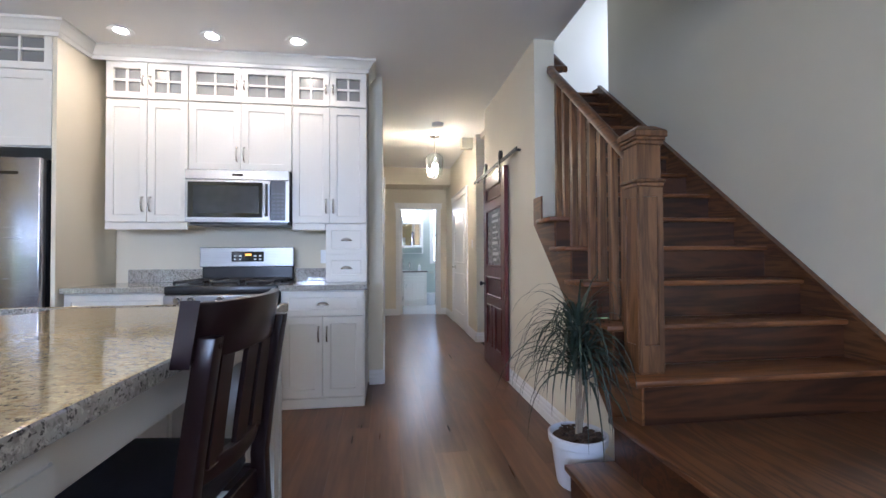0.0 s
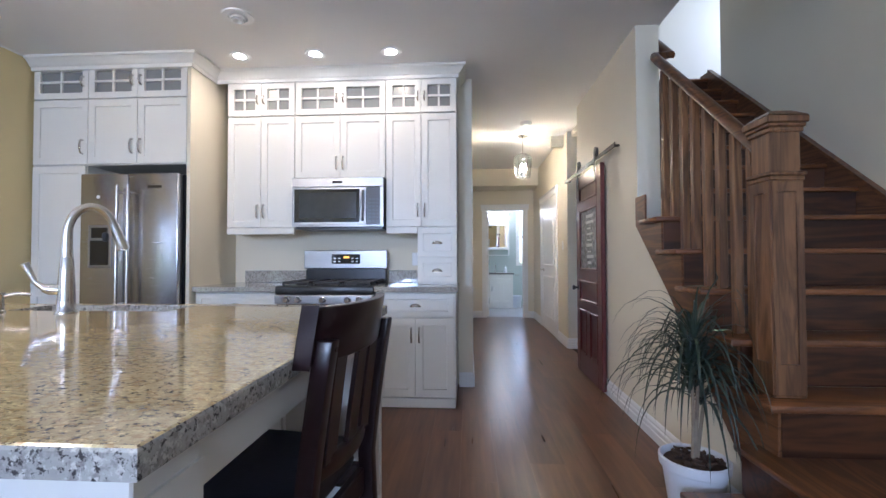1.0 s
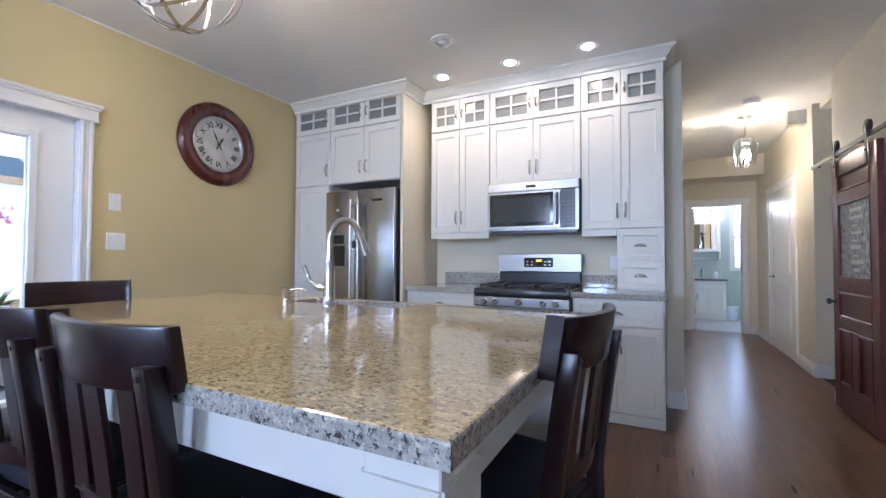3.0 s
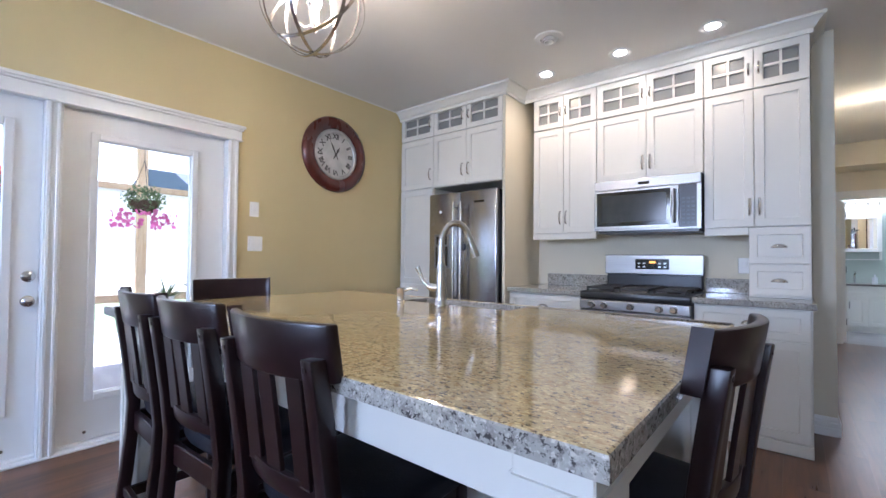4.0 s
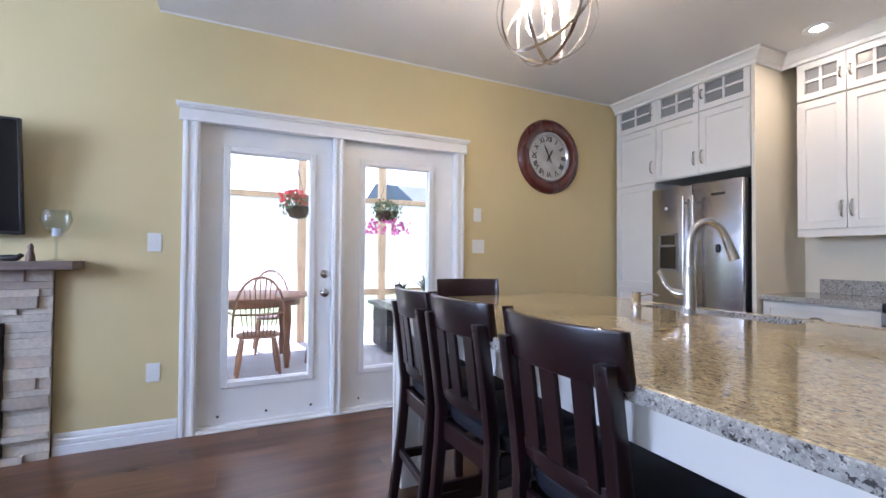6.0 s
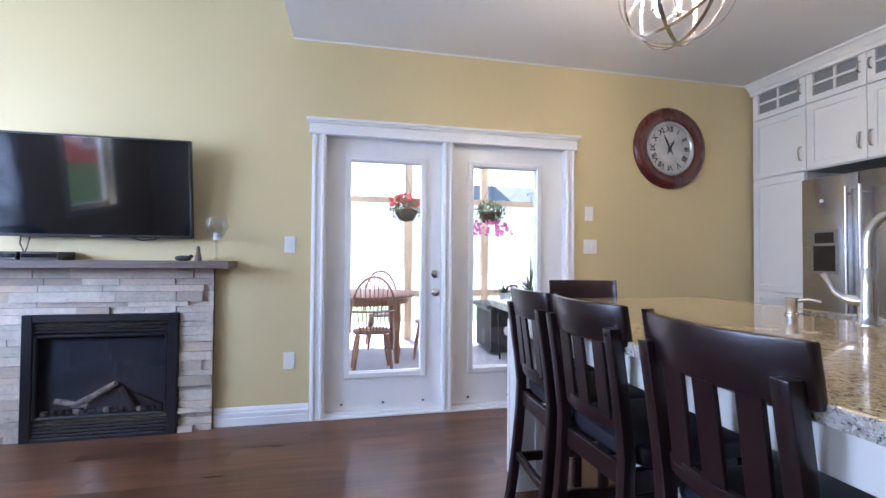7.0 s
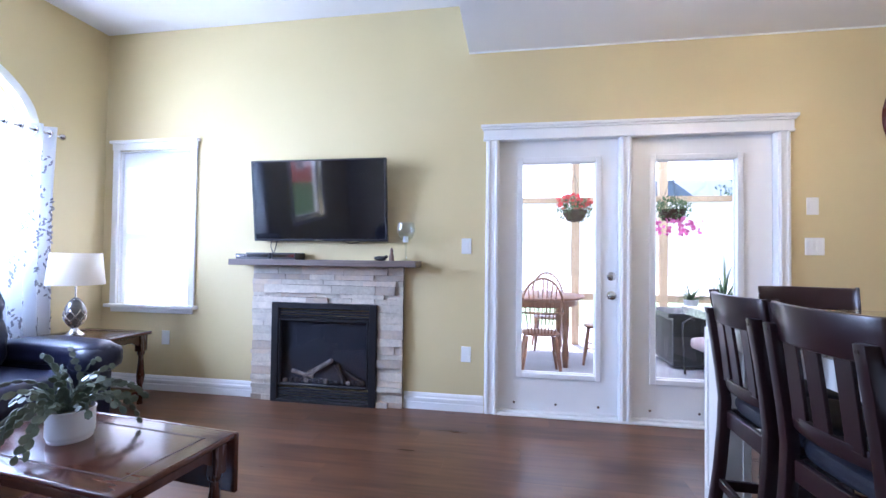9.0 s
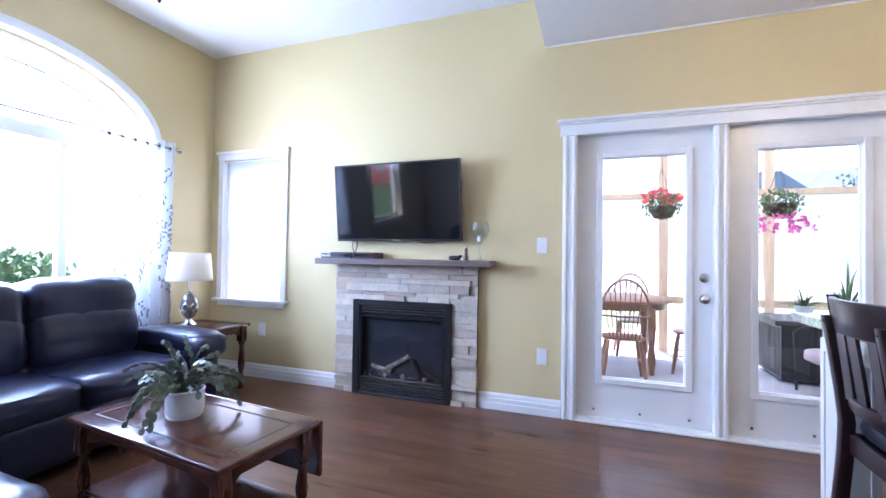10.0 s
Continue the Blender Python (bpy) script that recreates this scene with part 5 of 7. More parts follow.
part("top_rail", curved_rail(0.912, 1.034, 0.207, 0.046, 0.020, 0.027, bevel=0.006), M_ESP, stool, "", True)
part("lower_rail", curved_rail(0.640, 0.690, 0.160, 0.030, 0.002, 0.021), M_ESP, stool, "", True)
for x in (-0.099, 0.0, 0.099):
    u = x / 0.207
    rings = []
    for k in range(8):
        z = 0.675 + 0.245 * k / 7
        y = lean(z) + 0.002 + 0.018 * k / 7 - (0.030 + 0.016 * k / 7) * (1 - u * u)
        rings.append([(x + a * 0.029, y + b * 0.006, z) for a, b in SQUARE])
    part("slat", loft(rings, 0.002), M_ESP, stool)
for nm, y, z0, z1 in (("front_rail", 0.412, 0.47, 0.54), ("rear_rail", -0.004, 0.47, 0.54), ("foot_rest", 0.412, 0.16, 0.205), ("rear_stretcher", -0.035, 0.22, 0.255)):
    part(nm, B(-hw + 0.02, hw - 0.02, y - 0.011, y + 0.011, z0, z1, bevel=0.003), M_ESP, stool)
part("seat", puff(bmesh.new(), -0.212, 0.212, 0.012, 0.460, 0.534, 0.612, seg=8, power=6.0, wrinkle=0.004), M_SEAT, stool, "black vinyl seat pad", True)
STOOLS = [(2.405, 1.145, 0.5), (1.87, 1.150, 2.5), (1.43, 1.143, -2), (0.795, 1.737, -102), (3.168, 1.735, 82)]
stool.matrix_basis = pose(STOOLS[0][0], STOOLS[0][1], 0, 0, 0, STOOLS[0][2])
for x, y, r in STOOLS[1:]:
    copy_thing(stool, pose(x, y, 0, 0, 0, r))

# ---- chandelier over the island ----
CHX, CHY, CHZ, CHR = 1.60, 1.71, 2.350, 0.242
ch = thing("orb_chandelier", (CHX, CHY, CHZ), "brushed nickel orb chandelier with candle bulbs", "chandelier")
for k, (rx, rz) in enumerate(((90, 0), (90, 60), (90, 120), (62, 20), (118, 80))):
    m = pose(0, 0, 0, rx, 0, rz)
    r = CHR - 0.003 * k
    bm = bmesh.new()
    n = 48
    for a, b in ((0.0, 0.004),):
        rings = []
        for j in range(n):
            t = 2 * math.pi * j / n
            rings.append([bm.verts.new(m @ Vector((q * math.cos(t), q * math.sin(t), h))) for q, h in ((r, -0.008), (r, 0.008), (r - 0.004, 0.008), (r - 0.004, -0.008))])
        for j in range(n):
            for i in range(4):
                bm.faces.new((rings[j][i], rings[j][(i + 1) % 4], rings[(j + 1) % n][(i + 1) % 4], rings[(j + 1) % n][i]))
    part("ring", bm, M_NICKEL, ch)
part("stem", C((0, 0, -0.10), (0, 0, CEIL - CHZ), 0.007, n=12), M_NICKEL, ch)
part("canopy", lathe(bmesh.new(), [(0.065, CEIL - CHZ), (0.065, CEIL - CHZ - 0.012), (0.02, CEIL - CHZ - 0.03), (0.0, CEIL - CHZ - 0.03)]), M_NICKEL, ch, "", True)
part("hub", lathe(bmesh.new(), [(0.0, -0.13), (0.012, -0.12), (0.018, -0.10), (0.010, -0.07), (0.010, -0.03)], n=16), M_NICKEL, ch, "", True)
for k in range(4):
    a = radians(45 + 90 * k)
    cx, cy = math.cos(a), math.sin(a)
    arm = part("arm", tube(bmesh.new(), [(0, 0, -0.10), (0.04 * cx, 0.04 * cy, -0.115), (0.075 * cx, 0.075 * cy, -0.095), (0.09 * cx, 0.09 * cy, -0.06)], 0.006, 8), M_NICKEL, ch, "", True)
    part("candle_sleeve", C((0.09 * cx, 0.09 * cy, -0.06), (0.09 * cx, 0.09 * cy, 0.02), 0.012, n=14), M_NICKEL, arm, "", True)
    part("bulb", lathe(bmesh.new(), [(0.008, 0.02), (0.016, 0.04), (0.017, 0.055), (0.010, 0.085), (0.0, 0.105)], (0.09 * cx, 0.09 * cy, 0), 14), M_BULB, arm, "lit flame-shaped bulb", True)

# ---- wall clock ----
ck = thing("wall_clock", (0.0, 3.005, 2.128), "round wall clock with a mahogany rim and roman numerals", "clock")
CR = 0.352
part("rim", lathe(bmesh.new(), [(0.232, 0.010), (0.240, 0.034), (0.262, 0.046), (0.300, 0.052), (0.335, 0.040), (CR, 0.018), (CR, 0.002), (0.232, 0.002)], n=64, axis="x"), M_CLOCK, ck, "", True)
part("inner_ring", lathe(bmesh.new(), [(0.205, 0.014), (0.212, 0.026), (0.226, 0.030), (0.236, 0.024), (0.236, 0.010), (0.205, 0.010)], n=64, axis="x"), M_DIALRIM, ck, "", True)
part("dial", lathe(bmesh.new(), [(0.208, 0.012), (0.0, 0.0125)], n=64, axis="x"), M_DIAL, ck)
NUM = ["XII", "I", "II", "III", "IIII", "V", "VI", "VII", "VIII", "IX", "X", "XI"]
for k, s in enumerate(NUM):
    cu = bpy.data.curves.new("numeral", "FONT")
    cu.body, cu.size, cu.align_x, cu.align_y, cu.extrude = s, 0.070, "CENTER", "CENTER", 0.0006
    cu.space_character, cu.offset = 0.85, 0.0012
    tmp = bpy.data.objects.new("numeral", cu)
    me = bpy.data.meshes.new_from_object(tmp)
    bpy.data.objects.remove(tmp)
    me.materials.append(M_INK)
    a = radians(90 - 30 * k)
    ob = new("numeral", me)
    ob.parent = ck
    ob.matrix_basis = pose(0.0145, 0.166 * math.cos(a), 0.166 * math.sin(a), 90, 0, 90) @ pose(0, 0, 0, 0, 0, -30 * k)
for nm, ln, ang, w in (("hour_hand", 0.085, 60, 0.012), ("minute_hand", 0.135, 118, 0.009)):
    bm = prism(bmesh.new(), [(0, -w * 0.4), (ln * 0.55, -w), (ln, 0), (ln * 0.55, w), (0, w * 0.4), (-0.04, w * 0.5), (-0.06, 0), (-0.04, -w * 0.5)], 0.018, 0.0195, "x")
    bm.transform(Matrix.Rotation(radians(ang), 4, "X"))
    part(nm, bm, M_INK, ck)
part("hub", lathe(bmesh.new(), [(0.012, 0.014), (0.012, 0.022), (0.0, 0.024)], n=16, axis="x"), M_INK, ck)
bm = bmesh.new()
for k in range(60):
    m = Matrix.Rotation(radians(6 * k), 4, "X")
    box(bm, 0.0126, 0.0135, 0.198, 0.206, -0.001, 0.001, m=m)
part("minute_track", bm, M_INK, ck)

# ---- stairs ----
RISE, RUN, NOSE3 = 0.197, 0.232, 2.31
st = thing("staircase", (5.3, 2.3, 0), "dark stained oak staircase with a square newel and balusters", "staircase", "", "structure")
so = Vector(st.location)


def on_stair(bm):
    bm.transform(Matrix.Translation(-so))
    return bm


def nosing(k):
    return NOSE3 + (k - 3) * RUN


XL, XR = 4.640, 5.945
# two wide starting steps that wrap round the foot
for k, (x0, y0) in ((1, (4.365, 0.95)), (2, (4.575, 1.25))):
    z = k * RISE
    tr = part("tread", on_stair(B(x0 - 0.02, XR, y0 - 0.02, 2.46, z - 0.028, z, bevel=0.008, segments=2)), M_OAK_Y, st, "", True)
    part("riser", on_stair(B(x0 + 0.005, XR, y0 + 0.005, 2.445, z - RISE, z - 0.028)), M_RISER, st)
for k in range(3, 16):
    z, y = k * RISE, nosing(k)
    xl = XL - 0.035 if nosing(k) + RUN < 3.70 else 4.822
    part("tread", on_stair(B(xl, XR, y, y + RUN + 0.028, z - 0.028, z, bevel=0.008, segments=2)), M_OAK_X, st, "", True)
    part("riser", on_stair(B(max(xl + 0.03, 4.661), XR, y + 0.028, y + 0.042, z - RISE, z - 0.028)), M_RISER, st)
# wall skirt that follows the flight
sl = RISE / RUN


def skirt(y, c):
    return (y, 3 * RISE + (y - NOSE3) * sl + c)


part("wall_skirt", on_stair(prism(bmesh.new(), [(1.2, 2 * RISE), (1.2, 2 * RISE + 0.10), skirt(2.16, 0.035), skirt(5.10, 0.06), (5.25, 15 * RISE + 0.08), (5.25, 14 * RISE), (2.5, 2 * RISE)], XR, 5.978, "x")), M_OAK_Y, st)
part("skirt_cap", on_stair(prism(bmesh.new(), [(1.2, 2 * RISE + 0.10), (1.2, 2 * RISE + 0.12), skirt(2.155, 0.057), skirt(5.10, 0.083), skirt(5.10, 0.06), skirt(2.16, 0.035)], XR - 0.012, 5.978, "x")), M_OAK_Y, st)
# open stringer on the hall side, tapering with the drywall
out = [(2.47, 0.19), (2.62, 0.34), (3.20, 0.94), (3.655, 1.355), (3.655, 8 * RISE - 0.03)]
for k in range(8, 2, -1):
    y = nosing(k) + 0.03
    if y < 3.655:
        out += [(y, k * RISE - 0.029), (y, (k - 1) * RISE - 0.029)]
out += [(2.33, 2 * RISE - 0.03), (2.33, 0.19)]
part("stringer", on_stair(prism(bmesh.new(), out, 4.648, 4.66, "x")), M_OAK_Y, st)
# newel post
nx, ny, nb, h = 4.742, 2.462, 3 * RISE, 0.057
nw = part("newel_post", on_stair(B(nx - h, nx + h, ny - h, ny + h, nb, 1.66, bevel=0.003)), M_OAK_Z, st)
for z0, z1, g in ((1.435, 1.455, 0.009), (1.455, 1.470, 0.015), (1.625, 1.645, 0.009), (1.645, 1.660, 0.015), (1.660, 1.688, 0.022), (nb, nb + 0.012, 0.004)):
    part("newel_moulding", on_stair(B(nx - h - g, nx + h + g, ny - h - g, ny + h + g, z0, z1, bevel=0.004)), M_OAK_Z, nw)
bm = bmesh.new()
g = h + 0.019
lathe_pts = [bm.verts.new((nx + a * g, ny + b * g, 1.690)) for a, b in ((-1, -1), (1, -1), (1, 1), (-1, 1))]
tip = [bm.verts.new((nx + a * 0.04, ny + b * 0.04, 1.716)) for a, b in ((-1, -1), (1, -1), (1, 1), (-1, 1))]
bm.faces.new(tip)
bm.faces.new(lathe_pts)
for k in range(4):
    bm.faces.new((lathe_pts[k], lathe_pts[(k + 1) % 4], tip[(k + 1) % 4], tip[k]))
part("newel_cap", on_stair(bm), M_OAK_Z, nw)
bm = bmesh.new()
for a, b in ((0, -1), (-1, 0), (1, 0)):
    for u0, u1, z0, z1 in ((-h, -h + 0.020, nb + 0.13, 1.39), (h - 0.024, h, nb + 0.13, 1.39), (-h, h, 1.39, 1.434), (-h, h, nb + 0.012, nb + 0.13)):
        if a:
            x0, x1 = sorted((nx + a * h, nx + a * (h + 0.007)))
            box(bm, x0, x1, ny + u0, ny + u1, z0, z1)
        else:
            box(bm, nx + u0, nx + u1, ny - h - 0.007, ny - h, z0, z1)
part("newel_panel", on_stair(bm), M_OAK_Z, nw)
# handrail, rosette and balusters
ry0, rz0, ry1, rsl = ny + h, 1.572, 3.52, 0.875
rz1 = rz0 + (ry1 - ry0) * rsl
PROFILE = [(-0.024, -0.020), (0.024, -0.020), (0.029, -0.006), (0.026, 0.010), (0.016, 0.022), (0.0, 0.026), (-0.016, 0.022), (-0.026, 0.010), (-0.029, -0.006)]


def moulded_rail(points):
    """A handrail with a rounded top along a line of points."""
    bm = bmesh.new()
    pts = [Vector(p) for p in points]
    rings = []
    for i, p in enumerate(pts):
        d = (pts[min(i + 1, len(pts) - 1)] - pts[max(i - 1, 0)]).normalized()
        side = Vector((d.y, -d.x, 0)).normalized()
        top = side.cross(d).normalized()
        rings.append([bm.verts.new(p + side * u + top * v) for u, v in PROFILE])
    n = len(PROFILE)
    for a, b in zip(rings, rings[1:]):
        for k in range(n):
            bm.faces.new((a[k], a[(k + 1) % n], b[(k + 1) % n], b[k]))
    bm.faces.new(rings[0])
    bm.faces.new(rings[-1])
    return bm


rail = part("handrail", on_stair(moulded_rail([(nx, ry0, rz0), (nx, (ry0 + ry1) / 2, (rz0 + rz1) / 2), (nx, ry1, rz1), (nx + 0.012, ry1 + 0.035, rz1 + 0.028)])), M_OAK_Y, st, "", True)
part("rail_return", on_stair(moulded_rail([(nx - 0.004, ry1 + 0.03, rz1 + 0.024), (nx + 0.07, ry1 + 0.055, rz1 + 0.040), (nx + 0.120, ry1 + 0.075, rz1 + 0.055)])), M_OAK_Y, rail, "", True)
part("wall_rail", on_stair(moulded_rail([(nx + 0.122, ry1 + 0.06, rz1 + 0.045), (nx + 0.124, ry1 + 0.20, rz1 + 0.17), (nx + 0.124, ry1 + 1.0, rz1 + 0.87)])), M_OAK_Y, rail, "", True)
part("fillet", on_stair(tube(bmesh.new(), [(nx, ry0, rz0 - 0.026), (nx, ry1, rz1 - 0.026)], 0.02, 4, (0.036, 0.014))), M_OAK_Y, rail)
for k in range(3, 8):
    for f in (0.16, 0.66):
        y = nosing(k) + RUN * f + 0.02
        if k == 3 and f < 0.6:
            continue
        top = rz0 + (y - ry0) * rsl - 0.030
        if y < ry1:
            part("baluster", on_stair(B(nx - 0.019, nx + 0.019, y - 0.019, y + 0.019, k * RISE, top, bevel=0.003)), M_OAK_Z, st)

# ---- plant beside the stairs ----
pp = thing("potted_dracaena", (4.505, 2.655, 0), "tall spiky dragon plant in a white glazed pot", "plant")
part("pot", lathe(bmesh.new(), [(0.0, 0.0), (0.098, 0.0), (0.104, 0.02), (0.130, 0.20), (0.142, 0.208), (0.145, 0.245), (0.136, 0.25), (0.130, 0.235), (0.120, 0.215)], n=32), M_POTWHITE, pp, "", True)
part("soil", lathe(bmesh.new(), [(0.128, 0.222), (0.07, 0.232), (0.0, 0.235)], n=20), M_SOIL, pp)
bm = bmesh.new()
rnd = random.Random(5)
for k in range(60):
    a, r = rnd.uniform(0, 6.28), rnd.uniform(0, 0.11)
    box(bm, -0.014, 0.014, -0.008, 0.008, -0.004, 0.004, m=pose(r * math.cos(a), r * math.sin(a), 0.236 + rnd.uniform(0, 0.008), rnd.uniform(-30, 30), rnd.uniform(-30, 30), rnd.uniform(0, 360)))
part("bark_mulch", bm, M_SOIL, pp)
# ornament on the pot
bm = bmesh.new()
for k in range(10):
    a = 2 * math.pi * k / 10
    box(bm, -0.004, 0.004, -0.002, 0.002, 0.012, 0.032, m=pose(-0.118 * math.sin(0.5), -0.118 * math.cos(0.5) - 0.0045, 0.12, 8, 0, -28) @ Matrix.Rotation(a, 4, "Y"))
part("pot_motif", bm, surface("grey_motif", (0.25, 0.24, 0.26)), pp)


def blade(bm, base, d, ln, w, droop):
    """A long arching leaf with a folded middle."""
    d = Vector(d).normalized()
    side = d.cross(Vector((0, 0, 1)))
    side = side.normalized() if side.length > 1e-3 else Vector((1, 0, 0))
    p, v = Vector(base), d.copy()
    n = 8
    prev = None
    for k in range(n + 1):
        t = k / n
        ww = w * (0.55 + 0.45 * math.sin(math.pi * min(1, t * 1.6 + 0.15))) * (1 - t ** 3)
        up = side.cross(v).normalized()
        row = [bm.verts.new(p - side * ww + up * ww * 0.35), bm.verts.new(p), bm.verts.new(p + side * ww + up * ww * 0.35)]
        if prev:
            for j in range(2):
                bm.faces.new((prev[j], prev[j + 1], row[j + 1], row[j]))
        prev = row
        p = p + v * (ln / n)
        v = (v + Vector((0, 0, -droop / n * (0.4 + 1.2 * t)))).normalized()


tops = [((0.015, 0.01), 0.55), ((-0.02, -0.01), 0.44), ((0.05, 0.03), 0.38)]
for (dx, dy), hgt in tops:
    pts = [(dx * 0.3, dy * 0.3, 0.225), (dx * 0.6 + 0.008, dy * 0.6, 0.225 + hgt * 0.35), (dx + 0.01, dy - 0.005, 0.225 + hgt * 0.7), (dx, dy, 0.225 + hgt)]
    part("cane", tube(bmesh.new(), pts, [0.010, 0.008, 0.0075, 0.007], 8), M_BARK, pp, "", True)
    bm = bmesh.new()
    for k in range(52):
        a = k * 2.399 + rnd.uniform(-0.2, 0.2)
        e = rnd.uniform(0.30, 1.40)
        lift = rnd.uniform(-0.14, 0.04)
        dd = (math.cos(a) * math.cos(e) * (0.8 if math.cos(a) > 0 else 1), math.sin(a) * math.cos(e), math.sin(e))
        blade(bm, (dx, dy, 0.225 + hgt + lift), dd, rnd.uniform(0.36, 0.58), 0.0085, rnd.uniform(3.2, 6.2))
    for v in bm.verts:
        v.co.x = min(v.co.x, 0.150 - 0.02 * (v.co.z < 0.3))
    part("leaf_crown", bm, M_LEAF, pp, "arching dark green leaves")

# ---- sliding barn door ----
BX = 4.630
bd = thing("barn_door", (BX, 4.30, 0.02), "red-brown panelled barn door with an etched glass panel on a black rail", "door")
W, HD = 0.80, 1.92
bm = bmesh.new()
for r in ((0, 0.11, 0, HD), (W - 0.11, W, 0, HD), (0.11, W - 0.11, 0, 0.20), (0.11, W - 0.11, 0.62, 0.70), (0.11, W - 0.11, 0.90, 1.00), (0.11, W - 0.11, 1.58, 1.66), (0.11, W - 0.11, HD - 0.11, HD), (W / 2 - 0.05, W / 2 + 0.05, 0.20, 0.62)):
    box(bm, -0.018, 0.018, *r, bevel=0.002)
part("frame", bm, M_RED, bd)
for r in ((0.11, W / 2 - 0.05, 0.20, 0.62), (W / 2 + 0.05, W - 0.11, 0.20, 0.62), (0.11, W - 0.11, 0.70, 0.90), (0.11, W - 0.11, 1.66, HD - 0.11)):
    p = part("panel", B(-0.006, 0.006, *r), M_RED, bd)
    bm = bmesh.new()
    for s in (-1,):
        for q in ((r[0], r[0] + 0.022, r[2], r[3]), (r[1] - 0.022, r[1], r[2], r[3]), (r[0] + 0.022, r[1] - 0.022, r[2], r[2] + 0.022), (r[0] + 0.022, r[1] - 0.022, r[3] - 0.022, r[3])):
            box(bm, -0.022, -0.006, *q, bevel=0.006)
    part("moulding", bm, M_RED, p)
gp = part("glass_panel", B(-0.004, 0.004, 0.11, W - 0.11, 1.00, 1.58), M_ART, bd, "dark etched glass with pale motifs")
bm = bmesh.new()
for q in ((0.11, 0.13, 1.00, 1.58), (W - 0.13, W - 0.11, 1.00, 1.58), (0.13, W - 0.13, 1.00, 1.02), (0.13, W - 0.13, 1.56, 1.58)):
    box(bm, -0.02, -0.004, *q, bevel=0.005)
part("glass_bead", bm, M_RED, bd)
bm = bmesh.new()
for a in range(9):
    zz = 1.06 + a * 0.054
    w = rnd.uniform(0.05, 0.17)
    box(bm, -0.007, -0.004, W / 2 - w, W / 2 + w * rnd.uniform(0.4, 1), zz, zz + rnd.uniform(0.012, 0.03))
part("glass_lettering", bm, surface("frosted_print", (0.55, 0.57, 0.58), rough=0.5), gp)
kb = lathe(bmesh.new(), [(0.0, -0.075), (0.02, -0.072), (0.026, -0.06), (0.02, -0.048), (0.010, -0.042), (0.010, -0.024), (0.024, -0.021), (0.024, -0.018)], (0, W - 0.05, 0.82), 18, "x")
part("door_knob", kb, M_BLACK, bd, "round black knob", True)
rl = thing("barn_door_rail", (4.665, 4.7, 1.98), "black steel sliding door rail with rollers on the wall", "rail")
part("rail", B(-0.052, -0.044, -0.75, 0.90, 0.0, 0.034, bevel=0.001), M_IRON, rl)
for y in (-0.70, -0.05, 0.45, 0.85):
    part("standoff", C((-0.044, y, 0.02), (0.0, y, 0.02), 0.011, n=12), M_IRON, rl)
for y in (-0.27, 0.30):
    hg = part("hanger", B(-0.066, -0.060, y - 0.02, y + 0.02, -0.17, 0.09, bevel=0.001), M_IRON, rl)
    part("wheel", lathe(bmesh.new(), [(0.0, -0.060), (0.042, -0.060), (0.045, -0.055), (0.038, -0.048), (0.045, -0.042), (0.042, -0.038), (0.0, -0.038)], (0, y, 0.078), 20, "x"), M_IRON, hg, "", True)
    part("bolt", C((-0.072, y, -0.08), (-0.066, y, -0.08), 0.010, n=6), M_IRON, hg)

# ---- hall lights ----
hl = thing("hall_pendant", (4.222, 6.268, CEIL), "nickel hall pendant with a clear glass shade and candle bulbs", "lamp")
part("canopy", lathe(bmesh.new(), [(0.075, 0.0), (0.075, -0.012), (0.06, -0.022), (0.0, -0.024)]), M_NICKEL, hl, "", True)
part("stem", C((0, 0, -0.02), (0, 0, -0.24), 0.008, n=10), M_NICKEL, hl)
part("shade", lathe(bmesh.new(), [(0.03, -0.235), (0.075, -0.25), (0.115, -0.29), (0.122, -0.34), (0.095, -0.55), (0.092, -0.55), (0.119, -0.34), (0.112, -0.292), (0.073, -0.253), (0.03, -0.238)], n=28), M_CLEAR, hl, "clear glass shade", True)
for k in range(4):
    a = radians(90 * k + 20)
    part("cage_bar", tube(bmesh.new(), [(0.06 * math.cos(a), 0.06 * math.sin(a), -0.25), (0.124 * math.cos(a), 0.124 * math.sin(a), -0.33), (0.098 * math.cos(a), 0.098 * math.sin(a), -0.55), (0.0, 0.0, -0.575)], 0.0035, 6), M_NICKEL, hl)
for k in range(3):
    a = radians(120 * k)
    x, y = 0.03 * math.cos(a), 0.03 * math.sin(a)
    part("candle_sleeve", C((x, y, -0.54), (x, y, -0.46), 0.011, n=10), M_NICKEL, hl)
    part("bulb", lathe(bmesh.new(), [(0.008, -0.46), (0.016, -0.44), (0.016, -0.42), (0.008, -0.385), (0.0, -0.37)], (x, y, 0), 12), M_BULB, hl, "", True)
sm = thing("smoke_detector", (4.198, 5.733, CEIL), "round white ceiling smoke detector", "detector")
part("body", lathe(bmesh.new(), [(0.07, 0), (0.07, -0.02), (0.055, -0.042), (0.0, -0.045)], n=24), M_PLATE, sm, "", True)

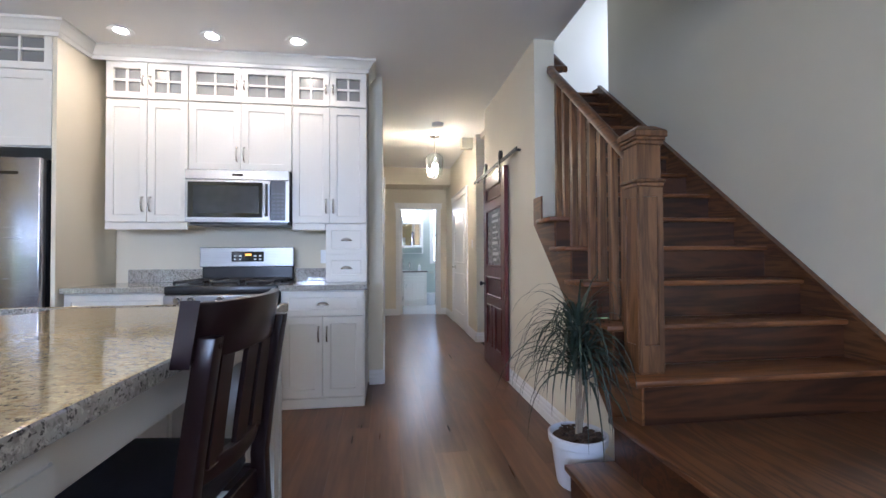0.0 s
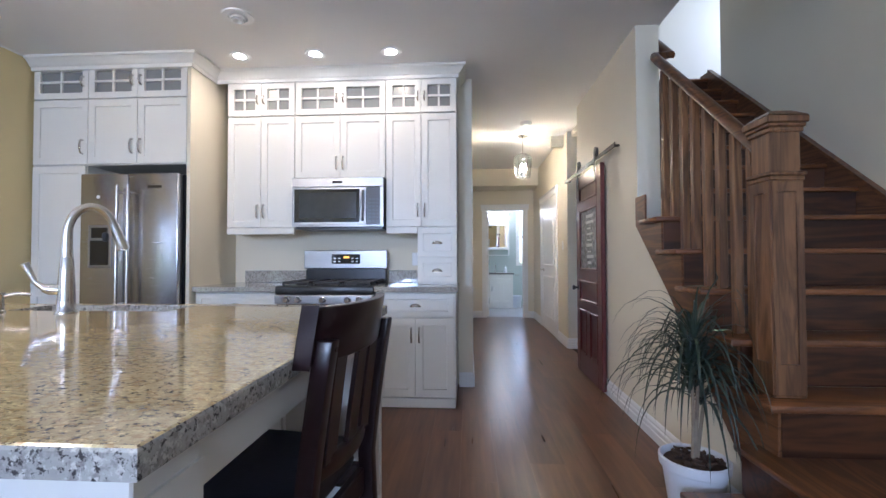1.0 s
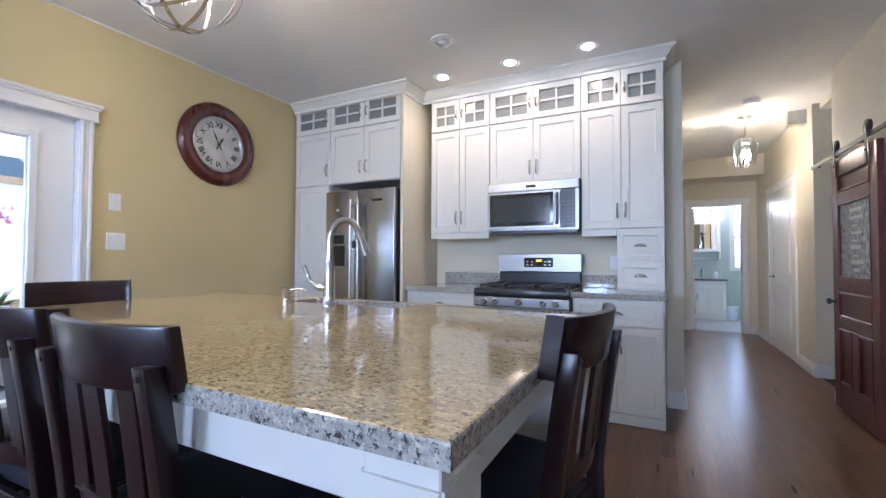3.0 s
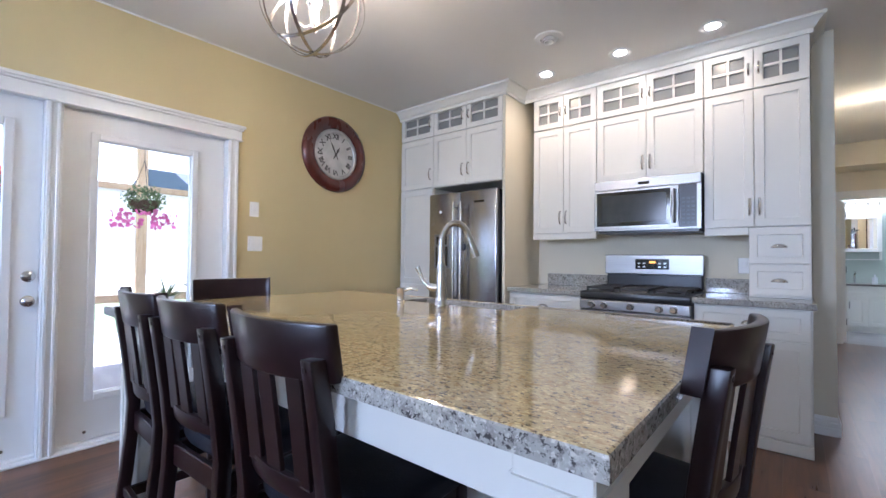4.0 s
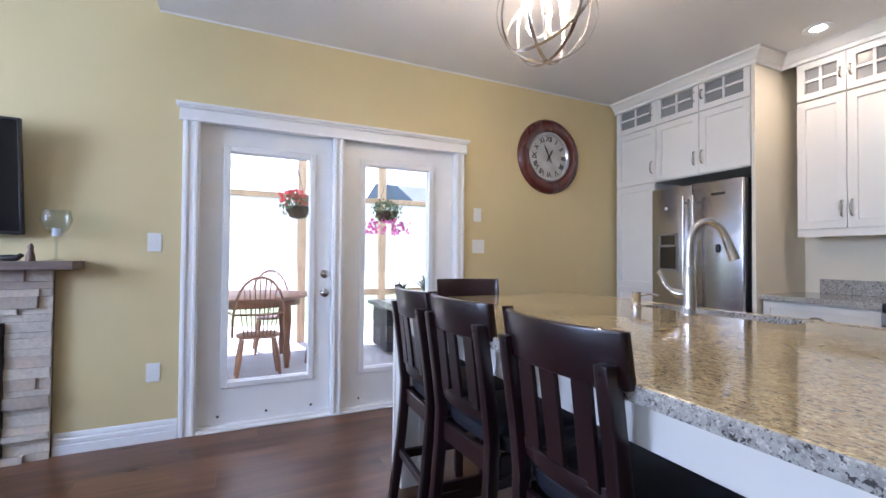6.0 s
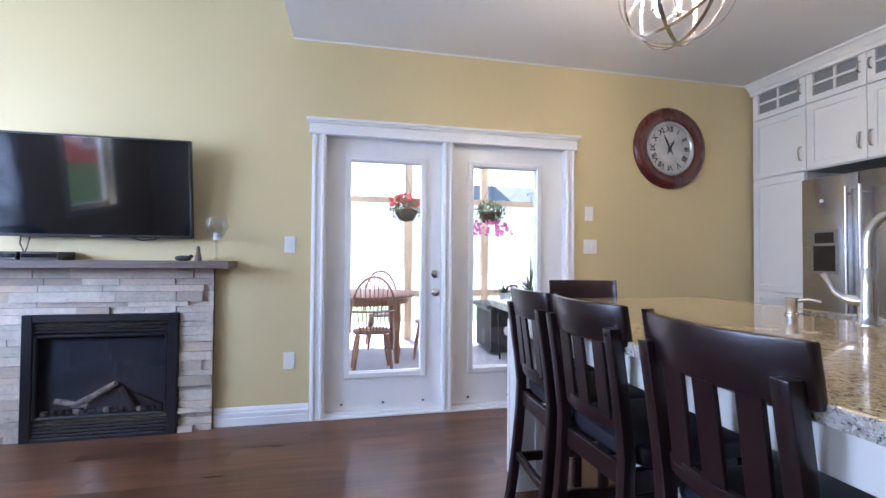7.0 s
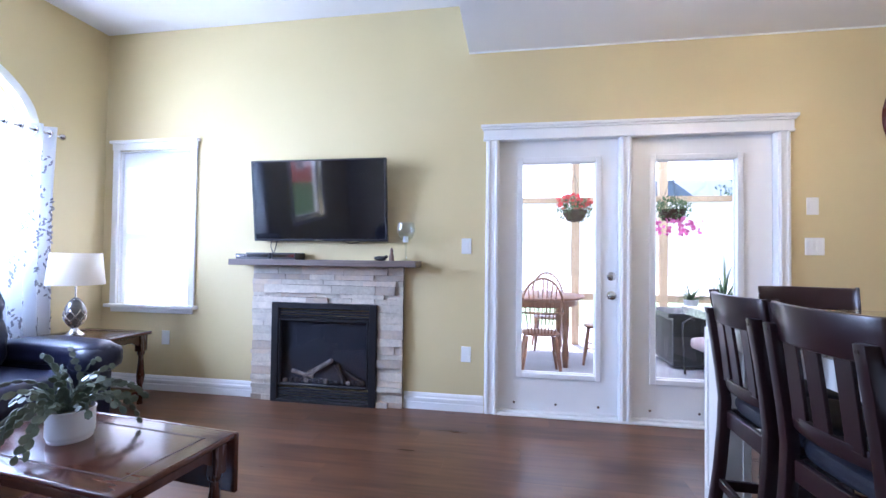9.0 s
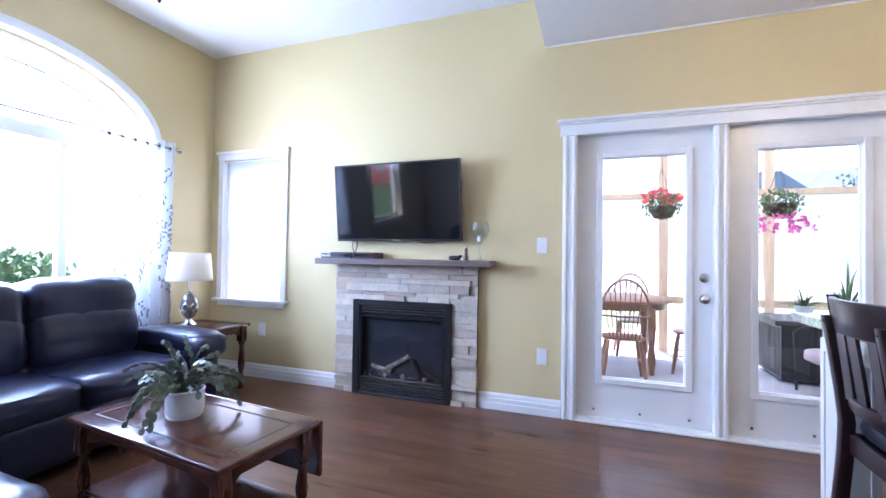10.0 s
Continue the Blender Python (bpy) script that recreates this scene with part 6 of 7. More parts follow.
# ---- bathroom seen through the doorway ----
vn = thing("vanity", (4.28, 10.40, 0), "white bathroom vanity with a dark top", "vanity")
part("body", B(-0.62, 0.24, 0.02, 0.54, 0.09, 0.77), M_CAB, vn)
part("plinth", B(-0.62, 0.24, 0.06, 0.50, 0.0, 0.09), M_CAB, vn)
for x0, x1 in ((-0.30, -0.03), (-0.03, 0.24)):
    part("door", shaker(bmesh.new(), x0, x1, 0.0, 0.11, 0.60), M_CAB, vn)
part("drawer_front", shaker(bmesh.new(), -0.30, 0.24, 0.0, 0.61, 0.76), M_CAB, vn)
part("handle", bow_pull(-0.24, 0.0, 0.45), M_NICKEL, vn)
part("top", B(-0.64, 0.26, -0.02, 0.548, 0.77, 0.80, bevel=0.004), M_LAMINATE, vn)
part("tap", tube(bmesh.new(), [(-0.14, 0.42, 0.80), (-0.14, 0.42, 0.95), (-0.14, 0.36, 1.0), (-0.14, 0.28, 0.97)], 0.014, 10), M_CHROME, vn, "", True)
sb = thing("soap_bottle", (4.36, 10.55, 0.80), "small white soap bottle", "bottle")
part("bottle", lathe(bmesh.new(), [(0.035, 0), (0.035, 0.11), (0.012, 0.13), (0.012, 0.16), (0.0, 0.16)], n=14), M_POTWHITE, sb, "", True)
mc = thing("mirror_cabinet", (4.18, 10.95, 1.22), "white framed bathroom mirror cabinet with a shelf", "mirror")
bm = bmesh.new()
for r in ((-0.30, -0.24, 0.12, 0.75), (0.24, 0.30, 0.12, 0.75), (-0.24, 0.24, 0.12, 0.18), (-0.24, 0.24, 0.69, 0.75)):
    box(bm, r[0], r[1], -0.14, -0.02, r[2], r[3], bevel=0.004)
box(bm, -0.30, 0.30, -0.12, 0, -0.02, 0.0)
box(bm, -0.30, -0.28, -0.12, 0, 0.0, 0.12)
box(bm, 0.28, 0.30, -0.12, 0, 0.0, 0.12)
part("frame", bm, M_TRIM, mc)
part("mirror", B(-0.24, 0.24, -0.13, -0.125, 0.18, 0.69), M_MIRROR, mc, "clear mirror")
vl = thing("vanity_light", (4.18, 10.95, 2.17), "chrome bar light with round frosted bulbs", "lamp")
part("bar", B(-0.30, 0.30, -0.03, 0, -0.03, 0.03, bevel=0.005), M_CHROME, vl)
for x in (-0.22, -0.075, 0.075, 0.22):
    part("globe", lathe(bmesh.new(), [(0.0, -0.06), (0.035, -0.04), (0.048, 0.0), (0.035, 0.04), (0.0, 0.055)], (x, -0.09, -0.02), 14), M_GLOBE, vl, "", True)
bwn = tagged(new("window_5"), "white framed bathroom window", "window", "", "structure")
bm = bmesh.new()
for r in ((4.65, 4.73, 0.96, 2.36), (5.10, 5.18, 0.96, 2.36), (4.73, 5.10, 2.30, 2.36), (4.73, 5.10, 0.96, 1.02)):
    box(bm, r[0], r[1], 10.925, 10.95, r[2], r[3])
box(bm, 4.73, 5.10, 10.97, 11.0, 1.62, 1.67)
part("casing", bm, M_TRIM, bwn)
tb = thing("waste_bin", (4.62, 10.62, 0), "small white waste bin", "bin")
part("body", lathe(bmesh.new(), [(0.0, 0.0), (0.10, 0), (0.125, 0.26), (0.13, 0.27), (0.118, 0.265), (0.095, 0.02)], n=20), M_POTWHITE, tb, "", True)
tr = thing("towel_ring", (4.60, 10.95, 0.74), "polished chrome paper holder arm", "holder")
part("arm", tube(bmesh.new(), [(0, 0, 0), (0, -0.10, 0), (0.10, -0.10, 0)], 0.01, 8), M_CHROME, tr, "", True)

# ---- living room ----
FY0, FY1, OY0, OY1, OZ = -1.852, -0.586, -1.668, -0.790, 0.79
fp = thing("fireplace", (0, (FY0 + FY1) / 2, 0), "gas fireplace in a ledger stone surround", "fireplace")
fo = Vector(fp.location)


def on_fp(bm):
    bm.transform(Matrix.Translation(-fo))
    return bm


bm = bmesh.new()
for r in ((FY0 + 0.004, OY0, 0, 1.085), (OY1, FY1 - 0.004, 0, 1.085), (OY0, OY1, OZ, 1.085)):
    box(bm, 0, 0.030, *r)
part("backing", on_fp(bm), M_GAP_SHADE, fp)
bm = bmesh.new()
y0, y1 = OY0, OY1
for r in ((y0, y0 + 0.06, 0.0, OZ), (y1 - 0.06, y1, 0.0, OZ), (y0 + 0.06, y1 - 0.06, OZ - 0.045, OZ), (y0 + 0.06, y1 - 0.06, 0.0, 0.025)):
    box(bm, 0.03, 0.075, *r, bevel=0.004)
for r in ((y0 + 0.06, y0 + 0.08, 0.13, 0.665), (y1 - 0.08, y1 - 0.06, 0.13, 0.665), (y0 + 0.08, y1 - 0.08, 0.13, 0.15), (y0 + 0.08, y1 - 0.08, 0.645, 0.665)):
    box(bm, 0.035, 0.068, *r, bevel=0.006)
ins = part("insert_frame", on_fp(bm), M_BLACK, fp, "black metal insert frame")
for z in (0.030, 0.052, 0.074, 0.096, 0.675, 0.697, 0.719):
    bm = B(0.036, 0.062, y0 + 0.062, y1 - 0.062, z, z + 0.013, bevel=0.003, m=None)
    part("louvre", on_fp(bm), M_BLACK, ins)
bm = bmesh.new()
for r in ((0.005, 0.012, y0 + 0.06, y1 - 0.06, 0.13, 0.68), (0.012, 0.034, y0 + 0.06, y0 + 0.07, 0.13, 0.68), (0.012, 0.034, y1 - 0.07, y1 - 0.06, 0.13, 0.68)):
    box(bm, *r)
part("firebox", on_fp(bm), surface("dark_firebox", (0.035, 0.035, 0.042), (0.018, 0.018, 0.022), 6, 0.7), ins)
g = part("fire_glass", on_fp(B(0.052, 0.055, y0 + 0.08, y1 - 0.08, 0.15, 0.645)), glass("smoked_fire_glass", (0.86, 0.87, 0.9)), ins)
rnd = random.Random(9)
for a, b, r in (((0.03, -1.40, 0.20), (0.035, -1.16, 0.34), 0.027), ((0.028, -1.50, 0.24), (0.036, -1.32, 0.20), 0.024), ((0.03, -1.13, 0.31), (0.034, -1.06, 0.18), 0.026), ((0.032, -1.05, 0.26), (0.034, -0.92, 0.19), 0.018), ((0.034, -1.40, 0.19), (0.034, -1.30, 0.24), 0.014)):
    bm = cyl(bmesh.new(), a, b, r * 0.75, r * 0.65, 10)
    for v in bm.verts:
        v.co.x = min(max(v.co.x, 0.013), 0.050)
    part("ceramic_log", on_fp(bm), M_LOG if a[1] == -1.40 or a[1] == -1.50 else M_CHARLOG, fp, "pale split ceramic log" if a[1] == -1.40 else "charred ceramic log")
for k in range(16):
    y, w = -1.56 + k * 0.044 + rnd.uniform(-0.01, 0.01), rnd.uniform(0.016, 0.030)
    bm = puff(bmesh.new(), 0.016, 0.046, y - w, y + w, 0.150, 0.165 + rnd.uniform(0.01, 0.035), seg=2, power=2.6, wrinkle=0.006, seed=k)
    part("ember_stone", on_fp(bm), M_CHARLOG if k % 4 else M_LOG, fp)
# stacked stone: each piece its own block
heights = []
while sum(heights) < 1.06:
    heights.append(rnd.choice((0.034, 0.042, 0.05, 0.058, 0.066)))
fit_rows = 1.085 / sum(heights)
heights = [q * fit_rows for q in heights]
for row, ROWH in enumerate(heights):
    z0 = sum(heights[:row])
    spans = [(FY0, OY0 - 0.002), (OY1 + 0.002, FY1)] if z0 + ROWH * 0.6 < OZ else [(FY0, FY1)]
    for a, b in spans:
        y = a
        while y < b - 0.01:
            w = rnd.choice((0.10, 0.15, 0.20, 0.26, 0.34)) * rnd.uniform(0.9, 1.1)
            if b - (y + w) < 0.05:
                w = b - y
            zt = z0 + ROWH
            zb = max(z0, OZ + 0.002) if len(spans) == 1 and z0 < OZ else z0
            dp = rnd.choice((0.012, 0.018, 0.024, 0.034)) + rnd.uniform(-0.003, 0.003)
            bm = B(0.030, 0.030 + dp, y + 0.001, y + w - 0.001, zb + 0.001, zt - 0.001)
            for v in bm.verts:
                if v.co.x > 0.031:
                    v.co += Vector((rnd.uniform(-0.004, 0.004), rnd.uniform(-0.0008, 0.0008), rnd.uniform(-0.0008, 0.0008)))
            part("stone", on_fp(bm), M_STONE if rnd.random() < 0.68 else M_STONE_T, fp)
            y += w
mt = thing("mantel_shelf", (0, -1.211, 1.088), "grey-brown wooden mantel shelf on the fireplace", "shelf")
part("board", B(0.0, 0.205, -0.757, 0.757, 0, 0.048, bevel=0.004, segments=2), M_MANTEL, mt)

# television, tilted forward on its bracket
tv = thing("television", (0.108, -1.258, 1.600), "flat black television tilted forward on the wall", "television")
tv.matrix_basis = pose(0.112, -1.260, 1.600, 0, 6.5, 0)
TW, TH = 0.555, 0.318
bm = bmesh.new()
for r in ((-TW, -TW + 0.012, -TH, TH), (TW - 0.012, TW, -TH, TH), (-TW + 0.012, TW - 0.012, -TH, -TH + 0.018), (-TW + 0.012, TW - 0.012, TH - 0.012, TH)):
    box(bm, -0.01, 0.022, *r, bevel=0.002)
part("bezel", bm, M_BLACK, tv)
part("screen", B(-0.008, 0.016, -TW + 0.011, TW - 0.011, -TH + 0.017, TH - 0.011), M_SCREEN, tv, "dark glossy screen")
part("back", B(-0.04, -0.01, -0.40, 0.40, -0.22, 0.20, bevel=0.01), M_BLACK, tv)
part("badge", B(0.022, 0.0235, -0.035, 0.035, -TH + 0.005, -TH + 0.012), M_NICKEL, tv)
br = thing("television_bracket", (0, -1.26, 1.60), "black steel wall bracket", "bracket")
part("plate", B(0.0, 0.07, -0.22, 0.22, -0.12, 0.12), M_BLACK, br)
for k, pts in enumerate(([(0.07, -1.68, 1.30), (0.05, -1.70, 1.24), (0.045, -1.66, 1.14)], [(0.07, -1.63, 1.30), (0.05, -1.66, 1.22), (0.045, -1.69, 1.14)], [(0.06, -1.10, 1.29), (0.05, -1.02, 1.268), (0.05, -0.95, 1.275), (0.06, -0.92, 1.29)])):
    cb = thing("cable", pts[0], "thin black television cable", "cable")
    part("cord", tube(bmesh.new(), [Vector(p) - Vector(pts[0]) for p in pts], 0.004, 6), M_BLACK, cb)


def slab_thing(name, at, size, label, cat, mat, lights=True):
    d = thing(name, at, label, cat)
    x, y, z = size
    part("case", B(-x / 2, x / 2, -y / 2, y / 2, 0, z, bevel=0.003), mat, d)
    part("front_panel", B(x / 2, x / 2 + 0.002, -y / 2 + 0.01, y / 2 - 0.01, z * 0.3, z * 0.75), M_BLACKGLASS, d)
    return d


slab_thing("media_box", (0.10, -1.845, 1.136), (0.14, 0.17, 0.042), "black set-top box on the mantel", "electronics", M_BLACK)
slab_thing("media_box", (0.11, -1.735, 1.136), (0.13, 0.20, 0.052), "black media box on the mantel", "electronics", M_BLACK)
slab_thing("media_player", (0.10, -1.515, 1.136), (0.16, 0.20, 0.052), "black disc player on the mantel", "electronics", M_BLACK)
dk = thing("duck_figurine", (0.12, -0.74, 1.136), "small dark carved duck figurine", "figurine")
bm = puff(bmesh.new(), -0.025, 0.025, -0.06, 0.05, 0.0, 0.035, seg=4, power=2.4)
for v in bm.verts:
    if v.co.y > 0.03:
        v.co.z += 0.012
part("carving", bm, M_IRON, dk, "", True)
fg = thing("figurine", (0.11, -0.665, 1.136), "small glazed brown ceramic figurine", "figurine")
part("carving", lathe(bmesh.new(), [(0.022, 0), (0.020, 0.03), (0.012, 0.06), (0.014, 0.075), (0.008, 0.095), (0.0, 0.1)], n=12), surface("brown_ceramic", (0.16, 0.09, 0.06), rough=0.4), fg, "", True)
hg = thing("hurricane_glass", (0.11, -0.555, 1.136), "clear stemmed glass candle holder", "candle holder")
part("bowl", lathe(bmesh.new(), [(0.045, 0.0), (0.045, 0.004), (0.008, 0.012), (0.006, 0.10), (0.012, 0.14), (0.052, 0.178), (0.072, 0.232), (0.058, 0.292), (0.056, 0.292), (0.069, 0.232), (0.049, 0.181), (0.0, 0.145)], n=24), M_CLEAR, hg, "", True)
part("candle", lathe(bmesh.new(), [(0.02, 0.142), (0.02, 0.185), (0.0, 0.187)], n=14), M_POTWHITE, hg)

# ---- leather loveseat under the window ----
sf = thing("loveseat", (1.78, -2.78, 0), "navy-black leather reclining loveseat with padded arms", "sofa")
so2 = Vector(sf.location)


def cushion(name, r, seed, parent=sf, origin=so2, power=4.0, wr=0.012):
    bm = puff(bmesh.new(), *r, seg=9, power=power, wrinkle=wr, seed=seed)
    bm.transform(Matrix.Translation(-origin))
    return part(name, bm, M_LEATHER, parent, "", True)


for k, (x0, x1) in enumerate(((1.03, 1.69), (1.67, 2.33))):
    lo = cushion("lumbar_cushion", (x0 + 0.01, x1 - 0.01, -3.14, -2.80, 0.42, 0.800), k * 3.1, power=4.5)
    hi = cushion("headrest_cushion", (x0, x1, -3.20, -2.82, 0.650, 0.990), k * 3.1 + 5, power=4.0)
    for bk in (lo, hi):
        for v in bk.data.vertices:
            v.co.y += 0.10 * (0.55 - v.co.z) * 0.6
    cushion("tuck_seam", (x0 + 0.10, x1 - 0.10, -2.905, -2.825, 0.718, 0.742), k + 1.3, power=3.0, wr=0.004)
    cushion("seat_cushion", (x0, x1, -3.0, -2.30, 0.26, 0.475), k * 2.3 + 1, power=5)
    cushion("foot_panel", (x0 + 0.005, x1 - 0.005, -2.50, -2.295, 0.06, 0.33), k * 1.7 + 4, power=6, wr=0.006)
for x0, x1 in ((0.82, 1.05), (2.31, 2.54)):
    cushion("arm_pad", (x0 - 0.005, x1 + 0.01, -3.0, -2.225, 0.455, 0.625), x0, power=3.2, wr=0.008)
    cushion("arm_roll", (x0 - 0.008, x1 + 0.012, -2.46, -2.215, 0.42, 0.600), x0 + 6, power=2.8, wr=0.007)
    cushion("arm_side", (x0 + 0.015, x1 - 0.015, -3.05, -2.30, 0.03, 0.54), x0 + 2, power=8, wr=0.004)
bm = B(1.0, 2.36, -3.1, -2.45, 0.03, 0.28)
bm.transform(Matrix.Translation(-so2))
part("base", bm, M_LEATHER, sf)
sf2 = thing("sofa", (2.75, -1.4, 0), "navy-black leather sofa with padded seat", "sofa")
so3 = Vector(sf2.location)
for k, (y0, y1) in enumerate(((-1.19, -0.58), (-1.82, -1.19))):
    cushion("seat_cushion", (2.39, 3.12, y0, y1, 0.24, 0.485), k * 2 + 7, sf2, so3, 5)
    cushion("backrest", (2.98, 3.34, y0, y1, 0.40, 0.97), k * 2 + 9, sf2, so3, 5)
    cushion("foot_panel", (2.39, 2.60, y0 + 0.005, y1 - 0.005, 0.05, 0.32), k + 3, sf2, so3, 6, 0.006)
cushion("arm_pad", (2.46, 3.3, -2.06, -1.81, 0.05, 0.60), 4.4, sf2, so3, 5)
bm = B(2.55, 3.3, -1.9, -0.60, 0.03, 0.26)
bm.transform(Matrix.Translation(-so3))
part("base", bm, M_LEATHER, sf2)

# ---- tables ----
LEG = [(0.020, 0.0), (0.020, 0.02), (0.028, 0.05), (0.018, 0.08), (0.014, 0.09), (0.024, 0.105), (0.028, 0.14), (0.020, 0.20), (0.016, 0.235), (0.026, 0.245), (0.026, 0.26)]


def turned_table(name, x0, x1, y0, y1, h, label, shelf):
    t = thing(name, ((x0 + x1) / 2, (y0 + y1) / 2, 0), label, "table")
    hx, hy = (x1 - x0) / 2, (y1 - y0) / 2
    part("tabletop", B(-hx, hx, -hy, hy, h - 0.026, h, bevel=0.008, segments=3), M_CHERRY_Y, t, "", True)
    bm = bmesh.new()
    q = 0.075
    for r in ((-hx + q, hx - q, -hy + q, -hy + q + 0.008), (-hx + q, hx - q, hy - q - 0.008, hy - q), (-hx + q, -hx + q + 0.008, -hy + q, hy - q), (hx - q - 0.008, hx - q, -hy + q, hy - q)):
        box(bm, *r, h, h + 0.0012)
    part("inlay_line", bm, surface("dark_groove", (0.03, 0.012, 0.008)), t)
    ax, ay = hx - 0.05, hy - 0.05
    for s, axis, half in ((-1, "y", ax), (1, "y", ax), (-1, "x", ay), (1, "x", ay)):
        n = 16
        lo = [(-half + 2 * half * k / n, h - 0.026 - 0.085 + 0.034 * min(1.0, 1.9 * math.sin(math.pi * k / n)) ** 2) for k in range(n + 1)]
        outl = lo + [(half, h - 0.026), (-half, h - 0.026)]
        c = s * (ay if axis == "y" else ax)
        part("apron", prism(bmesh.new(), outl, c - 0.01, c + 0.01, axis), M_CHERRY_Y, t)
    for sx in (-1, 1):
        for sy in (-1, 1):
            bm = lathe(bmesh.new(), [(r, z * (h - 0.15) / 0.26) for r, z in LEG], (sx * ax, sy * ay, 0), 16)
            box(bm, sx * ax - 0.028, sx * ax + 0.028, sy * ay - 0.028, sy * ay + 0.028, h - 0.15, h - 0.026)
            part("leg", bm, M_CHERRY_Z, t, "", True)
    if shelf:
        part("shelf", B(-ax, ax, -ay, ay, 0.085, 0.105, bevel=0.004), M_CHERRY_Y, t)
    return t


ct = turned_table("coffee_table", 1.570, 2.060, -1.914, -0.902, 0.430, "cherry wood coffee table with turned legs and drop leaves", True)
part("drop_leaf", B(-0.277, -0.255, -0.50, 0.50, 0.175, 0.422, bevel=0.006), M_CHERRY_Y, ct, "hanging drop leaf")
part("keyhole_plate", lathe(bmesh.new(), [(0.0, 0.221), (0.014, 0.221), (0.014, 0.216)], (0, -0.12, 0.355), 14, "x"), M_NICKEL, ct)
ct.matrix_basis = pose(1.815, -1.408, 0, 0, 0, -6.4)
turned_table("end_table", 0.28, 0.86, -3.16, -2.56, 0.560, "cherry wood end table with turned legs and a lower shelf", True)

lp = thing("table_lamp", (0.600, -2.905, 0.560), "table lamp with a woven metal base and a cream shade", "lamp")
part("base", lathe(bmesh.new(), [(0.0, 0.0), (0.062, 0), (0.062, 0.012), (0.035, 0.03), (0.022, 0.05), (0.02, 0.06)], n=24), M_NICKEL, lp, "", True)
part("body", lathe(bmesh.new(), [(0.018, 0.06), (0.040, 0.10), (0.060, 0.16), (0.062, 0.20), (0.045, 0.245), (0.020, 0.275), (0.012, 0.28)], n=24), surface("mercury_glass", (0.34, 0.33, 0.31), (0.20, 0.19, 0.18), 30, 0.22, metal=0.5), lp, "", True)
for s in (-1, 1):
    for k in range(7):
        pts = []
        for j in range(13):
            z = 0.065 + 0.205 * j / 12
            r = 0.021 + 0.045 * math.sin(math.pi * (j / 12) ** 0.85)
            a = 2 * math.pi * k / 7 + s * 2.2 * j / 12
            pts.append((r * math.cos(a), r * math.sin(a), z))
        part("lattice_wire", tube(bmesh.new(), pts, 0.0042, 6), M_NICKEL, lp)
part("neck", C((0, 0, 0.275), (0, 0, 0.40), 0.006, n=10), M_NICKEL, lp)
part("shade", lathe(bmesh.new(), [(0.172, 0.375), (0.150, 0.605), (0.147, 0.605), (0.169, 0.375)], n=40), M_SHADE, lp, "cream linen drum shade", True)

pl = thing("potted_cactus", (1.80, -1.475, 0.4305), "arching leafy cactus in a white ribbed pot", "plant")
part("pot", lathe(bmesh.new(), [(0.0, 0.004), (0.066, 0.004), (0.074, 0.018)] + [(0.077 + 0.0018 * (k % 2), 0.024 + 0.008 * k) for k in range(11)] + [(0.080, 0.113), (0.082, 0.120), (0.076, 0.122), (0.073, 0.108)], n=32), M_POTWHITE, pl, "", True)
part("saucer", lathe(bmesh.new(), [(0.0, 0.0), (0.068, 0.0), (0.074, 0.012), (0.070, 0.012), (0.0, 0.004)], n=28), M_POTWHITE, pl, "", True)
part("soil", lathe(bmesh.new(), [(0.076, 0.108), (0.0, 0.114)], n=18), M_SOIL, pl)
bm = bmesh.new()
rnd = random.Random(12)
for k in range(54):
    a, e = rnd.uniform(0, 6.283), rnd.uniform(0.45, 1.45)
    p = Vector((0.03 * math.cos(a), 0.03 * math.sin(a), 0.115))
    v = Vector((math.cos(a) * math.cos(e), math.sin(a) * math.cos(e), math.sin(e)))
    for j in range(rnd.choice((4, 5, 6, 7, 8))):
        ln, w = rnd.uniform(0.032, 0.045), rnd.uniform(0.009, 0.013)
        side = v.cross(Vector((math.sin(a * 3), math.cos(a * 2), 0.4))).normalized()
        nrm = side.cross(v)
        q = [p, p + v * ln * 0.3 + side * w, p + v * ln * 0.75 + side * w, p + v * ln, p + v * ln * 0.75 - side * w, p + v * ln * 0.3 - side * w]
        t = [bm.verts.new(c + nrm * 0.0018) for c in q]
        u = [bm.verts.new(c - nrm * 0.0018) for c in q]
        bm.faces.new(t)
        bm.faces.new(list(reversed(u)))
        for i in range(6):
            bm.faces.new((t[i], u[i], u[(i + 1) % 6], t[(i + 1) % 6]))
        p = p + v * ln * 0.93
        if p.z < 0.02:
            break
        v = (v + Vector((rnd.uniform(-0.15, 0.15), rnd.uniform(-0.15, 0.15), -rnd.uniform(0.20, 0.50)))).normalized()
for v in bm.verts:
    v.co.z = max(v.co.z, 0.006)
part("foliage", bm, M_LEAF2, pl, "jointed green cactus leaves")

# ---- curtain and rod ----
rod = thing("curtain_rod", (1.57, -3.26, 2.075), "slim satin nickel curtain rod", "curtain rod")
part("pole", C((-1.10, 0, 0), (1.10, 0, 0), 0.009, n=12), M_NICKEL, rod)
for s in (-1, 1):
    part("finial", lathe(bmesh.new(), [(0.009, 0.0), (0.022, 0.012), (0.026, 0.028), (0.016, 0.045), (0.0, 0.05)] if s > 0 else [(0.0, -0.05), (0.016, -0.045), (0.026, -0.028), (0.022, -0.012), (0.009, 0.0)], (s * 1.10, 0, 0), 16, "x"), M_NICKEL, rod, "", True)
    part("bracket", tube(bmesh.new(), [(s * 1.04, 0, 0), (s * 1.04, -0.085, -0.01)], 0.007, 8), M_NICKEL, rod)


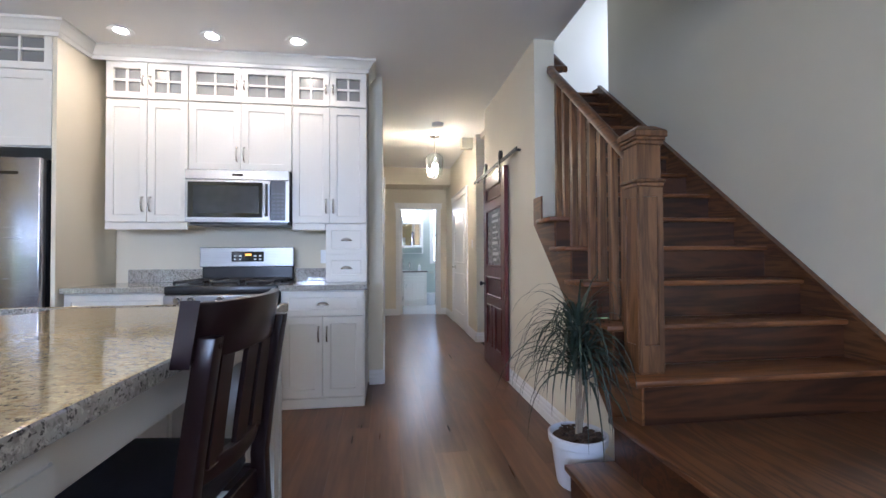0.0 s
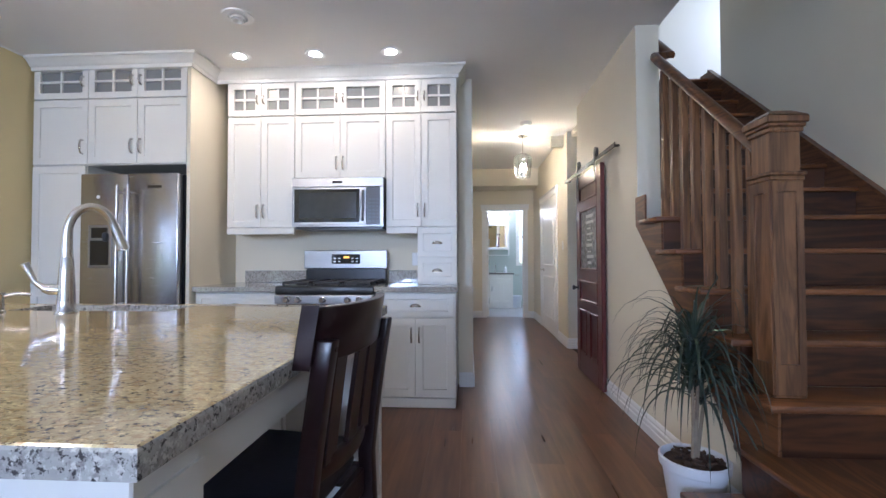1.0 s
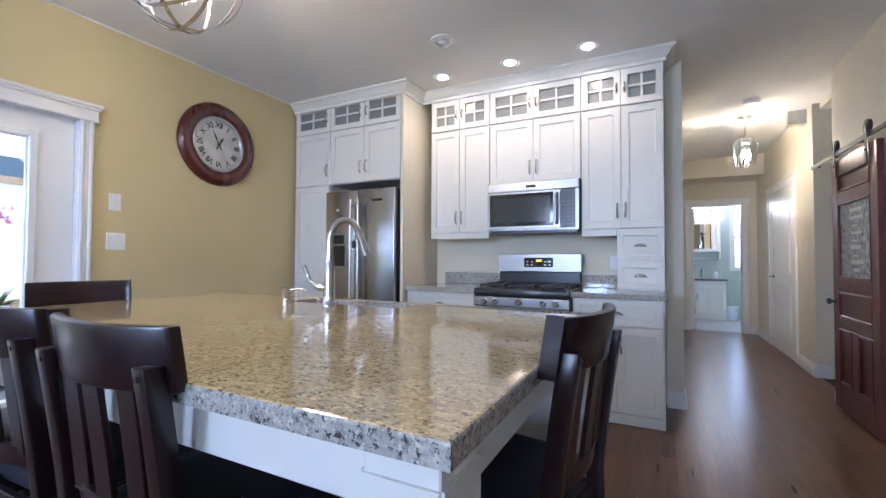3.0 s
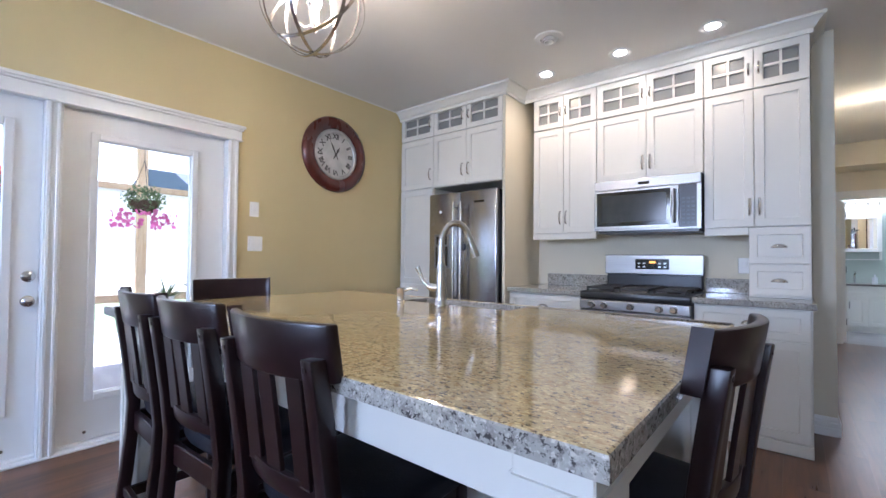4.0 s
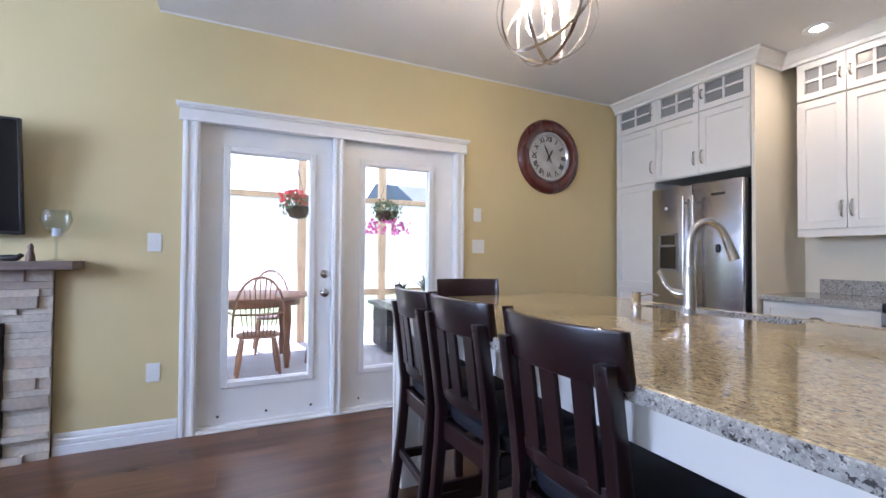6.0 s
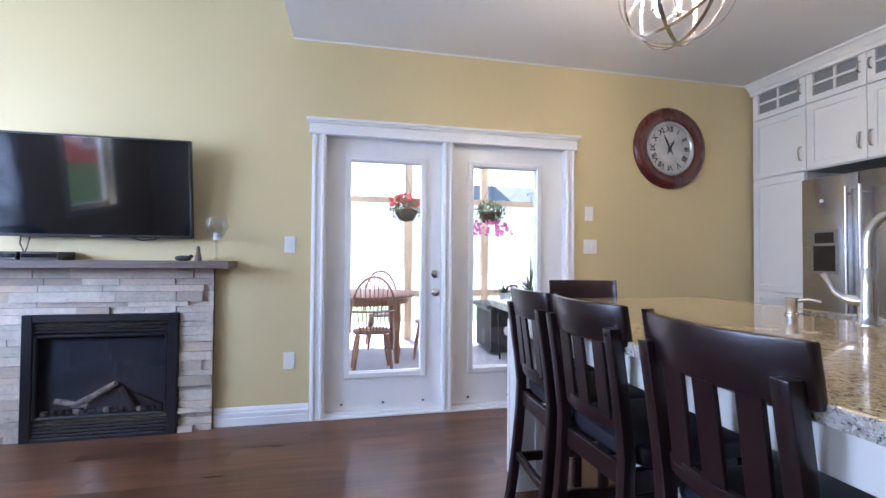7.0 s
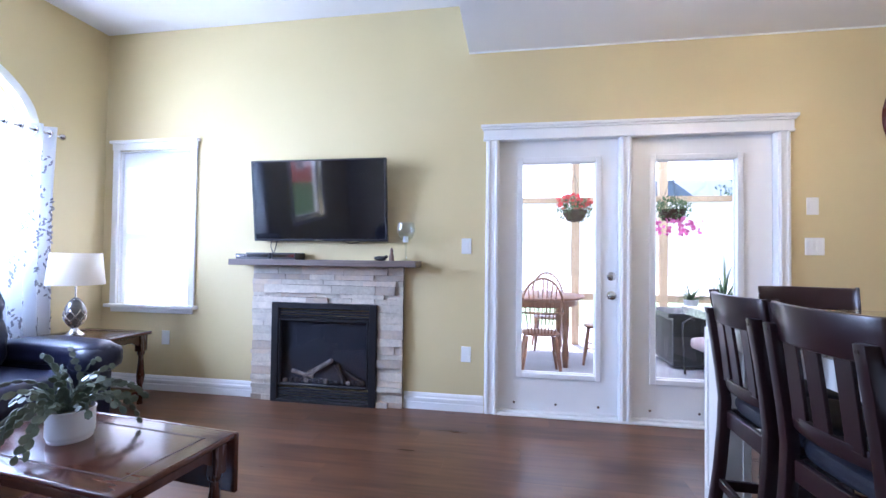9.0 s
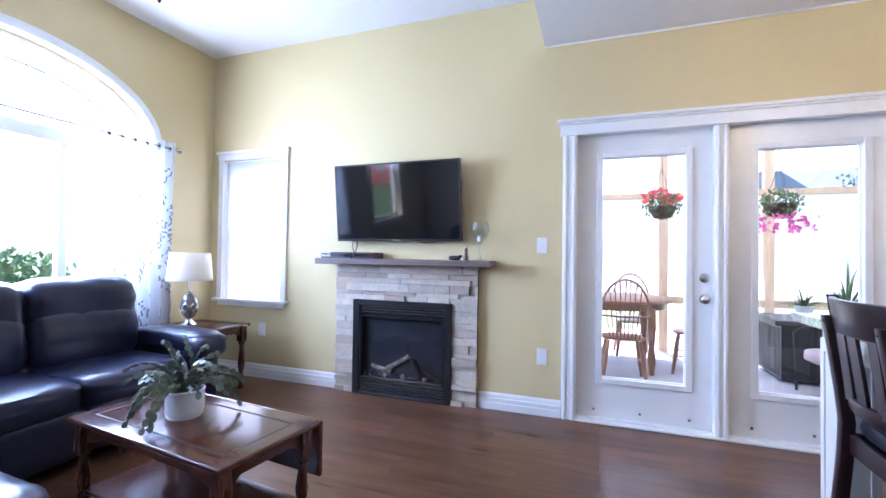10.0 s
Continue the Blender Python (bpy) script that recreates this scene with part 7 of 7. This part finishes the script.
def curtain(x0, x1, group):
    c = thing("curtain", ((x0 + x1) / 2, -3.26, 0.03), "white grommet curtain with a grey sprig print", "curtain", group)
    w = x1 - x0
    bm = bmesh.new()
    n, mrows = 72, 14
    grid = []
    rn = random.Random(int(x0 * 100))
    for j in range(mrows + 1):
        z = 2.10 * j / mrows
        row = []
        for k in range(n + 1):
            u = k / n
            amp = 0.042 - 0.010 * j / mrows
            spread = 1.0 - 0.10 * math.sin(math.pi * min(1, j / mrows)) * 0.6
            row.append(bm.verts.new(((u - 0.5) * w * spread, amp * math.sin(u * 6 * 2 * math.pi + 0.4 * math.sin(j * 0.5)), z)))
        grid.append(row)
    for j in range(mrows):
        for k in range(n):
            bm.faces.new((grid[j][k], grid[j][k + 1], grid[j + 1][k + 1], grid[j + 1][k]))
    bmesh.ops.solidify(bm, geom=bm.faces[:], thickness=0.0015)
    cl = part("cloth", bm, M_CURTAIN, c, "", True)
    bm = bmesh.new()
    for k in range(100):
        u0, z0 = rn.random(), rn.uniform(0.05, 1.85)
        for q in range(7):
            u, z = u0 + rn.uniform(-0.03, 0.03), z0 + q * 0.02
            j = z / 2.10 * mrows
            spread = 1.0 - 0.10 * math.sin(math.pi * min(1, j / mrows)) * 0.6
            x = (u - 0.5) * w * spread
            y = (0.042 - 0.010 * j / mrows) * math.sin(u * 6 * 2 * math.pi + 0.4 * math.sin(j * 0.5)) + 0.004
            slope = (0.042 - 0.010 * j / mrows) * 12 * math.pi / (w * spread) * math.cos(u * 6 * 2 * math.pi)
            tx = Vector((1, slope, 0)).normalized()
            a = rn.uniform(-1.2, 1.2)
            e1 = tx * math.sin(a) + Vector((0, 0, 1)) * math.cos(a)
            e2 = tx * math.cos(a) - Vector((0, 0, 1)) * math.sin(a)
            c0 = Vector((x, y, z))
            bm.faces.new([bm.verts.new(c0 + e1 * p + e2 * r) for p, r in ((-0.019, 0), (0, 0.009), (0.019, 0), (0, -0.009))])
    part("sprig_print", bm, M_SPRIG, cl, "scattered grey leaf sprigs")["kind"] = "stuff"
    for k in range(6):
        part("grommet", lathe(bmesh.new(), [(0.020, -0.003), (0.030, -0.003), (0.030, 0.003), (0.020, 0.003), (0.020, -0.003)], ((k + 0.5) / 6 * w - w / 2, 0.0, 2.045), 18, "x"), M_NICKEL, c, "", True)
    return c


curtain(0.49, 1.08, "curtains at the arched window")
curtain(2.17, 2.65, "curtains at the arched window")

# ceiling fan, of which the pull chains hang lowest
fan = thing("ceiling_fan", (1.699, -1.860, HIGH), "white ceiling fan with dark pull chain bobs", "fan")
part("downrod", C((0, 0, 0), (0, 0, -0.08), 0.015, n=12), M_TRIM, fan)
part("motor", lathe(bmesh.new(), [(0.0, -0.08), (0.10, -0.08), (0.12, -0.10), (0.11, -0.15), (0.0, -0.16)], n=28), M_TRIM, fan, "", True)
for k in range(4):
    m = pose(0, 0, -0.11, 0, 0, 90 * k + 15) @ pose(0, 0, 0, 10, 0, 0)
    bm = bmesh.new()
    box(bm, 0.10, 0.50, -0.055, 0.055, -0.004, 0.004, bevel=0.003, m=m)
    part("blade", bm, M_TRIM, fan)
for dx, dz in ((-0.012, 0.0), (0.012, 0.03)):
    c = part("pull_chain", C((dx, 0, -0.16), (dx, 0, -0.660 + dz + 0.02), 0.0012, n=6), M_NICKEL, fan)
    part("chain_bob", lathe(bmesh.new(), [(0.0, 0.02), (0.007, 0.012), (0.009, 0.0), (0.006, -0.012), (0.0, -0.015)], (dx, 0, -0.660 + dz), 10), M_IRON, c, "dark wooden bob", True)

# ---- covered patio and garden ----
ground = structure("ground", B(-160, 160, -160, 160, -0.40, -0.24), M_GRASS, "green lawn reaching to the horizon", "ground")
structure("patio_floor", B(-5.2, -0.162, -2.5, 5.5, -0.24, -0.10), M_CONC, "pale grey patio floor", "patio")
structure("patio_roof", B(-5.0, -0.162, -2.5, 5.5, 2.62, 2.72), M_ROOFSHEET, "white translucent patio roof", "roof")
pg = thing("pergola", (-3.4, 1.5, -0.10), "pale cedar posts and beams of the patio roof", "pergola")
for y in (-2.45, 1.17, 2.40, 5.3):
    part("post", B(-0.055, 0.055, y - 1.555, y - 1.445, 0, 2.72, bevel=0.004), M_PINE, pg)
part("beam", B(-0.04, 0.04, -4.0, 3.9, 2.12, 2.20, bevel=0.003), M_PINE, pg)
part("bench_rail", B(-0.04, 0.04, -4.0, 3.9, 0.66, 0.76, bevel=0.003), M_PINE, pg)


for y0, y1 in ((-2.38, 1.11), (1.23, 2.34), (2.46, 5.24)):
    sc = thing("privacy_screen", (-3.4, y0, 0.66), "white translucent privacy screen between the posts", "screen", "privacy screens")
    part("cloth", B(-0.004, 0.0, 0, y1 - y0, 0, 1.36), M_SCREENCLOTH, sc)


def hanging_basket(y, petal, label, spread):
    b = thing("hanging_basket", (-1.95, y, 1.62), label, "plant", "hanging baskets")
    rn = random.Random(int(y * 50))
    part("basket", lathe(bmesh.new(), [(0.0, -0.02), (0.08, 0.0), (0.13, 0.08), (0.14, 0.12), (0.13, 0.12), (0.0, 0.04)], n=20), M_SOIL, b, "", True)
    for k in range(3):
        a = radians(120 * k)
        part("hanger_wire", tube(bmesh.new(), [(0.13 * math.cos(a), 0.13 * math.sin(a), 0.12), (0, 0, 0.55), (0, 0, 0.99)], 0.003, 5), M_IRON, b)
    bm, bp = bmesh.new(), bmesh.new()
    for k in range(420):
        v = Vector((rn.gauss(0, 1), rn.gauss(0, 1), rn.gauss(0, 1))).normalized() * rn.uniform(0.10, 0.21)
        v.z = v.z * 0.75 + 0.14
        m = Matrix.Translation(v) @ Euler((rn.uniform(0, 6), rn.uniform(0, 6), rn.uniform(0, 6))).to_matrix().to_4x4()
        s = rn.uniform(0.014, 0.028)
        vs = [bm.verts.new(m @ Vector(c)) for c in ((-s, 0, 0), (0, -s * 0.5, 0), (s, 0, 0.004), (0, s * 0.5, 0))]
        bm.faces.new(vs)
    for k in range(90):
        if spread > 0:
            v = Vector((rn.uniform(-0.2, 0.2), rn.uniform(-0.26, 0.26), rn.uniform(-0.16, 0.02)))
        else:
            v = Vector((rn.uniform(-0.16, 0.16), rn.uniform(-0.20, 0.20), rn.uniform(0.14, 0.30)))
        m = Matrix.Translation(v) @ Euler((rn.uniform(0, 6), rn.uniform(0, 6), rn.uniform(0, 6))).to_matrix().to_4x4()
        s = rn.uniform(0.018, 0.03)
        bp.faces.new([bp.verts.new(m @ Vector((s * math.cos(t), s * math.sin(t), 0))) for t in (0, 1.25, 2.5, 3.77, 5.0)])
    part("leaves", bm, M_HEDGE, b)
    part("blossom", bp, petal, b)
    return b


hanging_basket(0.96, M_REDPETAL, "hanging basket of red geraniums", -1)
hanging_basket(2.03, M_PINK, "hanging basket trailing pink petunias", 1)


def windsor(x, y, r):
    c = thing("windsor_chair", (0, 0, 0), "brown wooden windsor chair with a hooped spindle back", "chair", "patio dining chairs")
    part("seat", puff(bmesh.new(), -0.21, 0.21, -0.20, 0.20, 0.43, 0.47, seg=4, power=3.2), M_TEAK, c, "", True)
    for sx in (-1, 1):
        for sy in (-1, 1):
            part("leg", tube(bmesh.new(), [(sx * 0.15, sy * 0.14, 0.43), (sx * 0.18, sy * 0.17, 0.22), (sx * 0.21, sy * 0.20, 0.0)], [0.018, 0.024, 0.014], 10), M_TEAK, c, "", True)
    for sx in (-1, 1):
        part("stretcher", tube(bmesh.new(), [(sx * 0.18, -0.17, 0.2), (sx * 0.18, 0.17, 0.2)], 0.010, 8), M_TEAK, c)
    hoop = [(0.245 * math.cos(math.pi * k / 16) * (1 + 0.05 * math.sin(math.pi * k / 16)), -0.18 - 0.10 * math.sin(math.pi * k / 16), 0.46 + 0.60 * math.sin(math.pi * k / 16) ** 0.75) for k in range(17)]
    part("back_hoop", tube(bmesh.new(), hoop, 0.012, 8), M_TEAK, c, "", True)
    for k in range(9):
        x1 = -0.16 + 0.32 * k / 8
        t = math.acos(max(-1, min(1, x1 * 1.25 / 0.255)))
        zt = 0.46 + 0.60 * math.sin(t) ** 0.75
        part("spindle", tube(bmesh.new(), [(x1 * 0.85, -0.17, 0.46), (x1 * 1.25, -0.18 - 0.10 * math.sin(t), zt)], 0.006, 6), M_TEAK, c)
    part("arm_hoop", tube(bmesh.new(), [(-0.27, 0.08, 0.68), (-0.24, -0.12, 0.68), (0, -0.27, 0.69), (0.24, -0.12, 0.68), (0.27, 0.08, 0.68)], 0.012, 8), M_TEAK, c, "", True)
    c.matrix_basis = pose(x, y, -0.10, 0, 0, r)
    return c


wc = windsor(-1.62, 0.55, 92)
copy_thing(wc, pose(-2.25, 1.32, -0.10, 0, 0, 170))
copy_thing(wc, pose(-2.95, 0.75, -0.10, 0, 0, -88))
dt = thing("patio_table", (-2.32, 0.48, -0.10), "round brown wooden patio table on turned legs", "table")
part("tabletop", lathe(bmesh.new(), [(0.0, 0.78), (0.63, 0.78), (0.65, 0.79), (0.65, 0.81), (0.63, 0.82), (0.0, 0.82)], n=48), M_TEAK, dt, "", True)
part("apron", lathe(bmesh.new(), [(0.56, 0.70), (0.56, 0.78), (0.54, 0.78), (0.54, 0.70), (0.56, 0.70)], n=40), M_TEAK, dt)
for k in range(4):
    a = radians(45 + 90 * k)
    part("leg", lathe(bmesh.new(), [(0.03, 0), (0.03, 0.05), (0.045, 0.15), (0.03, 0.3), (0.045, 0.5), (0.04, 0.72)], (0.54 * math.cos(a), 0.54 * math.sin(a), 0), 14), M_TEAK, dt, "", True)
fb = thing("fire_table", (-2.45, 2.50, -0.10), "dark grey metal fire table with perforated sides", "table")
M_CHAR = surface("charcoal_metal", (0.025, 0.027, 0.033), (0.035, 0.036, 0.042), 8, 0.5)
part("body", B(-0.33, 0.33, -0.40, 0.40, 0.03, 0.60, bevel=0.005), M_CHAR, fb)
part("top", B(-0.38, 0.38, -0.47, 0.47, 0.60, 0.65, bevel=0.006), M_CHAR, fb)
bm = bmesh.new()
for k in range(22):
    box(bm, 0.33, 0.335, -0.36 + k * 0.033, -0.345 + k * 0.033, 0.06, 0.56)
for k in range(18):
    box(bm, -0.30 + k * 0.034, -0.284 + k * 0.034, -0.405, -0.40, 0.06, 0.56)
part("side_grille", bm, M_IRON, fb)
pt = thing("patio_planter", (-2.40, 2.40, 0.55), "small white pot of trailing greenery on the fire table", "plant")
part("pot", lathe(bmesh.new(), [(0.0, 0), (0.06, 0), (0.085, 0.14), (0.078, 0.14), (0.0, 0.12)], n=20), M_POTWHITE, pt, "", True)
bm = bmesh.new()
rn = random.Random(3)
for k in range(46):
    a, e = rn.uniform(0, 6.28), rn.uniform(0.1, 1.3)
    blade(bm, (0.02 * math.cos(a), 0.02 * math.sin(a), 0.13), (math.cos(a) * math.cos(e), math.sin(a) * math.cos(e), math.sin(e)), rn.uniform(0.2, 0.42), 0.009, rn.uniform(0.6, 1.8))
part("foliage", bm, M_HEDGE, pt)
pt2 = thing("patio_planter", (-2.38, 2.76, 0.55), "tall strappy green plant in a white pot on the fire table", "plant")
part("pot", lathe(bmesh.new(), [(0.0, 0), (0.07, 0), (0.095, 0.15), (0.088, 0.15), (0.0, 0.13)], n=20), M_POTWHITE, pt2, "", True)
bm = bmesh.new()
for k in range(60):
    a, e = rn.uniform(0, 6.28), rn.uniform(0.4, 1.45)
    blade(bm, (0.03 * math.cos(a), 0.03 * math.sin(a), 0.13), (math.cos(a) * math.cos(e), math.sin(a) * math.cos(e), math.sin(e)), rn.uniform(0.3, 0.70), 0.011, rn.uniform(1.2, 3.0))
part("foliage", bm, M_HEDGE, pt2)
lc = thing("patio_armchair", (-1.62, 2.42, -0.10), "black metal patio armchair with pale cushions", "chair")
for s in (-1, 1):
    part("side_frame", tube(bmesh.new(), [(0.26, s * 0.29, 0.0), (0.28, s * 0.29, 0.56), (0.20, s * 0.29, 0.62), (-0.26, s * 0.29, 0.60), (-0.34, s * 0.29, 0.0)], 0.014, 8), M_IRON, lc, "", True)
part("seat_cushion", puff(bmesh.new(), -0.26, 0.28, -0.26, 0.26, 0.30, 0.44, seg=5), M_CUSHION, lc, "", True)
part("back_cushion", puff(bmesh.new(), -0.36, -0.22, -0.26, 0.26, 0.36, 0.86, seg=5), M_CUSHION, lc, "", True)
lc.matrix_basis = pose(-1.66, 2.45, -0.10, 0, 0, -82)


def shrub(name, x, y, r, h, seed, label, mat=M_HEDGE, n=900):
    """A bush: stems and a crown of many small leaves."""
    s = thing(name, (x, y, -0.24), label, "shrub", "garden shrubs")
    rn = random.Random(seed)
    bm = bmesh.new()
    for k in range(6):
        a = rn.uniform(0, 6.28)
        tube(bm, [(0, 0, 0), (0.3 * r * math.cos(a), 0.3 * r * math.sin(a), h * 0.4), (0.7 * r * math.cos(a), 0.7 * r * math.sin(a), h * 0.8)], [0.03, 0.02, 0.008], 6)
    part("trunk", bm, M_BARK, s)
    bm = bmesh.new()
    for k in range(n):
        v = Vector((rn.gauss(0, 1), rn.gauss(0, 1), rn.gauss(0, 1))).normalized()
        lump = 0.75 + 0.35 * noise.noise(v * 2.3 + Vector((seed, 0, 0)))
        v *= rn.uniform(0.55, 1.0) * lump
        c = Vector((v.x * r, v.y * r, h * 0.58 + v.z * h * 0.45))
        m = Matrix.Translation(c) @ Euler((rn.uniform(0, 6), rn.uniform(0, 6), rn.uniform(0, 6))).to_matrix().to_4x4()
        q = rn.uniform(0.04, 0.085)
        bm.faces.new([bm.verts.new(m @ Vector(t)) for t in ((-q, 0, 0), (0, -q * 0.55, 0.01), (q, 0, 0), (0, q * 0.55, 0.01))])
    part("crown", bm, mat, s)
    return s


for k, (x, y) in enumerate(((-0.4, -7.2), (0.9, -6.8), (2.1, -7.3), (3.3, -6.9), (4.6, -7.4))):
    shrub("garden_shrub", x, y, 0.75, 1.55, 20 + k, "leafy green garden shrub beyond the window")
for k, (x, y) in enumerate(((-12.0, 7.5), (-10, -5.0))):
    shrub("garden_tree", x, y, 1.6, 4.4, 40 + k, "leafy garden tree beyond the patio", n=1500)


def house(name, at, w, d, h, roof, rot, label, siding=M_SOFFIT):
    hs = thing(name, at, label, "house")
    part("wall", B(-w / 2, w / 2, -d / 2, d / 2, 0, h), siding, hs)
    part("roof", prism(bmesh.new(), [(-d / 2 - 0.4, h), (0, h + d * 0.32), (d / 2 + 0.4, h)], -w / 2 - 0.3, w / 2 + 0.3, "x"), roof, hs)
    for x in (-w * 0.28, w * 0.05, w * 0.3):
        wn_ = part("window", B(x - 0.5, x + 0.5, -d / 2 - 0.03, -d / 2, h * 0.35, h * 0.75), M_TRIM, hs)
        part("pane", B(x - 0.44, x + 0.44, -d / 2 - 0.04, -d / 2 - 0.03, h * 0.38, h * 0.72), M_BLACKGLASS, wn_)
    hs.matrix_basis = pose(*at, 0, 0, rot)
    return hs


house("neighbour_house", (-19, 12.5, -0.24), 11, 8, 3.2, M_GREYROOF, 100, "pale house with a grey roof beyond the patio")
house("far_house", (54, -28.0, -0.24), 26, 9, 4.6, M_REDROOF, -118, "long red barn-like house across the lawn", M_REDROOF)

# ---- floor planks, each its own board ----
fl = tagged(new("floor"), "dark walnut laminate plank floor with a satin sheen", "floor", "", "structure")
PW, PL = 0.192, 1.285
plank_mesh = {}


def plank(ln):
    key = round(ln, 4)
    if key not in plank_mesh:
        bm = B(-PW / 2 + 0.0001, PW / 2 - 0.0001, 0.0001, key - 0.0001, -0.016, 0.0, bevel=0.00025)
        plank_mesh[key] = finish(bm, "plank", M_FLOOR)
    return plank_mesh[key]


rnd = random.Random(77)
x = PW / 2
row = 0
while x - PW / 2 < 5.98:
    inside = x < 4.72
    y = -3.35 - (0.0, 0.43, 0.86, 0.21, 0.64)[row % 5]
    end = 2.35 if not inside else (4.53 if x < 3.42 else 9.0)
    while y < end:
        a, b = max(y, -3.35), min(y + PL, end)
        if b - a > 0.05:
            ob = new("plank", plank(b - a))
            ob.location = (x, a, 0)
            ob.parent = fl
        y += PL
    x += PW
    row += 1
